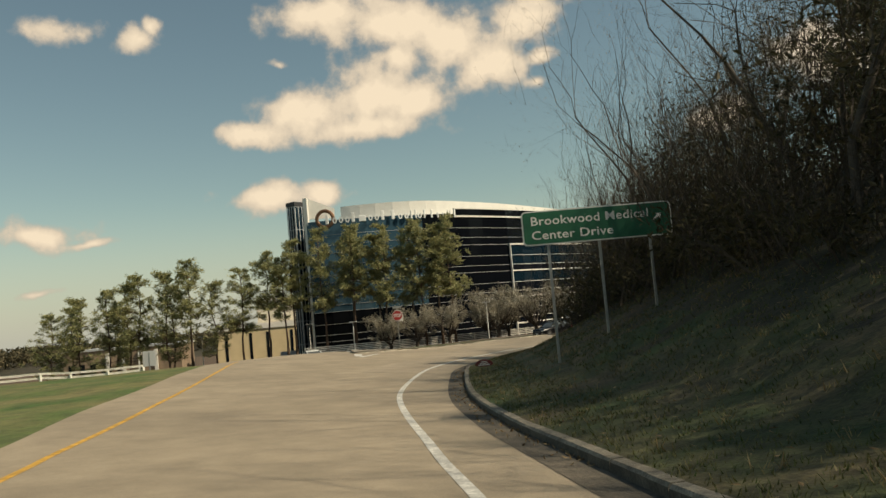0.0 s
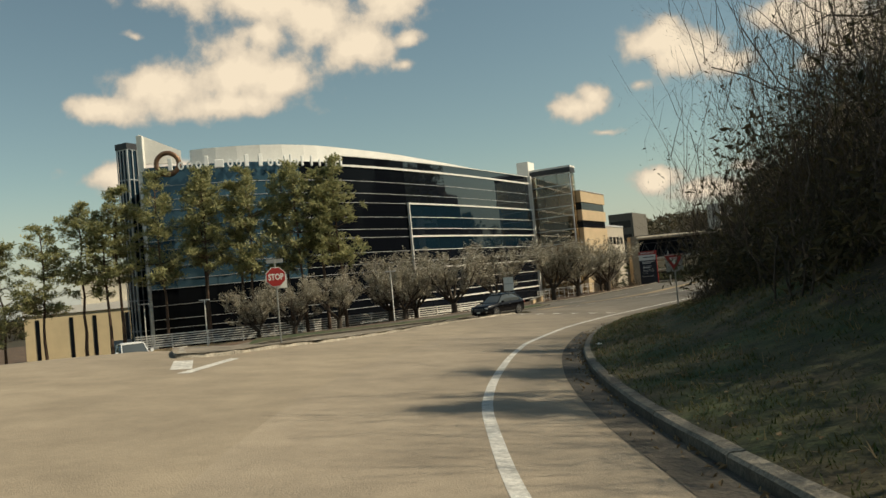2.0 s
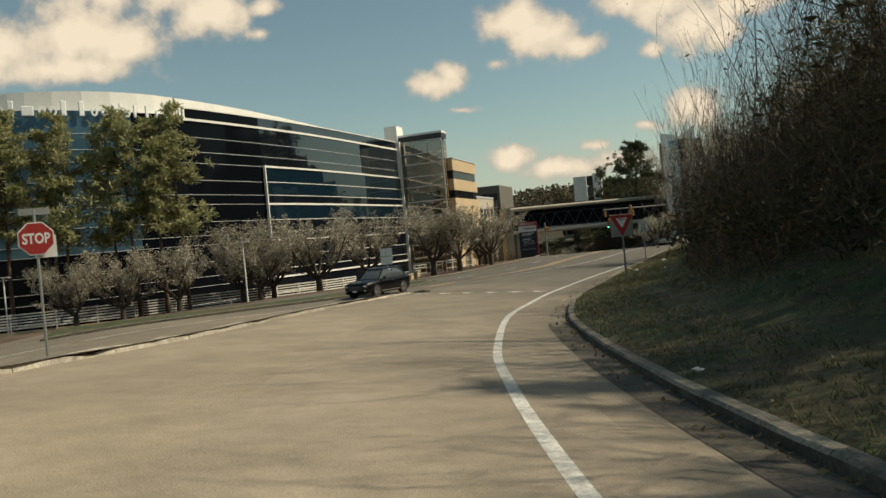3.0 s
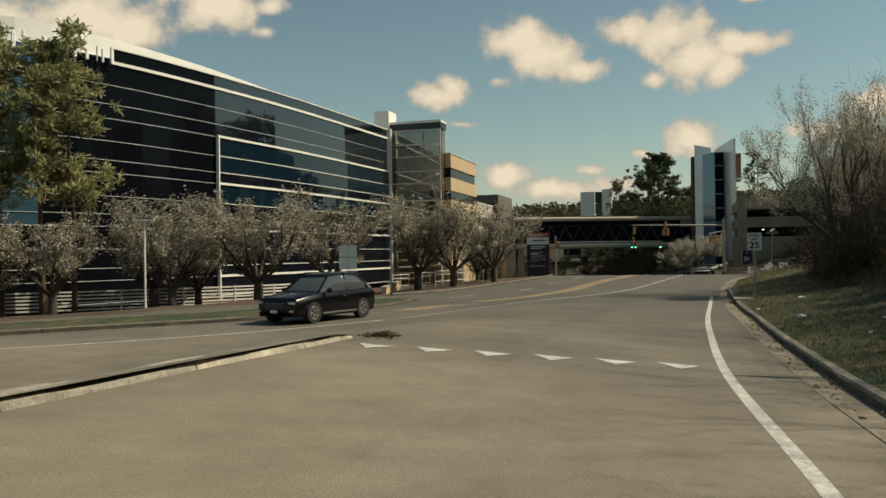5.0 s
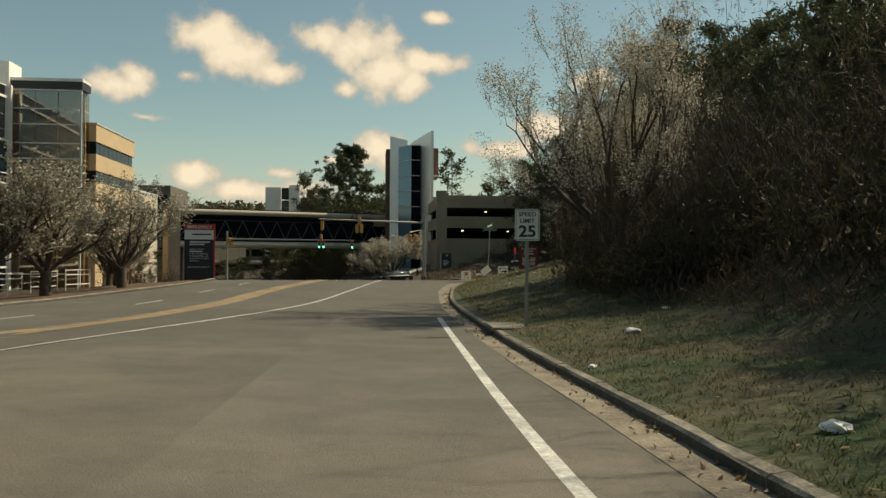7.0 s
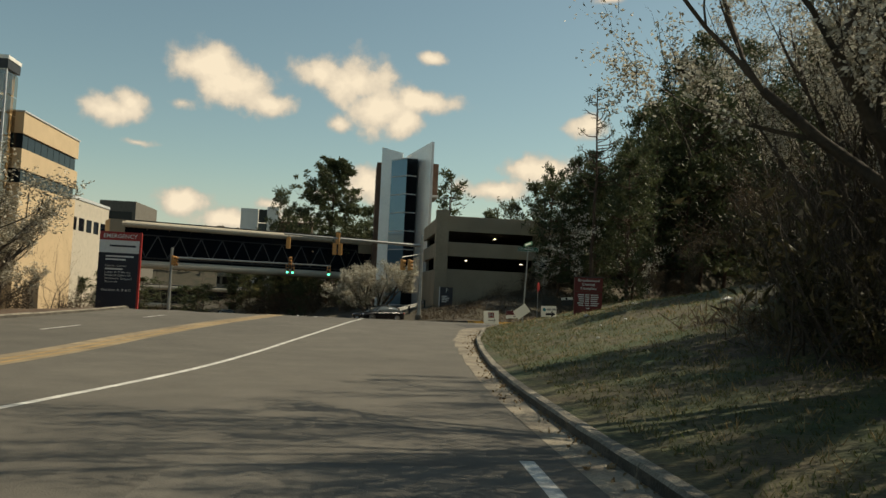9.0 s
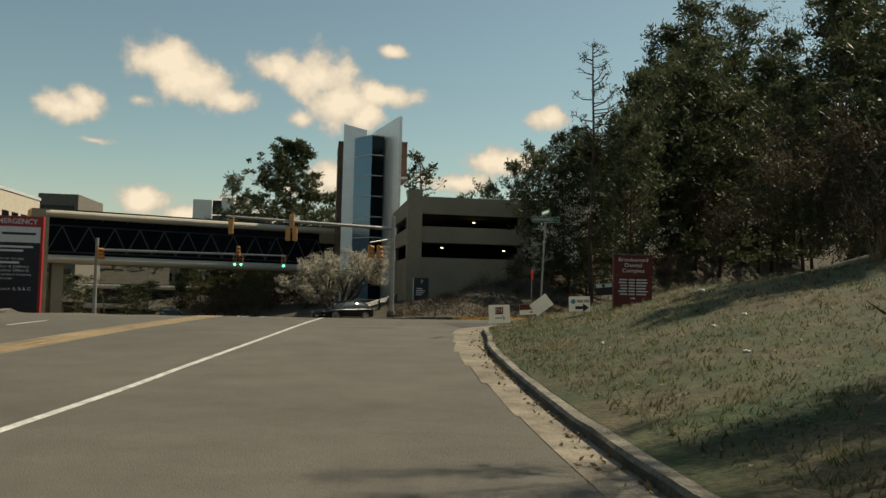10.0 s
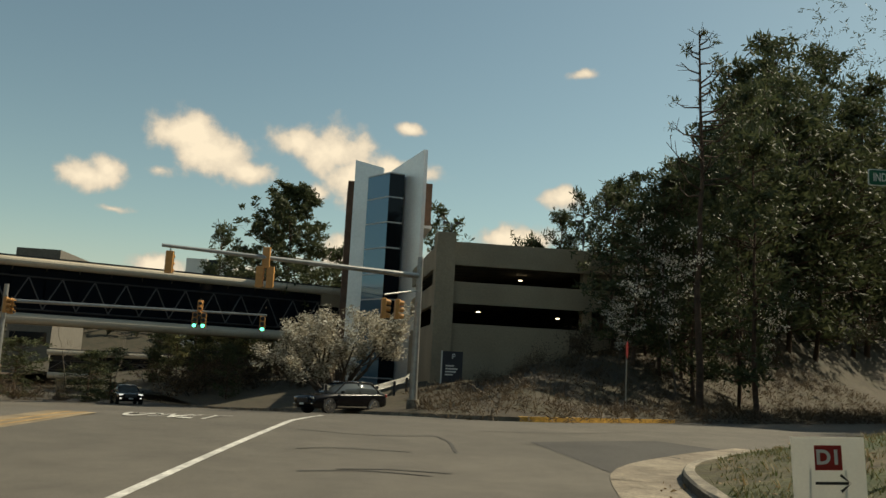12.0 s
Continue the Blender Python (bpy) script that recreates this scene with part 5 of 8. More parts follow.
# low tan clinic beyond the pines, and a railing of white slats before the glass block
cl = empty("low_clinic", pose(-128, 108, 0, 0, 0, 48), "low tan clinic building with white piers and a dark sign wall", "building")
box("wall", -6, 30, 0, 14, -9.6, 1.6, CREAM_WALL, cl)
box("upper_wall", 2, 30, 2, 14, 1.6, 6.4, mat("pale_render", (0.68, 0.62, 0.50), 0.8, vary=0.1), cl)
box("roof_edge", -6.2, 30.2, -0.2, 1.9, 0.9, 2.0, WHITE_METAL, cl)
box("roof_edge", 1.8, 30.2, 1.8, 14.2, 6.4, 6.8, WHITE_METAL, cl)
box("roof_unit", 10, 16, 5, 9, 6.8, 8.6, GREY_PANEL, cl)
for q in range(8):
    x_ = -4.5 + q * 4.0 + (0.7 if q % 2 else 0.0)
    box("window_slot", x_, x_ + 0.55, -0.06, 0.04, -6.5, 0.2, GLASS_DARK, cl)
box("sign_wall", 6, 18, -3.2, -2.9, -7.6, -4.0, GREY_PANEL, cl)
cl2 = empty("brown_clinic", pose(-150, 84, 0, 0, 0, 42), "brown brick annexe with pale door frames", "building")
box("wall", -2, 20, 0, 12, -9.6, -0.6, mat("tan_brick", (0.30, 0.22, 0.15), 0.9, vary=0.25, scale=1.2, fine=22, bump=0.3), cl2)
box("roof_edge", -2.2, 20.2, -0.2, 12.2, -0.6, -0.2, GREY_PANEL, cl2)
for q in range(4):
    box("pier", 6 + q * 3.0, 6.6 + q * 3.0, -0.4, 0.05, -9.6, -1.2, WHITE_METAL, cl2)
    box("window_pane", -1 + q * 2.0, 0 + q * 2.0, -0.05, 0.03, -5.6, -3, GLASS_DARK, cl2)

# ---- trees ----
def prisms(segs, sides=3):
    """One mesh of tapered twigs: rows of (p, q, r0, r1)."""
    P, Q = np.array([s[0] for s in segs]), np.array([s[1] for s in segs])
    r0, r1 = np.array([s[2] for s in segs]), np.array([s[3] for s in segs])
    d = Q - P
    d /= np.maximum(np.linalg.norm(d, axis=1), 1e-6)[:, None]
    ref = np.where(np.abs(d[:, 2:3]) < 0.9, np.array([[0, 0, 1.0]]), np.array([[1.0, 0, 0]]))
    a = np.cross(d, ref)
    a /= np.linalg.norm(a, axis=1)[:, None]
    b = np.cross(d, a)
    n = len(segs)
    V = np.empty((n, 2 * sides, 3))
    for k in range(sides):
        t = 2 * math.pi * k / sides
        o = a * math.cos(t) + b * math.sin(t)
        V[:, k] = P + o * r0[:, None]
        V[:, sides + k] = Q + o * r1[:, None]
    F = []
    for i in range(n):
        o = i * 2 * sides
        for k in range(sides if sides > 2 else 1):
            j = (k + 1) % sides
            F.append((o + k, o + j, o + sides + j, o + sides + k))
    return V.reshape(-1, 3), F


def joined(*meshes):
    V, F, o = [], [], 0
    for v, f in meshes:
        V.append(v)
        F += [tuple(i + o for i in q) for q in f]
        o += len(v)
    return np.vstack(V), F


def cards(points, size, rng, aspect=1.0, droop=0.0, jitter=0.0):
    """One mesh of small bent leaves or clumps at the points."""
    n = len(points)
    P = np.array(points) + rng.normal(0, 1, (n, 3)) * jitter
    a = rng.normal(0, 1, (n, 3))
    a[:, 2] -= droop
    a /= np.linalg.norm(a, axis=1)[:, None]
    b = np.cross(a, rng.normal(0, 1, (n, 3)))
    b /= np.linalg.norm(b, axis=1)[:, None]
    s = size * rng.uniform(0.6, 1.4, n)[:, None]
    a, b = a * s * aspect, b * s
    c = np.cross(a, b) / s * 0.35
    V = np.stack([P - a, P + b * 0.6 + c, P + a, P - b * 0.6 + c], 1).reshape(-1, 3)
    F = [(4 * i, 4 * i + 1, 4 * i + 2, 4 * i + 3) for i in range(n)]
    return V, F


def grow(rng, p, d, length, r, depth, segs, tips, wiggle=0.22, split=(2, 3), spread=0.6, lift=0.12, shrink=0.72, parts=3):
    p, d = np.array(p, float), np.array(d, float)
    for k in range(parts):
        d = d + rng.normal(0, wiggle, 3) * 0.5 + np.array((0, 0, lift * 0.3))
        d /= np.linalg.norm(d)
        q = p + d * length / parts
        r1 = r * (1 - 0.35 / parts)
        segs.append((p, q, r, r1))
        p, r = q, r1
        if depth > 0 and k < parts - 1 and rng.random() < 0.65:
            e = d + rng.normal(0, spread, 3)
            e /= np.linalg.norm(e)
            grow(rng, p, e, length * shrink * 0.8, r * 0.5, depth - 1, segs, tips, wiggle, split, spread, lift, shrink, parts)
        if depth <= 1:
            tips.append(p)
    if depth > 0:
        for _ in range(rng.integers(split[0], split[1] + 1)):
            e = d + rng.normal(0, spread, 3) + np.array((0, 0, lift))
            e /= np.linalg.norm(e)
            grow(rng, p, e, length * shrink * rng.uniform(0.8, 1.15), r * 0.62, depth - 1, segs, tips, wiggle, split, spread, lift, shrink, parts)
    else:
        tips.append(p)


def tree_of(name, label, category, segs, bark, crowns, sides=6, group="", limit=0.045):
    top = empty(name, Matrix.Identity(4), label, category, group)
    thick = [s for s in segs if s[2] > limit]
    thin = [s for s in segs if s[2] <= limit]
    if thick:
        V, F = prisms(thick, sides)
        obj("trunk", V, F, bark, top, smooth=True)
    if thin:
        mid_, fine_ = [q for q in thin if q[2] > 0.014], [q for q in thin if q[2] <= 0.014]
        V, F = joined(*[prisms(q, k) for q, k in ((mid_, 3), (fine_, 2)) if q])
        tagged(obj("branch_work", V, F, bark, top), kind="stuff")
    for cname, (V, F), m in crowns:
        tagged(obj(cname, V, F, m, top), kind="stuff")
    return top


def bare_tree(seed, height, label="tall bare grey tree with fine upright twigs", buds=0, stems=1):
    rng = np.random.default_rng(seed)
    segs, tips = [], []
    for k in range(stems):
        lean = rng.normal(0, 0.18 if stems > 1 else 0.05, 2)
        d = np.array((lean[0], lean[1], 1.0))
        grow(rng, (lean[0], lean[1], 0), d / np.linalg.norm(d), height * 0.40, 0.078 * height / 9 / (stems ** 0.3), 5 if stems == 1 else 4, segs, tips, 0.30, (2, 3), 0.58, 0.10, 0.70)
    crowns = []
    if buds:
        t = np.array(tips)
        crowns.append(("bud_cover", cards(t[rng.integers(0, len(t), buds)], 0.018, rng, 1.8, 0, 0.05), BUD))
    return tree_of("bare_tree", label, "tree", segs, BARK_GREY, crowns)


def pear_tree(seed, height, white=0.3, flowers=9000, label="pear tree in early blossom with a low forked trunk", bloom=0.06):
    rng = np.random.default_rng(seed)
    segs, tips = [], []
    p0 = np.array((0, 0, 0.0))
    trunk = height * 0.16
    segs.append((p0 - (0, 0, 0.2), (0, 0, trunk), 0.20, 0.16))
    for k in range(9):
        a = 2 * math.pi * k / 9 + rng.normal(0, 0.2)
        out = rng.uniform(0.25, 1.25)
        d = np.array((math.cos(a) * out, math.sin(a) * out, 0.9))
        grow(rng, (0, 0, trunk * rng.uniform(0.8, 1.05)), d / np.linalg.norm(d), height * 0.27, 0.080, 4, segs, tips, 0.16, (2, 2), 0.36, 0.34, 0.66)
    t = np.array(tips)
    nb, nw = int(flowers * (1 - white)), int(flowers * white)
    crowns = [("bud_cover", cards(t[rng.integers(0, len(t), nb)], bloom * 0.8, rng, 1.4, 0, 0.075), BUD), ("blossom", cards(t[rng.integers(0, len(t), nw)], bloom, rng, 1.0, 0, 0.08), BLOSSOM)]
    return tree_of("pear_tree", label, "tree", segs, BARK, crowns)


def dogwood(seed, height):
    rng = np.random.default_rng(seed)
    segs, tips = [], []
    grow(rng, (0, 0, -0.2), (0.05, 0.02, 1.0), height * 0.42, 0.05, 4, segs, tips, 0.2, (2, 3), 0.55, 0.10, 0.70)
    t = np.array(tips)
    t = t[t[:, 2] > height * 0.3]
    pick = t[rng.integers(0, len(t), 150)]
    pts = np.repeat(pick, 9, 0) + rng.normal(0, 0.12, (1350, 3)) * (1.5, 1.5, 0.5)
    return tree_of("dogwood_tree", "thin white dogwood blossoming on the shaded bank", "tree", segs, BARK_GREY, [("blossom", cards(pts, 0.05, rng, 1.0, 0, 0.03), BLOSSOM)])


def needle_tufts(centres, count, length, width, rng, rise=0.45):
    """One mesh of needle sprays that fan out from the end of each twig."""
    C = np.repeat(np.array(centres), count, 0)
    n = len(C)
    d = rng.normal(0, 1, (n, 3))
    d[:, 2] = d[:, 2] * 0.75 + rise
    d /= np.linalg.norm(d, axis=1)[:, None]
    side = np.cross(d, rng.normal(0, 1, (n, 3)))
    side /= np.linalg.norm(side, axis=1)[:, None]
    L = (length * rng.uniform(0.55, 1.25, n))[:, None]
    w = (width * rng.uniform(0.7, 1.3, n))[:, None]
    C = C + rng.normal(0, 1, (n, 3)) * length * 0.28
    V = np.stack([C, C + d * L * 0.55 + side * w, C + d * L, C + d * L * 0.55 - side * w], 1).reshape(-1, 3)
    return V, [(4 * i, 4 * i + 1, 4 * i + 2, 4 * i + 3) for i in range(n)]


def pine(seed, height, dark=False, crown_from=0.45, wide=2.3, label="tall pine with a bare trunk and a tufted crown", tufts=22, leaf=0.36, limbs=40, twigs=5, cone=False, slim=0.05):
    """A straight stem, limbs in loose whorls with gaps between them, and tufts of needles at the twig ends."""
    rng = np.random.default_rng(seed)
    segs = []
    p, r = np.array((0, 0, -0.3)), 0.0105 * height + 0.02
    stem = [p]
    n = 9
    for k in range(n):
        q = p + np.array((rng.normal(0, 0.10), rng.normal(0, 0.10), (height + 0.3) / n))
        segs.append((p, q, r, r * 0.86))
        p, r = q, r * 0.86
        stem.append(p)
    stem = np.array(stem)
    ends = []
    whorls = max(6, limbs // 4)
    for k in range(limbs):
        w = int(rng.integers(0, whorls))
        f = min(0.985, (w + 0.5 + rng.normal(0, 0.16)) / whorls)
        f = max(f, 0.01)
        z = (crown_from + (1 - crown_from) * f) * height
        base = np.array([np.interp(z, stem[:, 2], stem[:, i]) for i in range(3)])
        a = rng.uniform(0, 2 * math.pi)
        if cone:
            reach = wide * (0.06 + 0.94 * (1 - f) ** 0.85)
        else:
            reach = wide * (0.30 + 0.70 * min(1.0, 1.7 * (1 - f)) ** 0.7) * (0.72 + 0.28 * min(1.0, 3 * f))
        L = reach * rng.uniform(0.5, 1.12)
        d = np.array((math.cos(a), math.sin(a), rng.uniform(-0.1, 0.25) + 0.45 * f))
        mid = base + d * L * 0.5 + rng.normal(0, 0.08, 3)
        tip = mid + (d + np.array((0, 0, 0.22))) * L * 0.5
        segs += [(base, mid, 0.042, 0.028), (mid, tip, 0.028, 0.012)]
        for q in range(twigs):
            g = 0.25 + 0.75 * (q + rng.random()) / twigs
            c = (base * (1 - g) + mid * g) if rng.random() < 0.15 else (mid * (1 - g) + tip * g)
            e = c + rng.normal(0, 1, 3) * (0.17, 0.17, 0.08) * L + (0, 0, 0.08 * L)
            segs.append((c, e, 0.012, 0.007))
            ends.append(e)
    for q in range(4):
        ends.append(stem[-1] + rng.normal(0, 0.2, 3) - (0, 0, 0.15 * q))
    V, F = needle_tufts(ends, tufts, leaf, slim, rng)
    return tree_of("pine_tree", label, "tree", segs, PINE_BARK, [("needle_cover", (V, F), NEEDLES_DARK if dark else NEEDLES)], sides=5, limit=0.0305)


def snag(seed, height):
    """A thin, nearly dead pine: a straight stem, short upswept limbs and a few tufts."""
    rng = np.random.default_rng(seed)
    segs, pts = [], []
    n = 10
    P = [np.array((rng.normal(0, 0.06), rng.normal(0, 0.06), height * k / n - 0.3 * (k == 0))) for k in range(n + 1)]
    for k in range(n):
        segs.append((P[k], P[k + 1], 0.20 - 0.016 * k, 0.184 - 0.016 * k))
    for k in range(34):
        f = 0.55 + 0.45 * k / 34
        base = P[min(int(f * n), n - 1)] * 0.5 + P[min(int(f * n) + 1, n)] * 0.5
        base = np.array((base[0], base[1], f * height))
        a = rng.uniform(0, 2 * math.pi)
        L = (2.6 - 2.0 * (f - 0.55) / 0.45) * rng.uniform(0.6, 1.1)
        m = base + np.array((math.cos(a), math.sin(a), 0.15)) * L * 0.6
        e = m + np.array((math.cos(a), math.sin(a), 0.7)) * L * 0.45
        segs += [(base, m, 0.05, 0.035), (m, e, 0.035, 0.014)]
        for j in range(3):
            q = m * (1 - j / 3) + e * j / 3
            segs.append((q, q + rng.normal(0, 0.35, 3) + (0, 0, 0.25), 0.02, 0.01))
        if rng.random() < 0.6:
            pts.append(e + rng.normal(0, 0.16, (16, 3)))
    V, F = cards(np.vstack(pts), 0.06, rng, 3.0, -0.3, 0.0)
    return tree_of("pine_tree", "tall thin half-dead pine above the dark wood", "tree", segs, PINE_BARK, [("needle_cover", (V, F), NEEDLES_DARK)], sides=5, limit=0.0)


def brush(seed, height, wide, leaves=750, stems=13, whips=110, cover=None, size=0.021, label="dense leafless thicket of tangled brown stems and ivy"):
    rng = np.random.default_rng(seed)
    segs, tips = [], []
    for k in range(stems):
        a, q = rng.uniform(0, 2 * math.pi), rng.uniform(0, wide * 0.45)
        d = np.array((rng.normal(0, 0.35), rng.normal(0, 0.35), 1.0))
        grow(rng, (math.cos(a) * q, math.sin(a) * q, -0.2), d / np.linalg.norm(d), height * 0.34, 0.035, 3, segs, tips, 0.35, (1, 2), 0.55, 0.08, 0.72)
    t = np.array(tips)
    for k in range(whips):
        a, q = rng.uniform(0, 2 * math.pi), rng.uniform(0.1, 0.55) * wide
        p, d = t[rng.integers(0, len(t))], np.array((math.cos(a) * 0.5, math.sin(a) * 0.5, 1.0)) + rng.normal(0, 0.25, 3)
        for j in range(5):
            e = p + d / np.linalg.norm(d) * height * 0.085
            segs.append((p, e, 0.012 - 0.002 * j, 0.010 - 0.002 * j))
            if j > 1:
                segs.append((e, e + (d / np.linalg.norm(d) + rng.normal(0, 0.6, 3)) * height * 0.07, 0.006, 0.003))
            p, d = e, d + rng.normal(0, 0.22, 3)
    crown = cards(t[rng.integers(0, len(t), leaves)] * np.array((1, 1, 0.93)), size, rng, 2.2, 0.2, 0.30)
    # larger inner cards, added to block light within the thicket
    heart = cards(t[rng.integers(0, len(t), 420)] * np.array((0.80, 0.80, 0.62)), 0.085, rng, 1.6, 0.2, 0.22)
    return tree_of("thicket", label, "shrub", segs, BARK, [("leaf_cover", joined(crown, heart), cover or BRUSH)])


def plant(makers, spots, zf, seed, group, sink=0.1):
    """Copies of a few grown plants set at plan places, each turned and sized a little differently."""
    rng = np.random.default_rng(seed)
    used = set()
    for k, (x, y, size) in enumerate(spots):
        src = makers[int(rng.integers(0, len(makers)))] if len(makers) > 1 else makers[0]
        m = pose(x, y, float(zf(x, y)[0]) - sink, rng.normal(0, 2), rng.normal(0, 2), rng.uniform(0, 360))
        if src.name not in used:
            used.add(src.name)
            ob = src
            ob.matrix_basis = m
        else:
            ob = copy_thing(src, m)
        ob.scale = (size, size, size * float(rng.uniform(0.92, 1.08)))
        if group:
            ob["group"] = group


rng = np.random.default_rng(5)
# the thicket along the bank
behind = []
thickets = [brush(11, 5.6, 3.0), brush(12, 6.4, 3.4), brush(13, 4.8, 3.2)]
spots = []
for s in np.arange(-10, 112, 2.9):
    edge = float(np.interp(s, [-14, 10, 24, 45, 60, 90, 98, 102, 105, 112], [8.5, 7.0, 6.4, 5.0, 5.4, 5.8, 6.2, 5.4, 4.6, 4.6]))
    for row in range(2):
        d = edge + row * 2.9 + rng.uniform(-0.5, 0.7)
        p = at_su(s + rng.uniform(-1, 1), -2.75 - d)
        (behind if row else spots).append((p[0], p[1], float(rng.uniform(0.8, 1.05) * (0.82 + 0.2 * row))))
for s in np.arange(101.5, 122, 1.6):
    for row in range(2):
        d = float(np.interp(s, [101, 105, 112, 115, 119, 124], [6.0, 4.6, 4.6, 6.2, 9.0, 12.5])) + row * 2.4 + rng.uniform(-0.2, 0.8)
        p = at_su(s, -2.75 - d)
        spots.append((p[0], p[1], float(rng.uniform(0.5, 0.72) + 0.28 * row)))
for s in np.arange(116, 140, 3.0):
    p = at_su(s, -2.75 - rng.uniform(13, 17))
    spots.append((p[0], p[1], float(rng.uniform(0.6, 0.85))))
plant(thickets, spots, hill_z, 21, "thicket on the bank")
plant([brush(16, 8.2, 3.8, 600, 11, 70, None, 0.032), brush(17, 7.6, 3.8, 600, 11, 70, None, 0.032)], behind, hill_z, 28, "thicket on the bank")
# bare trees above it
bares = [bare_tree(31, 11.5, buds=500), bare_tree(32, 12.5), bare_tree(33, 10.5, buds=500, stems=2)]
spots = []
for s in np.arange(-8, 94, 2.6):
    for row in range(2):
        d = float(np.interp(s, [-12, 24, 45, 56, 66, 90, 108], [9.5, 8.4, 7.2, 8.5, 11.5, 11.5, 12])) + row * 4.2 + rng.uniform(-1.2, 1.2)
        p = at_su(s + rng.uniform(-1.2, 1.2), -2.75 - d)
        spots.append((p[0], p[1], float(rng.uniform(0.75, 1.08))))
plant(bares, spots, hill_z, 22, "bare trees on the hill")
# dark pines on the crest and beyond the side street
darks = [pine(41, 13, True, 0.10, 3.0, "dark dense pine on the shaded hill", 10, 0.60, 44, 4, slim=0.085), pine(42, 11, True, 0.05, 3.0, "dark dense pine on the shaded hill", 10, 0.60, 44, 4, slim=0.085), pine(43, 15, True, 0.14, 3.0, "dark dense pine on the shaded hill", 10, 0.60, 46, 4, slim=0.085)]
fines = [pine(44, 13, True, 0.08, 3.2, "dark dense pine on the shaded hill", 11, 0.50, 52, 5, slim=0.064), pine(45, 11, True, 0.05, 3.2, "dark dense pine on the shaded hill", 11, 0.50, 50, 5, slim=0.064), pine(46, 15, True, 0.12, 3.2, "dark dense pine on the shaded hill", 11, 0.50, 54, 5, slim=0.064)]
spots = []
for s in np.arange(0, 134, 6.5):
    p = at_su(s + rng.uniform(-2, 2), -2.75 - rng.uniform(19, 26))
    spots.append((p[0], p[1], float(rng.uniform(0.75, 1.0))))
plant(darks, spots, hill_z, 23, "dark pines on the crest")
# the wood beyond the side street rises from the low scrub by the garage to tall pines
spots = []
for k in range(1500):
    x, y = rng.uniform(-22, 44), rng.uniform(146, 205)
    e = x - 0.45 * (y - 154)
    d = float(line_distance(x, y, KERB_FAR)[0])
    if e < -15.6 or d < (9.5 if e < -6 else 9.0) or d > 32 or any(math.hypot(x - a, y - b) < (2.5 if d < 12 and e < -5 else 3.4 if e < -5 else 4.0) for a, b, _ in spots):
        continue
    crest = float(crest_z(x, y)) + 0.6
    tall = (crest - float(north_z(x, y)[0])) * float(rng.uniform(0.78, 1.0))
    if tall > 3.0:
        spots.append((x, y, min(tall / 15.0, 1.1 if e < -9 else 1.9)))
spots = sorted(spots, key=lambda q: q[0] - 0.45 * (q[1] - 154))[:96]
near = []
for k in range(150):
    x, y = rng.uniform(-14, 22), rng.uniform(104, 152)
    if float(line_distance(x, y, KERB)[0]) < 12.0 or y > 138 + 0.8 * (x + 14) - 8 or any(math.hypot(x - a, y - b) < 3.4 for a, b, _ in near):
        continue
    near.append((x, y, (0.62 if y < 123 else 1.0) * float(rng.uniform(0.75, 1.1) + 0.5 * smooth01(float(line_distance(x, y, KERB)[0]), 14, 24))))
fines2 = [copy_thing(o, Matrix.Identity(4)) for o in fines]
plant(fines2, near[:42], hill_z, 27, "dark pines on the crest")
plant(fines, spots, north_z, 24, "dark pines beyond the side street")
spots = []
for k in range(700):
    x, y = rng.uniform(-27, 20), rng.uniform(140, 178)
    e = x - 0.45 * (y - 154)
    d = float(line_distance(x, y, KERB_FAR)[0])
    if d < 0.9 or d > 14 or (e < -17 and y > 161) or float(north_z(x, y)[0]) < road_at(x, y) - 0.2 or any(math.hypot(x - a, y - b) < (2.2 if d > 6.5 else 1.25 if e < -10 else 1.8) for a, b, _ in spots):
        continue
    high = float(np.interp(e, [-26, -22, -19.5, -17.5, -14], [0.9, 1.5, 3.2, 5.0, 5.2])) * float(np.interp(d, [0.9, 5.0, 7.5, 10.0], [0.08, 0.15, 0.35, 1.05]))
    spots.append((x, y, max(high, 0.4) / 5.6))
spots = sorted(spots, key=lambda q: -q[2])[:64] + sorted(spots, key=lambda q: q[2])[:52]
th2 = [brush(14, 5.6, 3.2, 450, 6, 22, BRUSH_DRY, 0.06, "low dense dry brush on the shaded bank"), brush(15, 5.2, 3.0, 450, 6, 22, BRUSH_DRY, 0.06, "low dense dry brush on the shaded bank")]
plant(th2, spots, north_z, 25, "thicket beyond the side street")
# pines before the glass block
pines = [pine(51, 17.5, crown_from=0.40, wide=2.6, tufts=18, leaf=0.48, limbs=54, slim=0.06), pine(52, 18.5, crown_from=0.48, wide=2.4, tufts=18, leaf=0.48, limbs=50, slim=0.06), pine(53, 16, crown_from=0.34, wide=2.7, tufts=18, leaf=0.48, limbs=56, slim=0.06)]
low_pine = pine(54, 14, crown_from=0.2, wide=2.7, tufts=18, leaf=0.42, limbs=54, slim=0.05, label="pine with limbs almost to the ground")
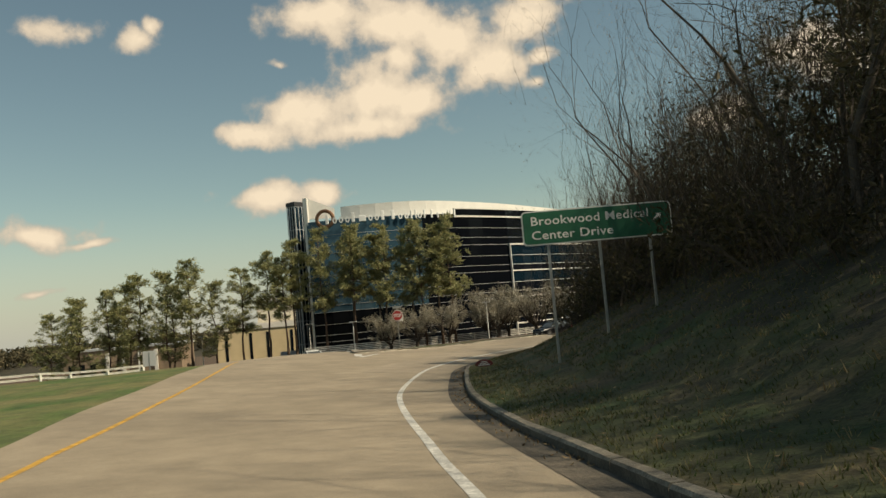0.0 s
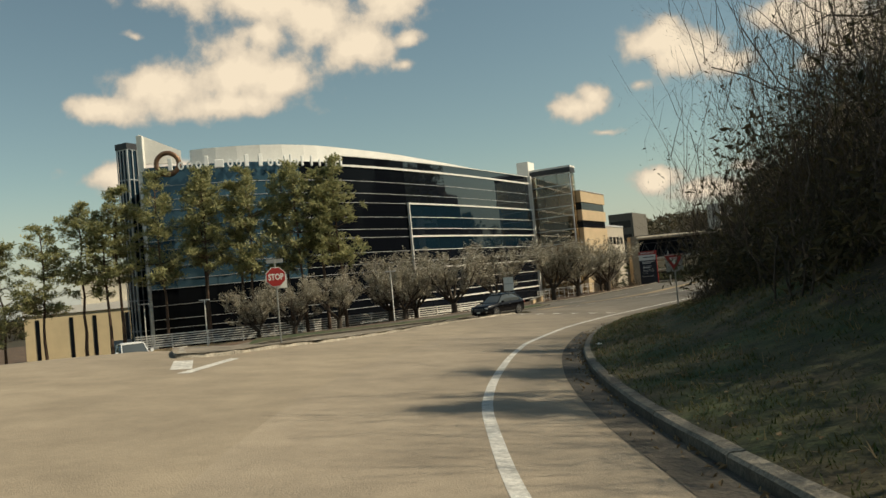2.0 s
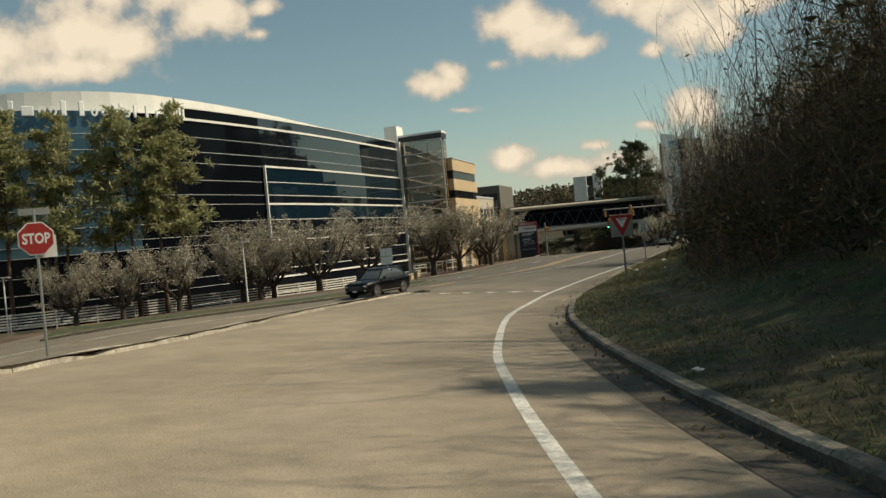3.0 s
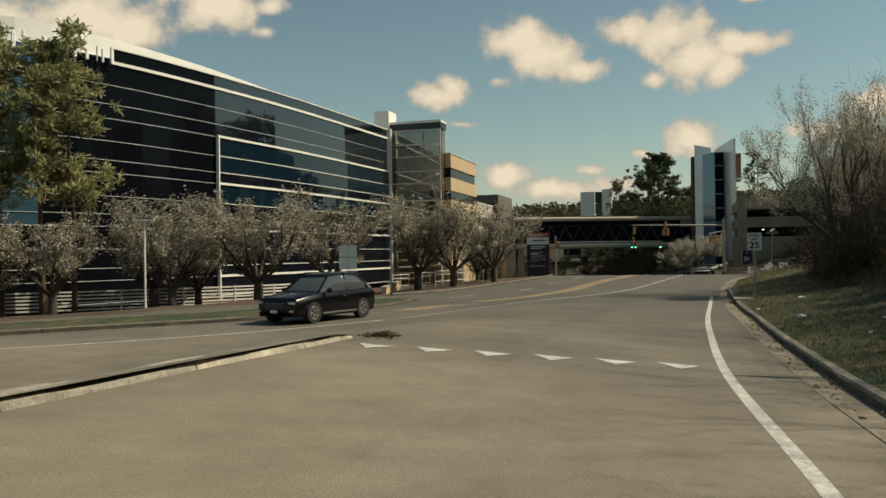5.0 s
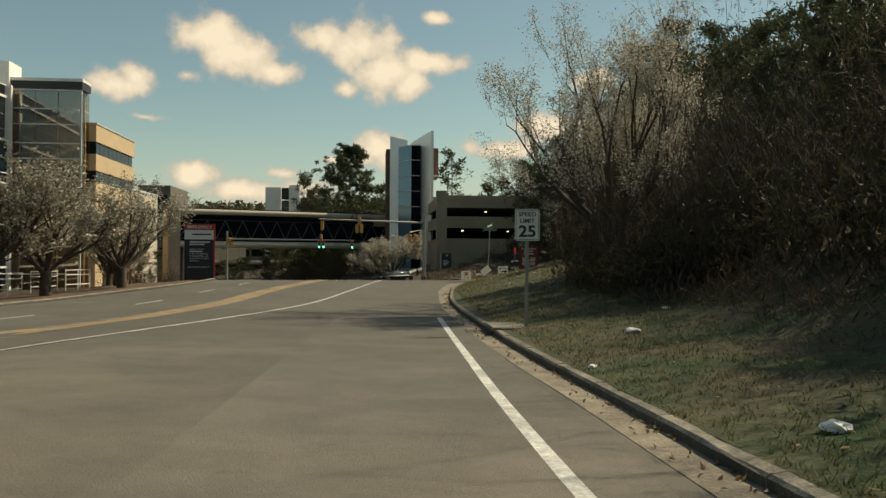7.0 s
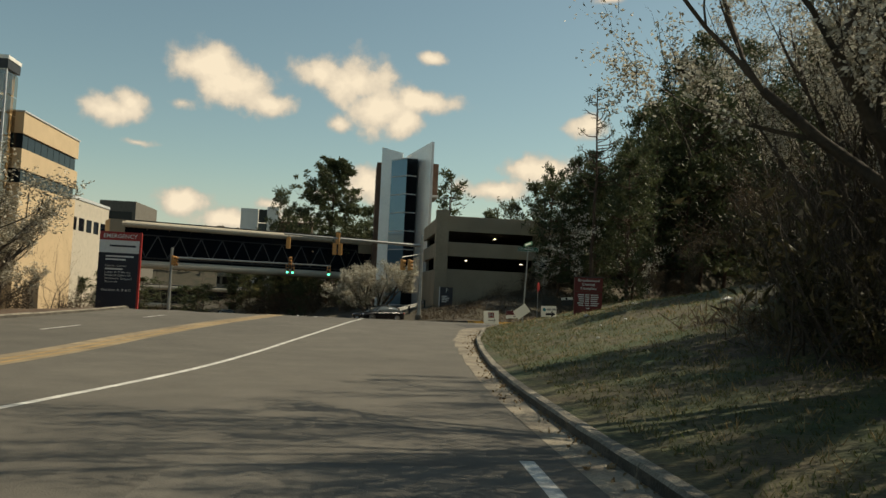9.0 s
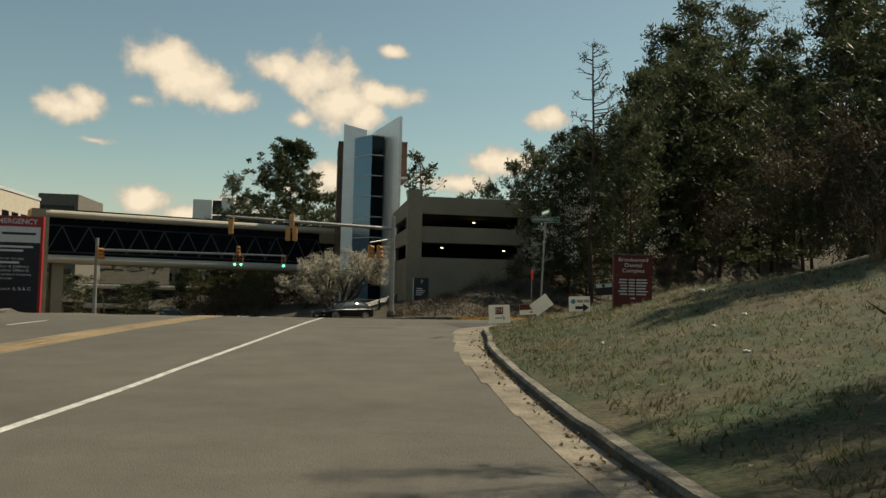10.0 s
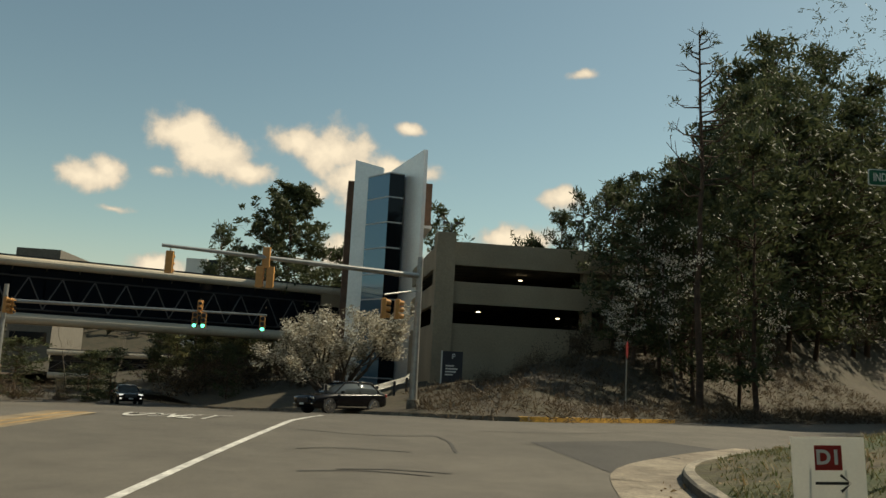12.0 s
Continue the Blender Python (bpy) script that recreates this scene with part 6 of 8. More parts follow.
row = [(-111.7, 67.9, 8.4), (-107.8, 70.7, 10.2), (-104.3, 73.2, 10.3), (-101.7, 75.1, 11.5), (-98.8, 77.2, 8.2), (-95.4, 79.6, 9.6), (-90.1, 83.4, 10.7), (-89.1, 84.2, 13.2),
       (-85.5, 86.7, 14.4), (-82.0, 89.3, 14.5), (-80.0, 92.6, 13.0), (-78.1, 92.1, 14.1), (-73.6, 95.3, 14.4), (-71.7, 96.7, 13.7), (-70.1, 97.8, 14.7), (-113.5, 70.5, 6.5), (-106.0, 75.0, 8.4), (-119.5, 63.5, 5.6), (-116.5, 66.5, 7.6), (-121.5, 68.0, 6.4), (-109.5, 70.0, 9.2), (-92.8, 82.4, 11.8), (-84.0, 91.5, 14.0), (-75.8, 95.4, 13.6)]
placed = set()
for k, (x, y, ztop) in enumerate(row):
    low_one = x < -97 and k % 4 != 3
    src, full = (low_pine, 14) if low_one else (pines[k % 3], (17.5, 18.5, 16)[k % 3])
    zb = float(west_z(x, y)[0])
    m = pose(x, y, zb, 0, 0, 67 * k)
    ob = copy_thing(src, m) if src.name in placed else src
    placed.add(src.name)
    ob.matrix_basis = m
    ob.scale = (1.12, 1.12, (ztop - zb) / full)
    ob["group"] = "pines before the glass building"
# the row of pear trees along the main road
pears = [pear_tree(61, 7.8, 0.26, 10500, bloom=0.054), pear_tree(62, 7.4, 0.28, 10500, bloom=0.054)]
prow = [(-58.8, 101.8, 1.15), (-55.2, 105.2, 1.1), (-50.4, 110.4, 1.1), (-48.3, 112.8, 1.05), (-46.9, 120.6, 0.98), (-62.5, 97.5, 1.0), (-66.0, 100.5, 1.2), (-68.5, 94, 1.0), (-72, 91.0, 0.95), (-64.5, 103.5, 1.0), (-76, 90, 0.9), (-49.2, 127.5, 0.9), (-51.4, 133.0, 0.8), (-52.4, 138.6, 0.6)]
for k, (x, y, size) in enumerate(prow):
    m = pose(x, y, float(west_z(x, y)[0]), 0, 0, 71 * k)
    src = pears[k % 2]
    ob = src if k < 2 else copy_thing(src, m)
    ob.matrix_basis = m
    ob.scale = (size * 1.5, size * 1.5, size)
    ob["group"] = "pear trees along the main road"
# white blossom: by the signal mast, over the kerb, and on the dark bank
w = pear_tree(71, 6.0, 0.45, 21000, "round white-blossoming pear tree behind the guard rail", 0.042)
w.matrix_basis = pose(-30.2, 156.5, -4.3, 0, 0, 0)
w.scale = (1.8, 1.8, 1.2)
w2 = pear_tree(72, 8.5, 0.6, 34000, "spreading white-blossoming tree leaning over the bank", 0.025)
w2.matrix_basis = pose(-23.8, 98.6, float(hill_z(-23.8, 98.6)[0]) - 0.1, 0, -4, 40)
w2.scale = (1.6, 1.6, 1.4)
w3 = copy_thing(w2, pose(-21.0, 105.5, float(hill_z(-21.0, 105.5)[0]) - 0.2, 0, 0, 160))
w3.scale = (1.35, 1.35, 1.2)
dog = dogwood(73, 6.5)
for k, (x, y, size) in enumerate(((-13.4, 154.0, 1.2), (-6.6, 158.6, 1.0), (-16.8, 153.4, 0.6))):
    m = pose(x, y, float(north_z(x, y)[0]) - 0.1, 0, 0, 90 * k)
    ob = dog if k == 0 else copy_thing(dog, m)
    ob.matrix_basis = m
    ob.scale = (size, size, size * 1.15)
# single trees that stand out against the sky
big = pine(81, 21.4, True, 0.08, 12.0, "broad dark evergreen behind the footbridge", 32, 0.46, 160, 8, True, 0.075)
big.matrix_basis = pose(-35.5, 199, -5.5)
for k, (x, y, size, tall) in enumerate(((-43, 204, 1.0, 1.35), (-47.5, 207, 1.05, 0.95), (-30.5, 204, 0.9, 1.05), (-40.5, 208, 1.1, 1.2))):
    side = copy_thing(fines[k % 3], pose(x, y, -5.5, 0, 0, 80 * k))
    side.scale = (size, size, tall)
    side["group"] = "trees beyond the footbridge"
lone_z = float(north_z(-12.9, 152.7)[0])
lone = snag(82, 16.4 - lone_z)
lone.matrix_basis = pose(-12.9, 152.7, lone_z, 0, 0, 0)
for k, (x, y, ztop) in enumerate(((-14.6, 157.0, 8.0), (-14.4, 160.8, 9.6), (-13.0, 157.2, 9.6), (-12.0, 161.6, 9.4), (-11.2, 158.4, 10.2), (-10.2, 160.2, 11.2), (-12.0, 155.4, 6.2), (-8.6, 157.0, 12.6), (-7.0, 160.0, 16.0), (-17.6, 190.0, 7.6), (-13.2, 186.0, 10.4), (-10.5, 185.0, 12.4), (-8.0, 187.0, 15.0), (-5.5, 185.0, 16.2), (-3.0, 187.0, 17.4), (0.0, 185.0, 18.6))):
    zb = float(north_z(x, y)[0])
    ob = copy_thing(fines[k % 3], pose(x, y, zb - 0.1, 0, 0, 66 * k))
    ob.scale = (0.8, 0.8, (ztop - zb) / (13, 11, 15)[k % 3])
    ob["group"] = "dark pines beyond the side street"
mid = copy_thing(fines[2], pose(-9.7, 153.0, float(north_z(-9.7, 153.0)[0]), 0, 0, 20))
mid.scale = (0.95, 0.95, 0.9)
for k, (x, y, z, size) in enumerate(((-60, 214, -6, 0.8), (-55, 216, -6, 0.9), (-18, 208, -3, 1.3), (-12, 210, -3, 1.1), (-64.5, 212, -6, 0.85))):
    src = bares[k % 3] if k not in (2, 3) else darks[k % 3]
    ob = copy_thing(src, pose(x, y, z, 0, 0, 40 * k))
    ob.scale = (size, size, size)
    ob["group"] = "trees beyond the footbridge"
for k, (x, y, size) in enumerate(((-59, 168, 0.6), (-56, 172, 0.5), (-62, 174, 0.65), (-55, 166.5, 0.42), (-63, 180, 0.7), (-60, 178, 0.55), (-66, 184, 0.7), (-58, 182, 0.6), (-66, 176, 0.6), (-62, 186, 0.6))):
    ob = copy_thing(bares[k % 2] if k % 3 else thickets[k % 2], pose(x, y, float(west_z(x, y)[0]) - 0.1, 0, 0, 60 * k))
    ob.scale = (size, size, size)
    ob["group"] = "trees by the lower road"
for k, (x, y, size) in enumerate(((-48.9, 139.4, 0.5), (-50.4, 136.2, 0.6), (-49.6, 130.6, 0.4), (-51.8, 134.4, 0.65))):
    ob = copy_thing(th2[k % 2], pose(x, y, float(west_z(x, y)[0]) - 0.1, 0, 0, 75 * k))
    ob.scale = (size, size, size)
    ob["group"] = "scrub beside the direction sign"
rng = np.random.default_rng(63)
for k in range(30):
    y = rng.uniform(176, 212)
    x = float(np.interp(y, [167, 183, 206, 260], [-36.4, -42, -51, -82])) + rng.uniform(1.6, 11)
    ob = copy_thing(th2[k % 2] if k % 3 else darks[k % 2], pose(x, y, float(north_z(x, y)[0]) - 0.15, 0, 0, 40 * k))
    size = float(rng.uniform(0.6, 1.0)) if k % 3 else float(rng.uniform(0.3, 0.42))
    ob.scale = (size * 1.2, size * 1.2, size)
    ob["group"] = "scrub under the footbridge"
for k, (x, y) in enumerate(((-62, 192), (-66, 196), (-70, 199), (-64, 203), (-72, 206), (-77, 212), (-69, 212), (-82, 218), (-75, 222))):
    ob = copy_thing(darks[k % 3], pose(x, y, float(west_z(x, y)[0]) - 0.15, 0, 0, 50 * k))
    ob.scale = (0.62, 0.62, 0.46)
    ob["group"] = "dark pines by the lower road"
for k, (x, y, size) in enumerate(((-50, 186, 0.7), (-53, 190, 0.8), (-56, 188, 0.9), (-58, 193, 1.0), (-61, 197, 1.0), (-55, 197, 0.9), (-52, 201, 0.9), (-59, 203, 1.1), (-64, 207, 1.1), (-56, 210, 1.0))):
    ob = copy_thing(th2[k % 2] if k % 3 else fines[k % 2], pose(x, y, float(west_z(x, y)[0]) - 0.15, 0, 0, 57 * k))
    ob.scale = (size * 0.9, size * 0.9, size * (0.6 if k % 3 else 0.5))
    ob["group"] = "scrub under the footbridge"
for k, (x, y) in enumerate(((-41, 196), (-43.5, 199), (-46, 203), (-39, 202))):
    ob = copy_thing(pines[k % 3], pose(x, y, -6.5, 0, 0, 50 * k))
    ob.scale = (0.7, 0.7, 0.62)
    ob["group"] = "slim pines under the footbridge"


def far_ridge():
    """Wooded ridge closing the view beyond the bridges."""
    rng = np.random.default_rng(9)
    V, F = [], []
    n = 90
    prof = []
    for i in range(n):
        a = radians(62 + 110 * i / (n - 1))
        az = math.degrees(a)
        h = 30 * math.exp(-((az - 84) / 16) ** 2) + 16 * math.exp(-((az - 103) / 9) ** 2) + 5
        prof.append((math.cos(a), math.sin(a), h))
    for d, k in ((300, 0.0), (360, 0.75), (440, 1.0), (520, 0.9)):
        for cx, cy, h in prof:
            V.append((cx * d - 30, cy * d + 60, -9.7 + h * k + (rng.normal(0, 0.8) if k else 0)))
    for r in range(3):
        for i in range(n - 1):
            a = r * n + i
            F.append((a, a + n, a + n + 1, a + 1))
    ob = obj("far_ridge", V, F, FOREST_FLOOR, smooth=True)
    tagged(ob, "low brown wooded ridge in the distance", "hill", kind="structure")
    pts = []
    for k in range(21000):
        i, f = int(rng.integers(0, n)), rng.uniform(0.25, 1.0)
        cx, cy, h = prof[i]
        j = min(i + 1, n - 1)
        w = rng.random()
        cx, cy, h = cx * w + prof[j][0] * (1 - w), cy * w + prof[j][1] * (1 - w), h * w + prof[j][2] * (1 - w)
        d = 300 + 140 * f
        kz = np.interp(d, [300, 360, 440], [0, 0.75, 1.0])
        pts.append((cx * d - 30, cy * d + 60, -9.0 + h * kz + rng.uniform(0, 5)))
    Vc, Fc = cards(pts, 1.15, rng, 1.3, 0, 0.6)
    ob = obj("far_woods", Vc, Fc, BRUSH_FAR)
    tagged(ob, "hazy brown winter woods on the distant ridge", "woods", kind="stuff")


far_ridge()


def hill_woods():
    """Dense dark winter woods: the upper slopes, the wood beyond the side street and the twig haze within the thicket."""
    rng = np.random.default_rng(19)
    pts = []
    while len(pts) < 9000:
        x, y = rng.uniform(-15, 80), rng.uniform(0, 270)
        near_ = float(np.hypot(KERB[::8, 0] - x, KERB[::8, 1] - y).min())
        far_ = float(np.hypot(KERB_FAR[::8, 0] - x, KERB_FAR[::8, 1] - y).min())
        if near_ < 20 or far_ < 20 or (y > 146 and x - 0.45 * (y - 154) < -12):
            continue
        pts.append((x, y))
    P = np.array(pts)
    split_y = 150 + 0.75 * (P[:, 0] + 12)
    z = np.where(P[:, 1] > split_y, north_z(P[:, 0], P[:, 1]), hill_z(P[:, 0], P[:, 1]))
    P3 = np.column_stack([P, z + rng.uniform(0.5, 9.0, len(P))])
    Vc, Fc = cards(np.repeat(P3, 2, 0), 0.75, rng, 1.6, 0, 0.7)
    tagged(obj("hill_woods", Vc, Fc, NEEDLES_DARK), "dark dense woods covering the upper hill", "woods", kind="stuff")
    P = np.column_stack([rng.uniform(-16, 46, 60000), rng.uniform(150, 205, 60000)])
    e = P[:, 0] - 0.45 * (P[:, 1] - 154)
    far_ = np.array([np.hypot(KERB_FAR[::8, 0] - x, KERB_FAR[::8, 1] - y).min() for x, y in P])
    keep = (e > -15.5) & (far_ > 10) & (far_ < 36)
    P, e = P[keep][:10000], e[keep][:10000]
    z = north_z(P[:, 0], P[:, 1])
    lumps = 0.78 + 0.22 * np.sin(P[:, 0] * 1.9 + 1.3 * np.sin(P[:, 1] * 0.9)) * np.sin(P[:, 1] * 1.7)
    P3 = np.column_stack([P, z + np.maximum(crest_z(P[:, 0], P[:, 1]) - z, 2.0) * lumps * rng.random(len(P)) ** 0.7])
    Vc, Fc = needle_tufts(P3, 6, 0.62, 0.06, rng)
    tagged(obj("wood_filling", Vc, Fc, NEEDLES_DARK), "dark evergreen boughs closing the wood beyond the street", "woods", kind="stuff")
    s_, d_ = rng.uniform(-10, 102, 13500), rng.uniform(0, 1, 13500)
    edge = np.interp(s_, [-14, 10, 24, 45, 60, 90, 98, 105, 112, 120], [9.5, 8.0, 7.4, 6.2, 6.6, 7.0, 7.4, 6.4, 6.6, 11])
    P = np.array([at_su(a, -2.75 - b - 11 * c) for a, b, c in zip(s_, edge, d_)])
    high = (4.6 + 5.0 * np.minimum(d_ * 2, 1)) * rng.random(len(P)) ** 0.8 * (0.85 + 0.15 * np.sin(s_ * 1.3))
    Vc, Fc = needle_tufts(np.column_stack([P, hill_z(P[:, 0], P[:, 1]) + high]), 6, 0.62, 0.013, rng, 0.35)
    tagged(obj("twig_haze", Vc, Fc, BRUSH), "tangle of fine brown twigs filling the thicket", "twigs", kind="stuff")


hill_woods()

# ---- signs, signals and street furniture ----
def plate(name, outline, y0, y1, material, parent, label="", bevel=0.0):
    return prism(name, outline, y0, y1, material, parent, label, bevel, plane="y")


def rect(x0, x1, z0, z1, r=0.0):
    if not r:
        return [(x0, z0), (x1, z0), (x1, z1), (x0, z1)]
    out = []
    for cx, cz, a in ((x1 - r, z0 + r, -90), (x1 - r, z1 - r, 0), (x0 + r, z1 - r, 90), (x0 + r, z0 + r, 180)):
        out += [(cx + r * math.cos(radians(a + t)), cz + r * math.sin(radians(a + t))) for t in (0, 30, 60, 90)]
    return out


def upright(name, x, y, z, yaw, label, category, group=""):
    return empty(name, pose(x, y, z, 0, 0, yaw), label, category, group)


def u_post(parent, x, z0, z1, y=0.05):
    """A galvanised channel post with punched holes."""
    bm = box_bm(x - 0.035, x + 0.035, y, y + 0.012, z0, z1)
    for a, b in ((x - 0.035, x - 0.023), (x + 0.023, x + 0.035)):
        piece = box_bm(a, b, y + 0.012, y + 0.045, z0, z1)
        me = bpy.data.meshes.new("tmp")
        piece.to_mesh(me)
        piece.free()
        bm.from_mesh(me)
        bpy.data.meshes.remove(me)
    return part("post", bm, STEEL, parent)


def arrow_outline(cx, cz, size, turn=0.0):
    pts = [(-1, -0.22), (0.1, -0.22), (0.1, -0.6), (1, 0), (0.1, 0.6), (0.1, 0.22), (-1, 0.22)]
    c, s = math.cos(radians(turn)), math.sin(radians(turn))
    return [(cx + size * (c * x - s * z), cz + size * (s * x + c * z)) for x, z in pts]


# green guide sign on the bank
gx, gy = -9.85, 20.98
g = upright("guide_sign", gx, gy, 0, 38.9, "wide green road guide sign with white letters on steel posts", "road sign")
W, Z0, Z1 = 4.24, 2.90, 3.86
plate("panel", rect(-W / 2, W / 2, Z0, Z1, 0.12), 0, 0.03, SIGN_WHITE, g, "white-rimmed green panel")
plate("face", rect(-W / 2 + 0.035, W / 2 - 0.035, Z0 + 0.035, Z1 - 0.035, 0.10), -0.006, -0.001, SIGN_GREEN, g)
text("lettering", "Brookwood Medical", 0.34, (-W / 2 + 0.24, -0.008, Z1 - 0.30), SIGN_WHITE, g, 0.002, spacing=1.05, bold=0.004, width=3.32)
text("lettering", "Center Drive", 0.34, (-W / 2 + 0.24, -0.008, Z0 + 0.26), SIGN_WHITE, g, 0.002, spacing=1.05, bold=0.004, width=2.30)
plate("arrow", arrow_outline(W / 2 - 0.40, Z1 - 0.42, 0.15, 38), -0.010, -0.007, SIGN_WHITE, g)
for fx in (-1.42, 0.03, 1.47):
    px, py = gx + fx * math.cos(radians(38.9)), gy + fx * math.sin(radians(38.9))
    base = float(hill_z(px, py)[0]) - 0.25
    u_post(g, fx, base, 3.75)

# stop sign on the island
sx, sy = -40.16, 48.56
sz = road_at(sx, sy) + 0.1
g = upright("stop_sign", sx, sy, 0, 40, "red octagonal stop sign on a thin steel post", "road sign")
octo = [(0.42 * math.cos(radians(22.5 + 45 * k)), 1.24 + 0.42 * math.sin(radians(22.5 + 45 * k))) for k in range(8)]
octi = [(0.39 * math.cos(radians(22.5 + 45 * k)), 1.24 + 0.39 * math.sin(radians(22.5 + 45 * k))) for k in range(8)]
plate("panel", octo, 0, 0.006, SIGN_WHITE, g)
plate("face", octi, -0.006, -0.001, SIGN_RED, g)
text("lettering", "STOP", 0.34, (0, -0.008, 1.23), SIGN_WHITE, g, 0.002, "CENTER", 1.0, 0.010, width=0.60)
tube("post", (0, 0.04, sz - 0.3), (0, 0.04, 1.95), 0.032, 0.032, STEEL, g, 8)
plate("rear_plate", rect(-0.06, 0.42, 0.78, 1.30), 0.07, 0.076, SIGN_WHITE, g, "pale back of a second sign")
plate("name_plate", rect(-0.33, 0.33, 1.80, 1.96), 0.02, 0.03, STEEL, g, "street name plate seen from behind")

# yield sign at the merge
yx, yy = -28.12, 66.6
yz = float(hill_z(yx, yy)[0])
g = upright("yield_sign", yx, yy, 0, 14, "red and white triangular yield sign on a steel post", "road sign")
tri = [(-0.50, 0.72), (0.50, 0.72), (0.03, -0.14), (-0.03, -0.14)]
plate("panel", tri, 0, 0.006, SIGN_RED, g)
plate("inner_triangle", [(-0.23, 0.56), (0.23, 0.56), (0.015, 0.17), (-0.015, 0.17)], -0.006, -0.001, SIGN_WHITE, g)
plate("rim", [(-0.46, 0.70), (0.46, 0.70), (0.455, 0.675), (-0.455, 0.675)], -0.006, -0.001, SIGN_WHITE, g)
text("lettering", "YIELD", 0.12, (0, -0.008, 0.50), SIGN_RED, g, 0.002, "CENTER", 1.0, 0.003, width=0.30)
plate("rear_plate", rect(-0.44, 0.46, -0.20, 0.62), 0.075, 0.082, STEEL, g, "grey back of a square sign behind the triangle")
u_post(g, 0, yz - 0.3, 0.75, 0.012)

# speed limit sign
px, py = -28.62, 90.1
pz = float(hill_z(px, py)[0])
g = upright("speed_limit_sign", px, py, 0, 4, "white speed limit sign with black figures on a steel post", "road sign")
plate("panel", rect(-0.305, 0.305, -0.34, 0.42, 0.04), 0, 0.006, SIGN_WHITE, g)
for o in (rect(-0.285, 0.285, -0.320, -0.308), rect(-0.285, 0.285, 0.388, 0.400), rect(-0.285, -0.273, -0.32, 0.40), rect(0.273, 0.285, -0.32, 0.40)):
    plate("rim_bar", o, -0.004, -0.001, SIGN_BLACK, g)
text("lettering", "SPEED", 0.15, (0, -0.005, 0.29), SIGN_BLACK, g, 0.001, "CENTER", 1.0, 0.003, width=0.44)
text("lettering", "LIMIT", 0.15, (0, -0.005, 0.13), SIGN_BLACK, g, 0.001, "CENTER", 1.0, 0.003, width=0.36)
text("figures", "25", 0.38, (0, -0.005, -0.13), SIGN_BLACK, g, 0.001, "CENTER", 1.0, 0.010, width=0.42)
u_post(g, 0, pz - 0.3, 0.36, 0.012)

# maroon slab sign of the dental practice
g = upright("dental_sign", -22.4, 121.08, float(hill_z(-22.4, 121.08)[0]), -10.6, "maroon painted slab sign with white lettering in the grass", "sign")
h = -0.07 - float(hill_z(-22.4, 121.08)[0])
box("body", -0.56, 0.56, 0.0, 0.24, -0.35, h - 0.60, SIGN_MAROON, g)
box("upper_panel", -0.57, 0.57, -0.012, 0.25, h - 0.585, h - 0.02, SIGN_MAROON, g)
box("cap", -0.60, 0.60, -0.03, 0.27, h - 0.018, h + 0.02, DARK_STEEL, g, bevel=0.006)
for k, wds in enumerate(("Brookwood", "Dental", "Complex")):
    text("lettering", wds, 0.15, (0, -0.014, h - 0.14 - 0.16 * k), SIGN_WHITE, g, 0.002, "CENTER", 1.0, 0.002, width=(0.86, 0.50, 0.66)[k])
for k in range(6):
    w_ = (0.80, 0.84, 0.76, 0.74, 0.86, 0.76)[k]
    for q in range(3):
        a = -w_ / 2 + (0, 0.34, 0.62)[q] * w_
        b = -w_ / 2 + (0.28, 0.56, 1.0)[q] * w_
        plate("name_bar", rect(a, b, h - 0.745 - 0.085 * k, h - 0.705 - 0.085 * k), -0.004, -0.001, SIGN_WHITE, g)
plate("arrow", arrow_outline(0, h - 1.27, 0.075), -0.004, -0.001, SIGN_WHITE, g)


# small corrugated yard signs on wire stakes
def yard_sign(x, y, zc, w, hgt, yaw, tilt, label, marks):
    base = float(hill_z(x, y)[0])
    g = empty("yard_sign", pose(x, y, base, 0, 0, yaw), label, "yard sign", "yard signs in the grass")
    c = zc - base
    panel = empty_part("panel", g, pose(0, 0, c, 0, tilt, 0))
    plate_on(panel, rect(-w / 2, w / 2, -hgt / 2, hgt / 2), 0.0, 0.004, YARD_WHITE)
    for o, m in marks:
        ob = plate("mark", o, -0.003 - 0.0012 * (m is YARD_WHITE) - 0.0006 * (m is SIGN_BLACK), -0.0005, m, panel)
    for sx_ in (-1, 1):
        tube("wire_stake", (sx_ * w * 0.24, 0.008, -0.12), (sx_ * w * 0.24, 0.008, c), 0.005, 0.005, DARK_STEEL, g, 5)
    return g


def thin_arrow(cx, cz, size):
    """Shaft and two barbs of a line arrow."""
    t = 0.012
    return [(rect(cx - size, cx + size, cz - t, cz + t), SIGN_BLACK)] + [([(cx + size, cz + k * t), (cx + size - 0.075, cz + k * 0.06), (cx + size - 0.06, cz + k * 0.08), (cx + size + 0.02, cz)][::k], SIGN_BLACK) for k in (1, -1)]


def empty_part(name, parent, m):
    me = bpy.data.meshes.new(name)
    ob = new(name, me)
    ob.parent = parent
    ob.matrix_basis = m
    return ob


def plate_on(ob, outline, y0, y1, material):
    v = [(x, y, z) for y in (y0, y1) for x, z in outline]
    n_ = len(outline)
    f = [tuple(range(n_)), tuple(range(n_, 2 * n_))[::-1]] + [(i, n_ + i, n_ + (i + 1) % n_, (i + 1) % n_) for i in range(n_)]
    ob.data.from_pydata(v, [], f)
    ob.data.materials.append(material)


TEAL = mat("teal_print", (0.05, 0.26, 0.30), 0.5, vary=0.1)
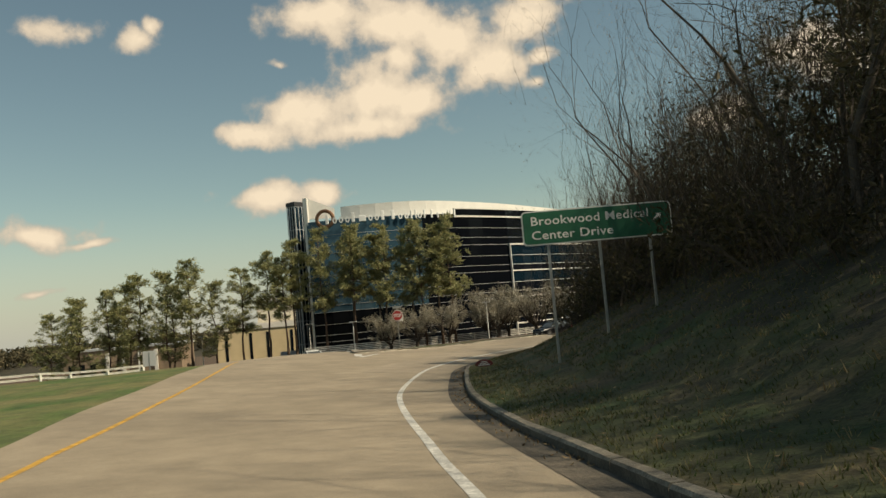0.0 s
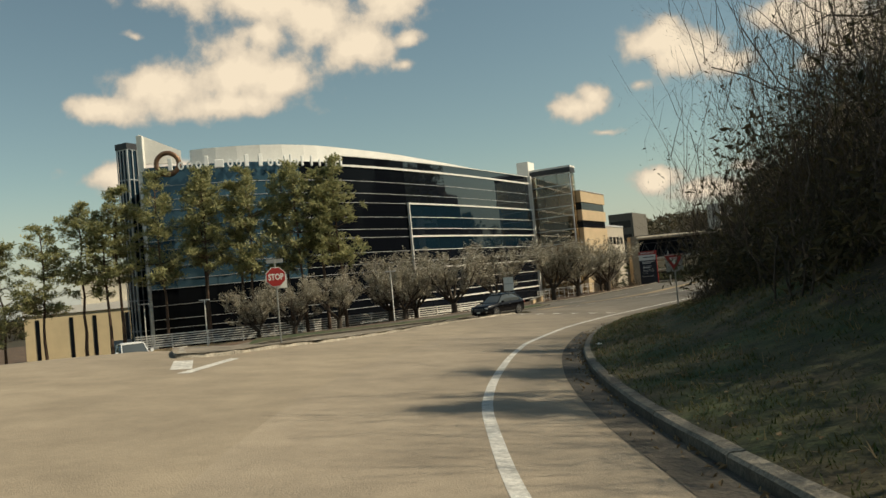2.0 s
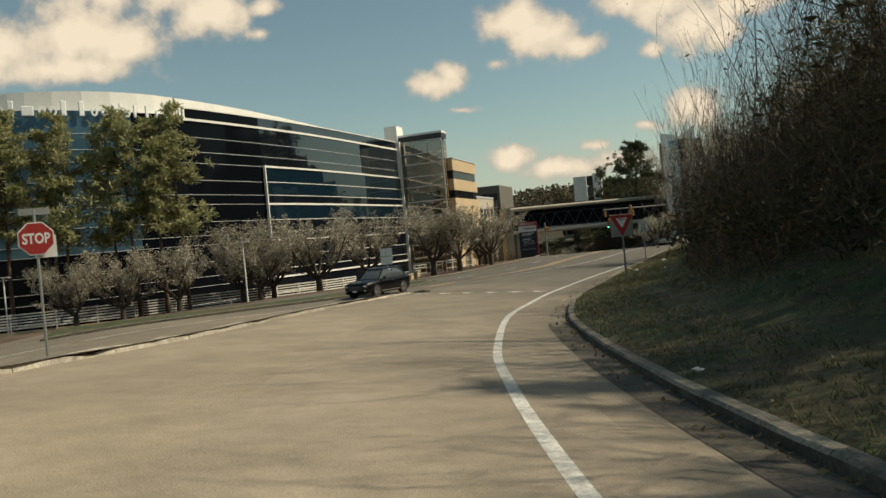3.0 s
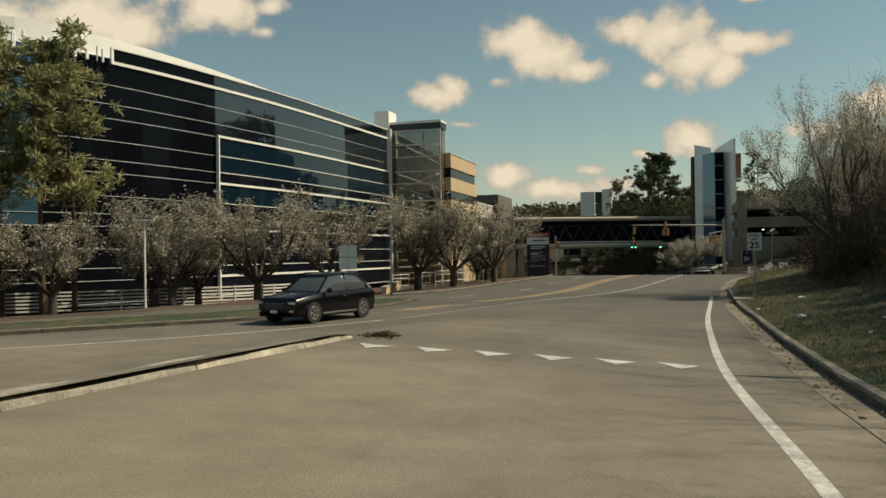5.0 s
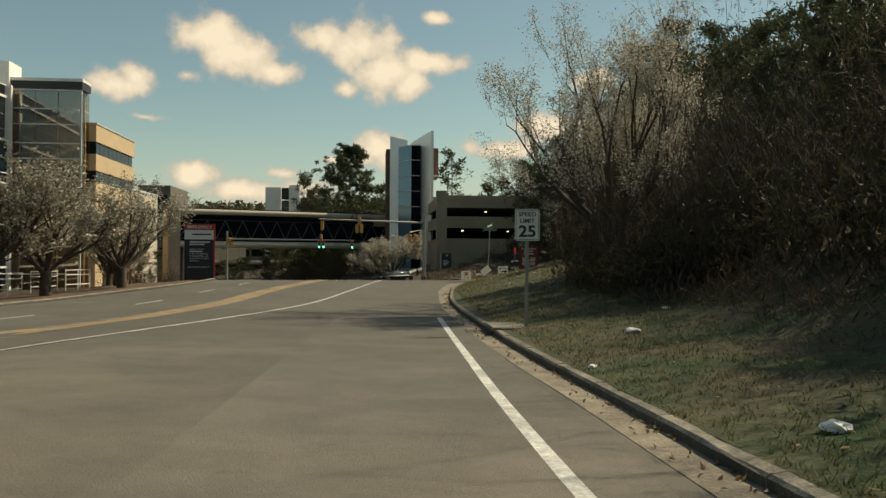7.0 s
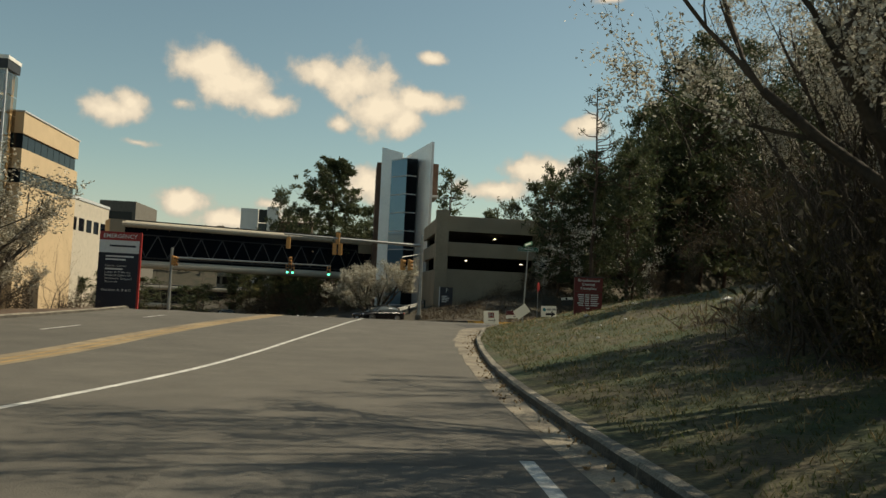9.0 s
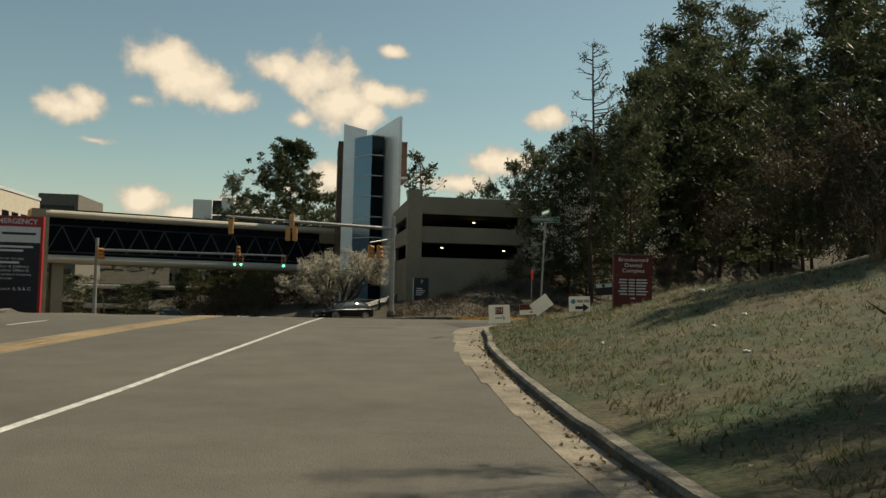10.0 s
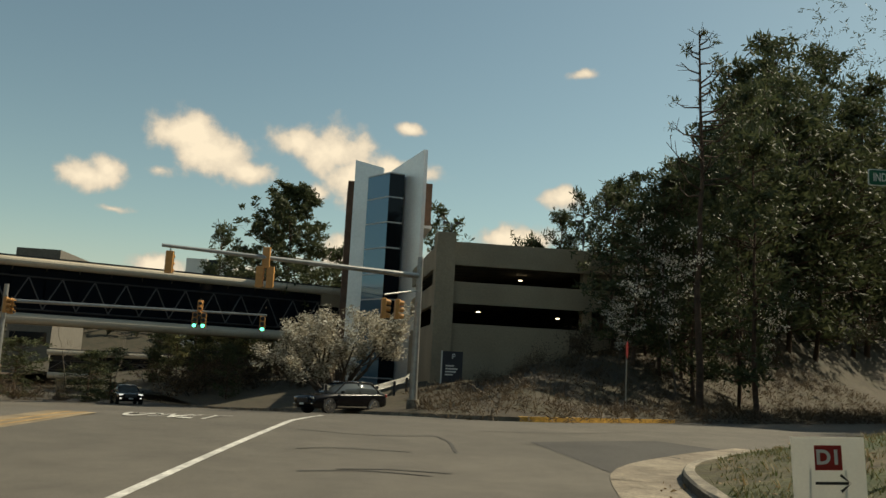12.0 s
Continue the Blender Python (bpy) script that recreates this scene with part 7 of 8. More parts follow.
d1 = yard_sign(-26.25, 121.77, -1.90, 0.62, 0.54, -12, -3, "white yard sign with a red square and a black arrow",
          [(rect(-0.115, 0.115, -0.01, 0.20), YARD_RED)] + thin_arrow(0.02, -0.12, 0.14))
text("lettering", "D1", 0.17, (0, -0.006, 0.095), YARD_WHITE, d1.children[0] if d1.children[0].name.startswith("panel") else d1, 0.001, "CENTER", bold=0.006)
yard_sign(-25.42, 121.75, -1.74, 0.44, 0.32, -12, -4, "small white yard sign with a dark red field and an arrow",
          [(rect(-0.215, 0.215, -0.02, 0.155), SIGN_MAROON), (arrow_outline(0.12, -0.09, 0.06), SIGN_BLACK)])
yard_sign(-25.02, 121.62, -1.60, 0.60, 0.40, -10, -38, "blank white yard sign tipped over on its stake", [])
yard_sign(-24.0, 121.16, -1.54, 0.62, 0.44, -10, -2, "white yard sign with a round teal mark, grey bar and arrow",
          [([(-0.18 + 0.07 * math.cos(radians(t)), 0.07 + 0.07 * math.sin(radians(t))) for t in range(0, 360, 30)], TEAL), (rect(-0.08, 0.10, 0.04, 0.12), STEEL), (rect(0.13, 0.28, 0.04, 0.12), STEEL), (arrow_outline(0.08, -0.11, 0.20), SIGN_BLACK)])
yard_sign(-23.26, 121.13, -1.10, 0.46, 0.33, -10, -5, "yard sign with a white top and a black lower half",
          [(rect(-0.23, 0.23, -0.165, 0.06), SIGN_BLACK), (rect(-0.06, 0.02, 0.07, 0.15), SIGN_BLACK)] + [(rect(-0.19 + 0.01 * k, 0.18 - 0.02 * k, -0.01 - 0.062 * k, 0.028 - 0.062 * k), SIGN_WHITE) for k in range(3)])
ov = upright("oval_yard_sign", -15.6, 23.25, 0, 30, "maroon oval yard sign with pale bars leaning in the grass", "yard sign")
oz = float(hill_z(-15.6, 23.25)[0]) + 0.30
plate("panel", [(0.31 * math.cos(radians(t)), oz + (0.17 if t < 180 else 0.07) * math.sin(radians(t))) for t in range(0, 360, 20)], 0, 0.006, SIGN_MAROON, ov)
for k in range(3):
    plate("mark", rect(-0.20 + 0.05 * (2 - k), 0.20 - 0.05 * (2 - k), oz + 0.075 - 0.052 * k, oz + 0.10 - 0.052 * k), -0.004, -0.001, SIGN_WHITE, ov)
tube("wire_stake", (-0.1, 0.008, oz - 0.45), (-0.1, 0.008, oz), 0.006, 0.006, DARK_STEEL, ov, 5)
tube("wire_stake", (0.1, 0.008, oz - 0.45), (0.1, 0.008, oz), 0.006, 0.006, DARK_STEEL, ov, 5)

# street name post on the corner
bz = float(hill_z(-24.62, 122.85)[0])
g = upright("street_name_sign", -24.62, 122.85, 0, -6, "green street name plates crossed on a leaning steel post", "road sign")
tube("post", (-0.10, 0, bz - 0.2), (0.03, 0, 1.18), 0.032, 0.03, STEEL, g, 10)
plate("name_plate", rect(-0.42, 0.46, 0.95, 1.13, 0.02), -0.04, -0.034, SIGN_WHITE, g)
plate("name_face", rect(-0.41, 0.45, 0.96, 1.12, 0.02), -0.043, -0.041, SIGN_GREEN, g)
text("lettering", "INDEPENDENCE", 0.13, (-0.37, -0.045, 1.038), SIGN_WHITE, g, 0.001, width=0.62, bold=0.002)
text("lettering", "CT", 0.085, (0.29, -0.045, 1.02), SIGN_WHITE, g, 0.001, width=0.11, bold=0.001)
cross = empty_part("cross_plate", g, pose(0.03, 0, 1.27, 0, -12, 62))
plate_on(cross, rect(-0.45, 0.45, -0.08, 0.08), 0.0, 0.006, SIGN_GREEN)
plate("mark", rect(-0.35, 0.30, -0.03, 0.04), -0.003, -0.0005, SIGN_WHITE, cross)

# small stop sign across the side street
qx, qy = -18.4, 147.6
qz = float(north_z(qx, qy)[0])
g = upright("stop_sign", qx, qy, qz, 62, "small red stop sign half turned away on a pole", "road sign")
tube("post", (0, 0.03, -0.2), (0, 0.03, 2.75), 0.03, 0.03, STEEL, g, 8)
plate("panel", [(0.38 * math.cos(radians(22.5 + 45 * k)), 2.4 + 0.38 * math.sin(radians(22.5 + 45 * k))) for k in range(8)], 0, 0.006, SIGN_RED, g)

# navy parking sign
kz = float(north_z(-23.8, 159.9)[0])
g = upright("parking_sign", -23.8, 159.9, 0, -8, "tall dark navy parking sign with a white edge", "sign")
box("panel", -0.56, 0.56, 0, 0.18, kz - 0.4, -0.36, SIGN_NAVY, g)
box("white_edge", -0.64, -0.565, -0.02, 0.2, kz - 0.4, -0.34, SIGN_WHITE, g)
text("lettering", "P", 0.42, (0.05, -0.004, -0.66), SIGN_WHITE, g, 0.002, "CENTER")
for k in range(4):
    plate("mark", rect(-0.38, (0.1, 0.3, 0.22, 0.05)[k], -1.2 - 0.16 * k, -1.12 - 0.16 * k), -0.004, -0.001, SIGN_WHITE, g)

# tall hospital direction sign beyond the main road
g = upright("direction_sign", -46.7, 141.9, 0, 8, "tall navy hospital direction sign with a red header and edge", "sign")
ez = float(west_z(-46.7, 141.9)[0]) - 0.3
box("panel", -1.22, 1.16, 0, 0.4, ez, 1.2, SIGN_NAVY, g)
box("header", -1.22, 1.16, -0.01, 0.41, 1.42, 1.95, SIGN_RED, g)
box("white_band", -1.22, 1.16, -0.005, 0.405, 0.62, 1.415, SIGN_WHITE, g)
box("red_edge", 1.165, 1.28, -0.03, 0.43, ez, 1.97, SIGN_RED, g)
text("lettering", "EMERGENCY", 0.36, (0, -0.014, 1.67), SIGN_WHITE, g, 0.002, "CENTER", width=2.0, bold=0.004)
text("lettering", "Entrance A, B & C", 0.22, (-0.95, -0.004, -1.72), SIGN_WHITE, g, 0.002, width=1.75)
for k, words in ((3, "Cancer Center"), (5, "Labor & Delivery"), (6, "Medical Office D"), (7, "Women's Surgical"), (8, "Services")):
    text("lettering", words, 0.17, (-0.80, -0.004, 0.40 - 0.20 * k), SIGN_WHITE, g, 0.002, width=(1.25, 0, 1.5, 1.5, 1.6, 0.75)[k - 3])
for k, wide in ((0, 0.85), (1, 0.4), (4, 0.25)):
    z = 0.40 - 0.20 * k
    plate("mark", rect(-0.80, wide, z - 0.05, z + 0.05), -0.004, -0.001, SIGN_WHITE, g)
plate("mark", rect(-0.6, 0.95, 1.0, 1.12), -0.009, -0.006, SIGN_NAVY, g)

# back of a sign board at the grass strip
g = upright("sign_board", -48.06, 91.73, 0, 10, "two grey sign plates seen from behind on one post", "road sign")
rz = road_at(-48.06, 91.73)
tube("post", (0, 0.03, rz - 0.2), (0, 0.03, 0.25), 0.035, 0.035, STEEL, g, 8)
plate("left_plate", rect(-0.46, -0.01, -1.02, 0.22), -0.01, -0.004, SIGN_WHITE, g)
plate("right_plate", rect(0.01, 0.46, -1.02, 0.22), -0.01, -0.004, SIGN_WHITE, g)
plate("cross_bar", rect(-0.46, 0.46, -0.42, -0.36), -0.02, -0.011, STEEL, g)


# ---- traffic signals ----
def head(parent, m, lit=None, sections=3, backs=True):
    """A yellow three-lens signal head with visors; faces -y."""
    body = empty_part("signal_head", parent, m)
    body.scale = (0.82, 0.82, 0.78)
    bm = box_bm(-0.17, 0.17, -0.10, 0.10, -0.52, 0.52, 0.02)
    bm.to_mesh(body.data)
    bm.free()
    body.data.materials.append(SIGNAL_YELLOW)
    for k in range(3):
        z = 0.34 - 0.34 * k
        tube("visor", (0, -0.10, z), (0, -0.34, z - 0.03), 0.145, 0.13, SIGNAL_YELLOW if lit is None else SIGN_BLACK, body, 12)
        if lit == k:
            tube("lens", (0, -0.345, z - 0.03), (0, -0.352, z - 0.03), 0.12, 0.12, GREEN_GLOW, body, 14)
        else:
            tube("lens", (0, -0.30, z - 0.03), (0, -0.346, z - 0.03), 0.11, 0.11, SIGN_BLACK, body, 12)
    tube("hanger", (0, 0, 0.52), (0, 0, 0.66), 0.03, 0.03, DARK_STEEL, body, 6)
    return body


mx, my = -27.03, 149.0
mz = float(north_z(mx, my)[0])
mast = upright("signal_mast", mx, my, 0, 0, "grey steel traffic signal mast with a long arm and yellow heads", "traffic signal")
tube("pole", (0, 0, mz - 0.3), (0, 0, 3.3), 0.17, 0.12, STEEL, mast, 14)
tube("base", (0, 0, mz - 0.3), (0, 0, mz + 0.35), 0.28, 0.26, CONCRETE, mast, 14)
end = Vector((-9.8, -3.6, 2.62))
tube("arm", (0, 0, 2.50), end, 0.12, 0.06, STEEL, mast, 12)
tube("bracket", (0, 0, 1.9), (-1.5, -1.0, 1.55), 0.04, 0.04, STEEL, mast, 8)
ang = 172
for f, dx, dz in ((0.97, 0, -0.58), (0.63, -0.20, -0.75), (0.63, 0.20, -0.75), (0.63, 0, 0.0)):
    p = end * f + Vector((0, 0, 2.50)) * (1 - f)
    head(mast, pose(p.x + dx, p.y, p.z + dz, 0, 0, ang))
for dx in (-1.5, -0.95):
    head(mast, pose(dx, -1.0 + 0.2 * (dx + 1.5), 1.0, 0, 0, 100))
lx, ly = -47.5, 160.4
lz = float(west_z(lx, ly)[0])
mast2 = upright("signal_mast", lx, ly, 0, 0, "grey steel signal mast with green lights over the lanes", "traffic signal")
tube("pole", (0, 0, lz - 0.3), (0, 0, 1.9), 0.16, 0.11, STEEL, mast2, 14)
tube("base", (0, 0, lz - 0.3), (0, 0, lz + 0.3), 0.26, 0.25, CONCRETE, mast2, 12)
e2 = Vector((13.6, -2.0, 0.95))
tube("arm", (0, 0, 1.05), e2, 0.10, 0.05, STEEL, mast2, 10)
for f, lit, dx in ((0.985, 2, 0.0), (0.745, 2, 0.22), (0.745, 2, -0.22), (0.745, None, 0.0)):
    p = e2 * f + Vector((0, 0, 1.05)) * (1 - f)
    head(mast2, pose(p.x + dx, p.y, p.z - (0.45 if dx or f > 0.9 else -0.18), 0, 0, 6), lit)
head(mast2, pose(0.35, -0.1, 0.75, 0, 0, 60))
head(mast2, pose(0.15, -0.3, 0.80, 0, 0, 95))


# ---- rails, lamps and fences ----
def guard_rail(name, pts, zf, label, material=STEEL, high=0.72, rails=(0.55, 0.70)):
    g = empty(name, Matrix.Identity(4), label, "guard rail")
    P = spline(pts, 1.9)
    z = [float(zf(x, y)[0]) for x, y in P]
    for k, (x, y) in enumerate(P):
        box("post", x - 0.06, x + 0.06, y - 0.06, y + 0.06, z[k] - 0.3, z[k] + high, DARK_STEEL if material is STEEL else material, g)
    for r in rails:
        for k in range(len(P) - 1):
            a, b = Vector((*P[k], z[k] + r)), Vector((*P[k + 1], z[k + 1] + r))
            d = (b - a).normalized()
            side = Vector((-d.y, d.x, 0)) * 0.10
            v = []
            for q in (a, b):
                for oy, oz in ((0.0, -0.07), (0.5, -0.035), (0.0, 0.0), (0.5, 0.035), (0.0, 0.07)):
                    v.append(q + side * (1 + oy) + Vector((0, 0, oz)))
            v += [p - side * 0.2 for p in v]
            f = [(i, i + 1, i + 6, i + 5) for i in range(4)] + [(10 + i, 15 + i, 16 + i, 11 + i) for i in range(4)]
            obj("rail", v, f, material, g)
    return g


guard_rail("guard_rail", [(-30.6, 150.6), (-28.2, 154.4), (-26.4, 158.6), (-25.4, 163)], north_z, "weathered steel guard rail behind the signal mast")
guard_rail("white_guard_rail", [(-54.5, 38.6), (-63, 36.6), (-72, 34.6), (-95, 28)], west_z, "white painted guard rail beyond the lawn", SIGN_WHITE, 0.8, (0.45, 0.72))


def slat_fence():
    g = empty("slat_fence", Matrix.Identity(4), "white railing of horizontal slats on a low tan wall", "fence")
    P = spline([(-60.6, 114.5), (-62, 110), (-66, 104), (-72, 97.5), (-79, 91.0), (-88, 84.5)], 3.0)
    for k in range(len(P) - 1):
        (x0, y0), (x1, y1) = P[k], P[k + 1]
        zb = min(float(west_z(x0, y0)[0]), float(west_z(x1, y1)[0])) - 0.3
        d = np.array((x1 - x0, y1 - y0))
        L = np.linalg.norm(d)
        m = pose(x0, y0, 0, 0, 0, math.degrees(math.atan2(d[1], d[0])))
        for nm, z0, z1, mt, t in [("wall", zb, -3.95, TAN_WALL, 0.12)] + [("slat", -3.75 + 0.24 * q, -3.64 + 0.24 * q, WHITE_METAL, 0.02) for q in range(6)]:
            ob = box(nm, 0.02, L - 0.02, -t, t, z0, z1, mt, g)
            ob.matrix_basis = m
        ob = box("post", -0.04, 0.04, -0.05, 0.05, zb, -2.4, WHITE_METAL, g)
        ob.matrix_basis = m


slat_fence()
g = upright("low_tan_wall", -52.5, 110.5, float(west_z(-52.5, 110.5)[0]), 105, "low tan retaining wall stepping up beside the drive", "wall")
box("wall", -6, 6, -0.15, 0.15, -0.4, 0.55, TAN_WALL, g)
box("coping", -6.05, 6.05, -0.2, 0.2, 0.55, 0.63, CONCRETE_PALE, g)
for k in range(4):
    f_ = upright("drive_gate", -54.2 + 1.2 * k, 117.5 + 2.2 * k, float(west_z(-54.2 + 1.2 * k, 117.5 + 2.2 * k)[0]), 70, "white tubular railing panel by the hospital drive", "railing", "railing panels by the drive")
    for z in (0.35, 0.95, 1.25):
        tube("rail", (-1.1, 0, z), (1.1, 0, z), 0.03, 0.03, WHITE_METAL, f_, 6)
    for x in (-1.1, 0, 1.1):
        tube("post", (x, 0, -0.2), (x, 0, 1.3), 0.035, 0.035, WHITE_METAL, f_, 6)
for x, y, hgt in ((-61.3, 93.2, 5.0), (-92.5, 90.2, 6.0), (-80.5, 87.2, 5.0), (-103, 78, 6.0)):
    g = upright("drive_lamp", x, y, float(west_z(x, y)[0]), 20, "slim white lamp post with a flat head by the drive", "lamp post", "drive lamps")
    tube("pole", (0, 0, -0.2), (0, 0, hgt), 0.07, 0.05, WHITE_METAL, g, 8)
    box("lamp_head", -0.55, 0.55, -0.12, 0.12, hgt, hgt + 0.1, GREY_PANEL, g, bevel=0.02)
g = upright("drive_board", -101, 67.5, float(west_z(-101, 67.5)[0]), 35, "blank pale board on a post among the pines", "sign")
tube("post", (0, 0.05, -0.2), (0, 0.05, 4.8), 0.09, 0.09, STEEL, g, 8)
plate("panel", rect(-0.9, 0.9, 2.9, 5.0), 0, 0.03, SIGN_WHITE, g)

# white rails beyond the lawn
guard_rail("lawn_railing", [(-62, 10), (-53.5, 24.0), (-51.0, 28.3), (-48.6, 32.0)], west_z, "white painted two-rail barrier at the end of the lawn", WHITE_METAL, 0.62, (0.42, 0.70))

# ---- cars ----
def loft(sections, name, material, parent, label=""):
    """A car shell: each section is (y, half width at sill, at belt, at roof, sill z, belt z, roof z), from nose to tail."""
    v, f = [], []
    for y, a, b, c, z0, z1, z2 in sections:
        ring = [(-a, z0), (-b, (z0 + z1) / 2), (-b * 0.985, z1), (-c, z2 - 0.05), (-c * 0.8, z2), (c * 0.8, z2), (c, z2 - 0.05), (b * 0.985, z1), (b, (z0 + z1) / 2), (a, z0)]
        v += [(x, y, z) for x, z in ring]
    n_ = 10
    for k in range(len(sections) - 1):
        for i in range(n_):
            j = (i + 1) % n_
            f.append((k * n_ + i, k * n_ + j, (k + 1) * n_ + j, (k + 1) * n_ + i))
    f += [tuple(range(n_))[::-1], tuple(range((len(sections) - 1) * n_, len(sections) * n_))]
    ob = obj(name, v, f, material, parent, label, smooth=False)
    bm = bmesh.new()
    bm.from_mesh(ob.data)
    bmesh.ops.recalc_face_normals(bm, faces=bm.faces[:])
    bm.to_mesh(ob.data)
    bm.free()
    ob.data.shade_smooth()
    m = ob.modifiers.new("soft", "BEVEL")
    m.width, m.segments, m.limit_method = 0.03, 2, "ANGLE"
    m.angle_limit = radians(25)
    return ob


def wheel(parent, x, y, r=0.37):
    side = 1 if x > 0 else -1
    w = tube("wheel", (x - side * 0.22, y, r), (x + side * 0.02, y, r), r, r, RUBBER, parent, 24, "black tyre with a bright alloy rim")
    tube("rim", (x + side * 0.015, y, r), (x + side * 0.03, y, r), r * 0.66, r * 0.62, CHROME, w, 20)
    tube("hub", (x + side * 0.03, y, r), (x + side * 0.045, y, r), r * 0.16, r * 0.14, DARK_STEEL, w, 10)
    # dark discs on the rim stand in for the shaded gaps between spokes
    for k in range(5):
        t = 2 * math.pi * k / 5
        tube("spoke_gap", (x + side * 0.031, y + r * 0.40 * math.cos(t), r + r * 0.40 * math.sin(t)), (x + side * 0.034, y + r * 0.40 * math.cos(t), r + r * 0.40 * math.sin(t)), r * 0.15, r * 0.15, RUBBER, w, 8)


def car(name, m, paint_m, label, category="car", tall=1.0, lit=False):
    """A car whose nose points along its own -y."""
    g = empty(name, m, label, category)
    t = tall
    loft([(-2.36, 0.62, 0.66, 0.60, 0.42, 0.62, 0.72), (-2.22, 0.82, 0.88, 0.80, 0.26, 0.66, 0.90 * t), (-1.5, 0.90, 0.95, 0.84, 0.22, 0.80, 1.02 * t), (-1.0, 0.91, 0.95, 0.85, 0.22, 0.86, 1.08 * t),
          (0.4, 0.91, 0.95, 0.86, 0.22, 0.90, 1.10 * t), (1.6, 0.91, 0.95, 0.86, 0.22, 0.94, 1.12 * t), (2.15, 0.86, 0.92, 0.80, 0.28, 0.95, 1.12 * t), (2.36, 0.74, 0.78, 0.70, 0.42, 0.80, 1.0 * t)], "body", paint_m, g)
    loft([(-1.0, 0.80, 0.82, 0.70, 1.0 * t, 1.04 * t, 1.10 * t), (-0.25, 0.82, 0.80, 0.62, 1.02 * t, 1.30 * t, 1.60 * t), (0.6, 0.82, 0.80, 0.62, 1.04 * t, 1.34 * t, 1.68 * t), (1.5, 0.81, 0.79, 0.60, 1.06 * t, 1.32 * t, 1.62 * t), (2.25, 0.76, 0.74, 0.62, 1.04 * t, 1.08 * t, 1.14 * t)], "cabin_glass", CAR_GLASS, g)
    loft([(-0.30, 0.60, 0.62, 0.56, 1.58 * t, 1.60 * t, 1.645 * t), (0.6, 0.64, 0.66, 0.60, 1.64 * t, 1.67 * t, 1.72 * t), (1.75, 0.60, 0.62, 0.56, 1.57 * t, 1.59 * t, 1.64 * t)], "roof", paint_m, g)
    for sx_ in (-1, 1):
        for y in (-1.42, 1.38):
            wheel(g, sx_ * 0.94, y)
        tube("pillar", (sx_ * 0.80, 0.55, 1.06 * t), (sx_ * 0.645, 0.55, 1.66 * t), 0.04, 0.03, paint_m, g, 6)
        tube("pillar", (sx_ * 0.81, -1.02, 1.05 * t), (sx_ * 0.615, -0.26, 1.60 * t), 0.035, 0.03, paint_m, g, 6)
        tube("pillar", (sx_ * 0.79, 1.85, 1.10 * t), (sx_ * 0.61, 1.45, 1.60 * t), 0.06, 0.05, paint_m, g, 6)
        tube("roof_rail", (sx_ * 0.62, -0.1, 1.70 * t), (sx_ * 0.60, 1.5, 1.69 * t), 0.018, 0.018, CHROME, g, 6)
        box("mirror", sx_ * 1.03 - 0.09, sx_ * 1.03 + 0.09, -0.78, -0.64, 1.02 * t, 1.17 * t, paint_m, g, bevel=0.03)
        box("headlight", sx_ * 0.66 - 0.17, sx_ * 0.66 + 0.17, -2.335, -2.24, 0.66, 0.78, HEADLIGHT if lit else CHROME, g, bevel=0.03)
        box("fog_lamp", sx_ * 0.70 - 0.08, sx_ * 0.70 + 0.08, -2.37, -2.25, 0.42, 0.50, HEADLIGHT if lit else CHROME, g, bevel=0.02)
        box("tail_light", sx_ * 0.70 - 0.14, sx_ * 0.70 + 0.14, 2.24, 2.36, 0.86, 1.0, SIGN_RED, g, bevel=0.02)
        box("sill_trim", sx_ * 0.93 - 0.02, sx_ * 0.93 + 0.02, -0.95, 0.95, 0.30, 0.36, CHROME, g)
        box("door_handle", sx_ * 0.955 - 0.015, sx_ * 0.955 + 0.015, 0.15, 0.33, 0.86, 0.90, CHROME, g)
        # dark blocks stand in for the shade in the wheel arches
        box("arch_shadow", sx_ * 0.85 - 0.12, sx_ * 0.85 + 0.085, -1.85, -0.99, 0.2, 0.72, RUBBER, g, bevel=0.1)
        box("arch_shadow", sx_ * 0.85 - 0.12, sx_ * 0.85 + 0.085, 0.95, 1.81, 0.2, 0.72, RUBBER, g, bevel=0.1)
    box("grille", -0.42, 0.42, -2.40, -2.30, 0.50, 0.74, DARK_STEEL, g, bevel=0.03)
    box("plate_bar", -0.15, 0.15, -2.42, -2.395, 0.40, 0.49, SIGN_WHITE, g)
    return g


def on_road(x, y, fx, fy):
    """Pose on the paving with the nose along (fx, fy)."""
    L = math.hypot(fx, fy)
    fx, fy = fx / L, fy / L
    n_ = Vector((road_at(x - 1, y) - road_at(x + 1, y), road_at(x, y - 1) - road_at(x, y + 1), 2.0)).normalized()
    back = Vector((-fx, -fy, 0))
    back = (back - n_ * back.dot(n_)).normalized()
    right = back.cross(n_)
    m = Matrix((right, back, n_)).transposed().to_4x4()
    m.translation = (x, y, road_at(x, y) + 0.005)
    return m


car("suv", on_road(-44.25, 80.0, -0.25, -0.97), CAR_BLACK, "black sport utility car on the main road", "car", 1.0)
low_car = car("suv", on_road(-29.9, 151.3, -0.80, -0.60), CAR_BLACK, "dark sport utility car crossing below the crest", "car", 0.94)
low_car.scale = (0.86, 0.86, 0.86)
car("sedan", on_road(-45.6, 181, 0.35, -0.94), CAR_BLACK, "dark oncoming sedan with lit headlights", "car", 0.86, True)


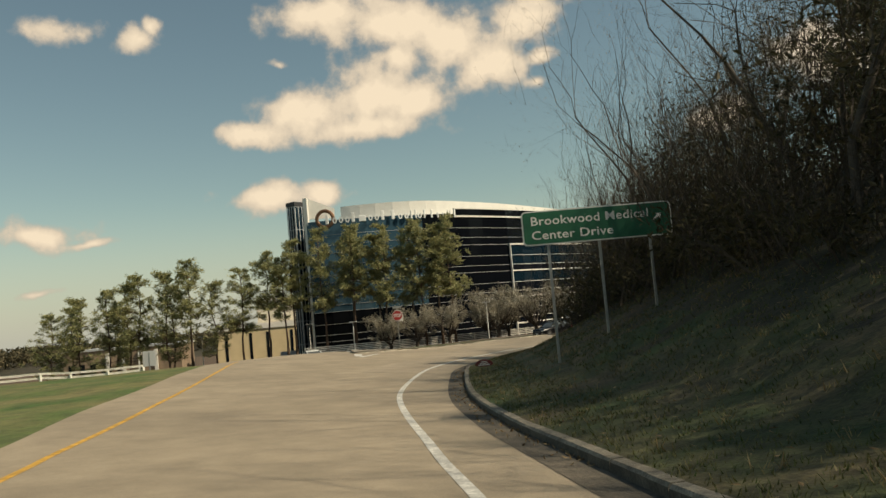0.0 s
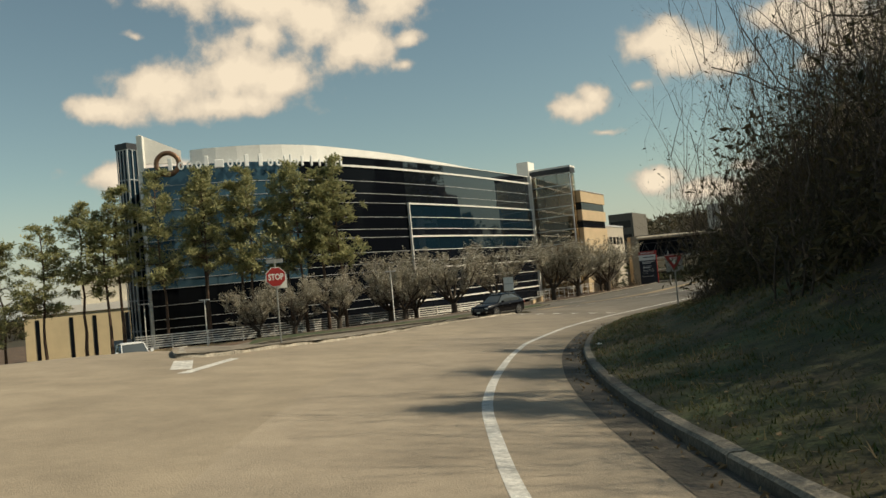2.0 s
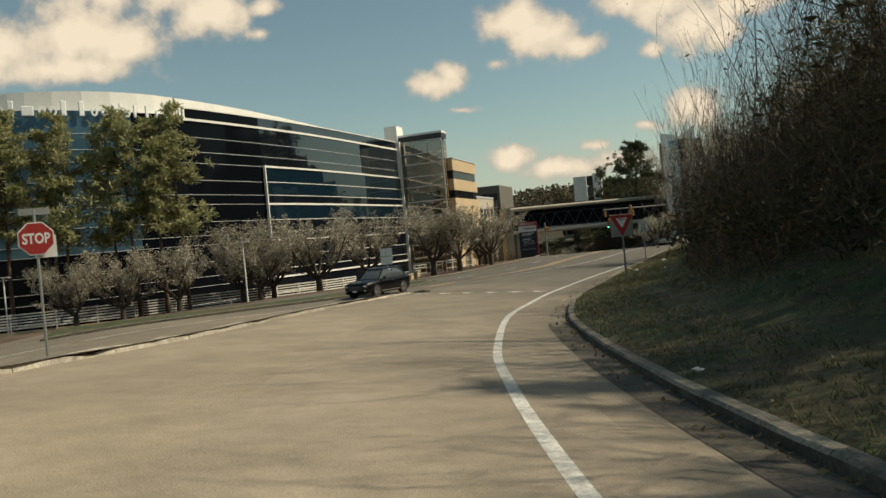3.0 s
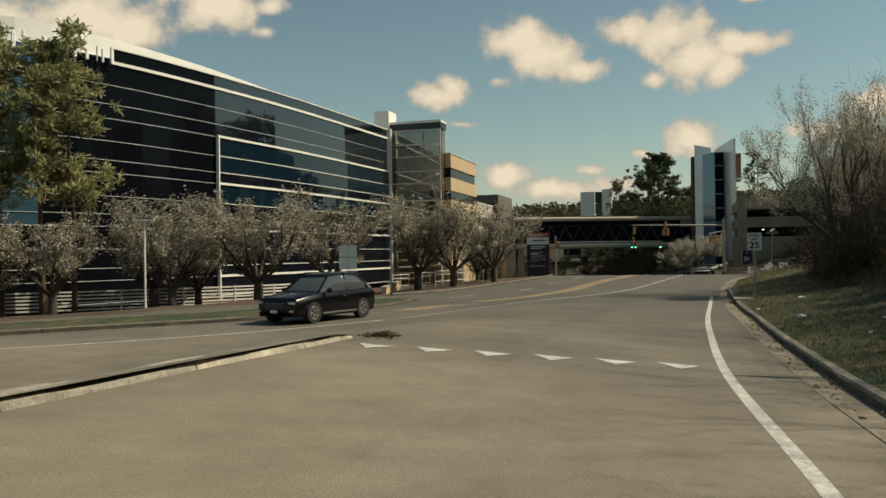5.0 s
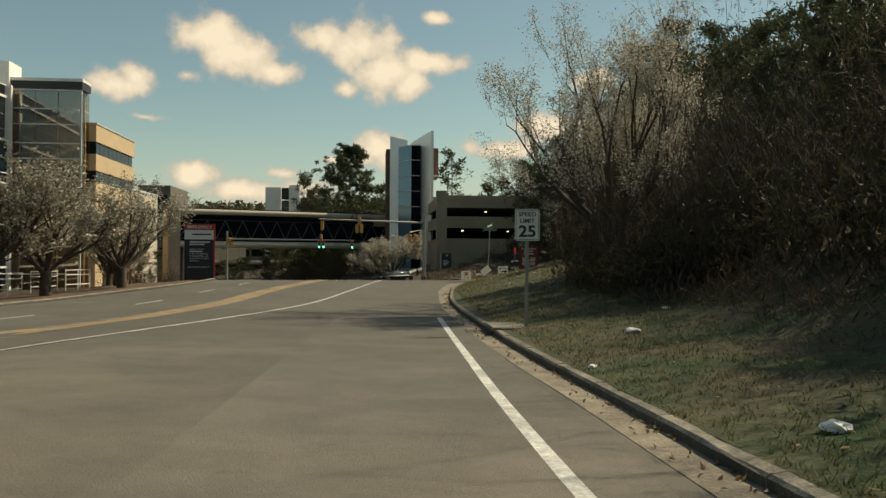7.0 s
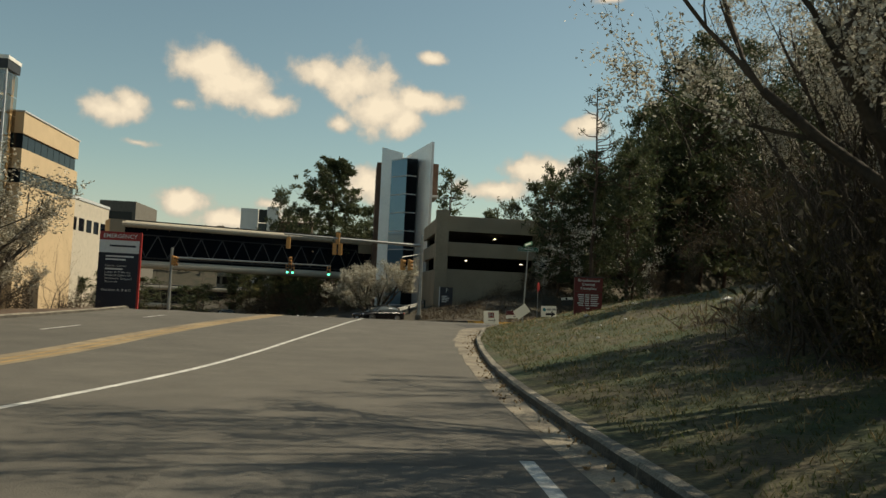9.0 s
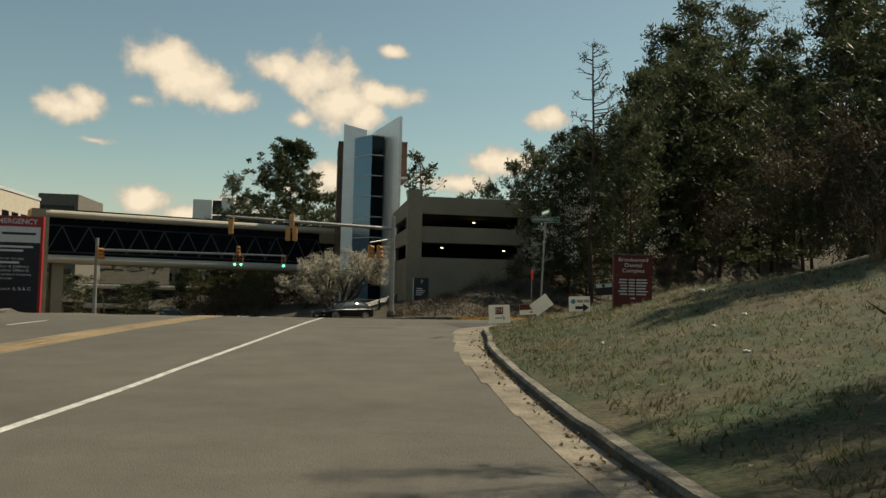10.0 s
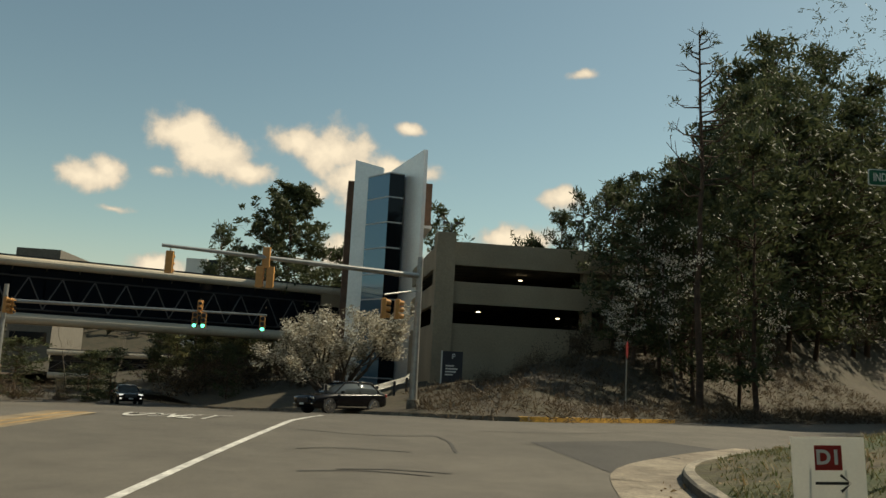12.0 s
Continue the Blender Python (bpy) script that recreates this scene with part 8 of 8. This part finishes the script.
def pickup(m):
    g = empty("pickup_truck", m, "white pickup truck with dark windows on the drive", "truck")
    loft([(-2.75, 0.80, 0.86, 0.78, 0.40, 0.70, 0.95), (-2.5, 0.92, 0.97, 0.88, 0.38, 0.90, 1.10), (-1.2, 0.95, 0.99, 0.90, 0.38, 0.98, 1.16), (0.7, 0.95, 0.99, 0.90, 0.38, 0.98, 1.14), (0.72, 0.95, 0.99, 0.93, 0.38, 0.98, 1.12), (2.75, 0.95, 0.99, 0.93, 0.42, 0.98, 1.12)], "body", CAR_WHITE, g)
    loft([(-1.25, 0.84, 0.86, 0.76, 1.12, 1.16, 1.20), (-0.55, 0.84, 0.82, 0.68, 1.13, 1.45, 1.80), (0.35, 0.84, 0.82, 0.68, 1.13, 1.45, 1.82), (0.66, 0.84, 0.82, 0.72, 1.12, 1.2, 1.3)], "cab_glass", CAR_GLASS, g)
    loft([(-0.6, 0.66, 0.70, 0.62, 1.78, 1.80, 1.86), (0.0, 0.70, 0.72, 0.66, 1.80, 1.84, 1.90), (0.5, 0.66, 0.70, 0.62, 1.77, 1.80, 1.86)], "roof", CAR_WHITE, g)
    for sx_ in (-1, 1):
        for y in (-1.75, 1.75):
            wheel(g, sx_ * 0.98, y, 0.40)
        box("headlight", sx_ * 0.72 - 0.15, sx_ * 0.72 + 0.15, -2.78, -2.66, 0.78, 0.96, CHROME, g, bevel=0.02)
        tube("pillar", (sx_ * 0.83, -1.22, 1.14), (sx_ * 0.68, -0.56, 1.80), 0.045, 0.04, CAR_WHITE, g, 6)
        tube("pillar", (sx_ * 0.82, 0.55, 1.14), (sx_ * 0.68, 0.42, 1.80), 0.06, 0.05, CAR_WHITE, g, 6)
        box("mirror", sx_ * 1.08 - 0.1, sx_ * 1.08 + 0.1, -1.0, -0.86, 1.18, 1.38, CAR_WHITE, g, bevel=0.03)
    box("grille", -0.5, 0.5, -2.80, -2.70, 0.62, 0.92, DARK_STEEL, g, bevel=0.03)
    box("bumper", -0.9, 0.9, -2.86, -2.72, 0.42, 0.60, CHROME, g, bevel=0.04)


pz_ = float(west_z(-61.6, 60.2)[0])
pickup(pose(-61.6, 60.2, pz_, 0, 0, 62))

# ---- paint on the road: the word for the turning lane ----
def road_word(words, x, y, yaw, wide, tall, label):
    c = bpy.data.curves.new("lane_word", "FONT")
    c.body, c.size, c.align_x, c.align_y = words, 1.0, "CENTER", "CENTER"
    tmp = bpy.data.objects.new("lane_word", c)
    scene.collection.objects.link(tmp)
    me = bpy.data.meshes.new_from_object(tmp.evaluated_get(bpy.context.evaluated_depsgraph_get()))
    bpy.data.objects.remove(tmp)
    xs, ys = [v.co.x for v in me.vertices], [v.co.y for v in me.vertices]
    k, q = wide / (max(xs) - min(xs)), tall / (max(ys) - min(ys))
    cs_, sn = math.cos(radians(yaw)), math.sin(radians(yaw))
    for v in me.vertices:
        a, b = v.co.x * k, v.co.y * q
        v.co = (x + cs_ * a - sn * b, y + sn * a + cs_ * b, 0)
        v.co.z = road_at(v.co.x, v.co.y) + 0.008
    me.materials.clear()
    me.materials.append(PAINT_WHITE)
    ob = new("lane_word", me)
    return tagged(ob, label, "road marking", kind="structure")


road_word("ONLY", -33.9, 134.3, -6, 2.1, 2.2, "worn white lane word painted before the stop line")

# ---- grass, leaves and litter ----
def verge_points(rng, count, s0, s1, d0, d1, power=1.0):
    out = []
    for _ in range(count):
        s = rng.uniform(s0, s1)
        d = d0 + (d1 - d0) * rng.random() ** power
        p = at_su(s, -2.75 - d)
        out.append(p)
    P = np.array(out)
    dist = line_distance(P[:, 0], P[:, 1], KERB)
    inside = (dist > 0.22)
    ks_, ku_, _ = along(P[:, 0], P[:, 1])
    kerb_u = np.interp(ks_, *np.array(sorted(zip(*along(KERB[::6, 0], KERB[::6, 1])[:2]))).T)
    inside &= ku_ < kerb_u - 0.2
    return P[inside]


def tufts(name, P, zf, rng, blades, high, material, label, lean=0.7, width=0.009):
    z = zf(P[:, 0], P[:, 1])
    n_ = len(P)
    base = np.repeat(np.column_stack([P, z - 0.02]), blades, 0) + np.column_stack([rng.normal(0, 0.05, (n_ * blades, 2)), np.zeros(n_ * blades)])
    a = rng.uniform(0, 2 * math.pi, n_ * blades)
    h = high * rng.uniform(0.5, 1.3, n_ * blades)
    side = np.column_stack([np.cos(a), np.sin(a), np.zeros_like(a)]) * width
    tip = base + np.column_stack([np.cos(a + 1.3) * lean * h, np.sin(a + 1.3) * lean * h, h])
    V = np.stack([base - side, base + side, tip], 1).reshape(-1, 3)
    F = [(3 * i, 3 * i + 1, 3 * i + 2) for i in range(n_ * blades)]
    ob = obj(name, V, F, material)
    return tagged(ob, label, "grass", kind="stuff")


rng = np.random.default_rng(77)
tufts("grass_tufts", verge_points(rng, 46000, 2, 140, 0.1, 9, 1.2), hill_z, rng, 4, 0.075, GRASS_BLADE, "short mixed green and straw grass on the bank", 0.8, 0.011)
tufts("dry_grass", verge_points(rng, 2600, 2, 140, 0.5, 10), hill_z, rng, 6, 0.15, DRY_GRASS, "straw-coloured dry grass stems on the bank", 0.9)
P = verge_points(rng, 5200, 0, 140, 0.0, 8, 1.2)
V, F = cards(np.column_stack([P, hill_z(P[:, 0], P[:, 1]) + 0.045]), 0.035, rng, 1.3)
mid_z = np.repeat(V.reshape(-1, 4, 3)[:, :, 2].mean(1), 4)
V[:, 2] = mid_z + (V[:, 2] - mid_z) * 0.3
tagged(obj("dead_leaves", V, F, DEAD_LEAF), "scattered dead brown leaves on the grass", "leaves", kind="stuff")
sel = KERB[(ks > 5) & (KERB[:, 1] < 126) & (KERB[:, 0] < -4)]
P = []
for _ in range(1500):
    k = int(rng.integers(0, len(sel) - 1))
    t = sel[k + 1] - sel[k]
    t = t / np.linalg.norm(t)
    P.append(sel[k] + t * rng.random() * 0.6 - np.array((t[1], -t[0])) * (0.03 + 0.4 * rng.random() ** 3))
P = np.array(P)
V, F = cards(np.column_stack([P, road_z(P[:, 0], P[:, 1]) + 0.02]), 0.03, rng, 1.3)
tagged(obj("gutter_leaves", V, F, DEAD_LEAF), "dead leaves and grit gathered along the kerb", "leaves", kind="stuff")


def litter(x, y, zf, size, seed, label="crumpled white paper litter lying on the grass"):
    r = np.random.default_rng(seed)
    bm = bmesh.new()
    bmesh.ops.create_icosphere(bm, subdivisions=2, radius=size)
    for v in bm.verts:
        v.co *= float(r.uniform(0.6, 1.25))
        v.co.z *= 0.45
    me = bpy.data.meshes.new("litter")
    bm.to_mesh(me)
    bm.free()
    me.materials.append(SIGN_WHITE)
    ob = new("litter", me)
    ob.matrix_world = pose(x, y, float(zf(x, y)[0]) + size * 0.3, 0, 0, seed * 40)
    tagged(ob, label, "litter", "litter on the verge")


for k, (x, y, size) in enumerate(((-27.3, 86.2, 0.14), (-28.45, 77.4, 0.13), (-29.15, 82.5, 0.07), (-27.9, 71.5, 0.06), (-24.3, 114.7, 0.10), (-26.9, 75.0, 0.06), (-23.9, 112.0, 0.05), (-26.4, 112.5, 0.05), (-25.5, 42.8, 0.07), (-21.0, 119.6, 0.12), (-25.8, 108.5, 0.05), (-24.9, 111.2, 0.05))):
    litter(x, y, hill_z, size, k + 1)
for x, y in ((-16.9, 116.9), (-13.5, 119.6), (-17.2, 117.1)):
    r_ = np.random.default_rng(int(-x * 10))
    P = np.array([(x + r_.normal(0, 0.12), y + r_.normal(0, 0.12)) for _ in range(40)])
    ob = tufts("tall_dry_grass", P, hill_z, r_, 3, 0.75, DRY_GRASS, "clump of tall dry grass on the crest of the bank", 0.25, 0.02)


def heap(name, x, y, rx, ry, turn, zf, count, size, material, label, category, seed):
    """A thin, ragged drift of leaves or clods lying on the ground."""
    r_ = np.random.default_rng(seed)
    a, q = r_.uniform(0, 2 * math.pi, count), np.abs(r_.normal(0, 0.5, count))
    lx, ly = np.cos(a) * q * rx, np.sin(a) * q * ry
    c, s_ = math.cos(radians(turn)), math.sin(radians(turn))
    px_, py_ = x + lx * c - ly * s_, y + lx * s_ + ly * c
    z = np.array([float(zf(u, v)[0]) for u, v in zip(px_, py_)]) + 0.012 + r_.uniform(0, 0.05, count) * np.exp(-q * 2)
    V, F = cards(np.column_stack([px_, py_, z]), size, r_, 1.4, 0, 0.0)
    V[:, 2] = np.maximum(V[:, 2], np.repeat(z, 4) - 0.008)
    return tagged(obj(name, V, F, material), label, category, kind="stuff")


heap("nose_debris", -37.2, 67.6, 0.75, 0.35, 100, road_z, 420, 0.035, BRUSH, "dark dead weeds and grit gathered at the island nose", "debris", 91)
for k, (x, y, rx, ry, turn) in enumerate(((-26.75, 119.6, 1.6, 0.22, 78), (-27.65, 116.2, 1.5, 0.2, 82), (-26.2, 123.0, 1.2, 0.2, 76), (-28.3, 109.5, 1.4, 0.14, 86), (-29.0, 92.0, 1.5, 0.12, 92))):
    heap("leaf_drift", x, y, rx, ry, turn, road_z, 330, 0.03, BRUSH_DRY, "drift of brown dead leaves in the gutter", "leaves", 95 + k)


# ---- weeds, drain inlet and last litter ----
rng = np.random.default_rng(101)
P = []
while len(P) < 3600:
    x, y = rng.uniform(-27, 26), rng.uniform(140, 180)
    d = float(np.hypot(KERB_FAR[:, 0] - x, KERB_FAR[:, 1] - y).min())
    if 0.35 < d < 10 and y < 166 + 0.7 * (x + 12) and y > 139.5 + 0.79 * (x + 24):
        P.append((x, y))
P = np.array(P)
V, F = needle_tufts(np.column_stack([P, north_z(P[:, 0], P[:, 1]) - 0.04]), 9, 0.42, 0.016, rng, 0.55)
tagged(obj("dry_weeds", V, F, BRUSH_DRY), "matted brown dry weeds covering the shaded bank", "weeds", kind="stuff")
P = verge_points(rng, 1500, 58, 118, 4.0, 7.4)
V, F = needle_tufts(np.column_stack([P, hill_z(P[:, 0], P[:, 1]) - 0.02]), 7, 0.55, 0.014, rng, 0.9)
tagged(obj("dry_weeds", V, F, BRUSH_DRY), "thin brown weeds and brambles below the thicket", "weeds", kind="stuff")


def drain_inlet(x, y):
    """A kerb inlet: a dark throat in the kerb under a concrete slab."""
    k = int(np.argmin(np.hypot(KERB[:, 0] - x, KERB[:, 1] - y)))
    t = KERB[k + 1] - KERB[k - 1]
    g = empty("drain_inlet", pose(KERB[k][0], KERB[k][1], road_at(*KERB[k][:2]), 0, 0, math.degrees(math.atan2(t[1], t[0]))), "storm drain inlet in the kerb under a worn concrete slab", "drain")
    # solid black block stands in for the shade inside the inlet
    box("throat", -0.62, 0.62, -0.06, 0.022, -0.02, 0.105, SIGN_BLACK, g, "black block standing for the dark opening")
    box("slab", -0.85, 0.85, -1.05, 0.03, 0.118, 0.215, CONCRETE, g, "stained concrete cover", bevel=0.015)
    box("apron", -0.8, 0.8, 0.03, 0.55, -0.03, 0.016, DIRT, g, "dirty sunken apron")


drain_inlet(-29.45, 90.5)
litter(-21.42, 110.67, hill_z, 0.17, 31, "sheet of white paper caught in the weeds")
litter(-24.98, 90.56, hill_z, 0.12, 32)
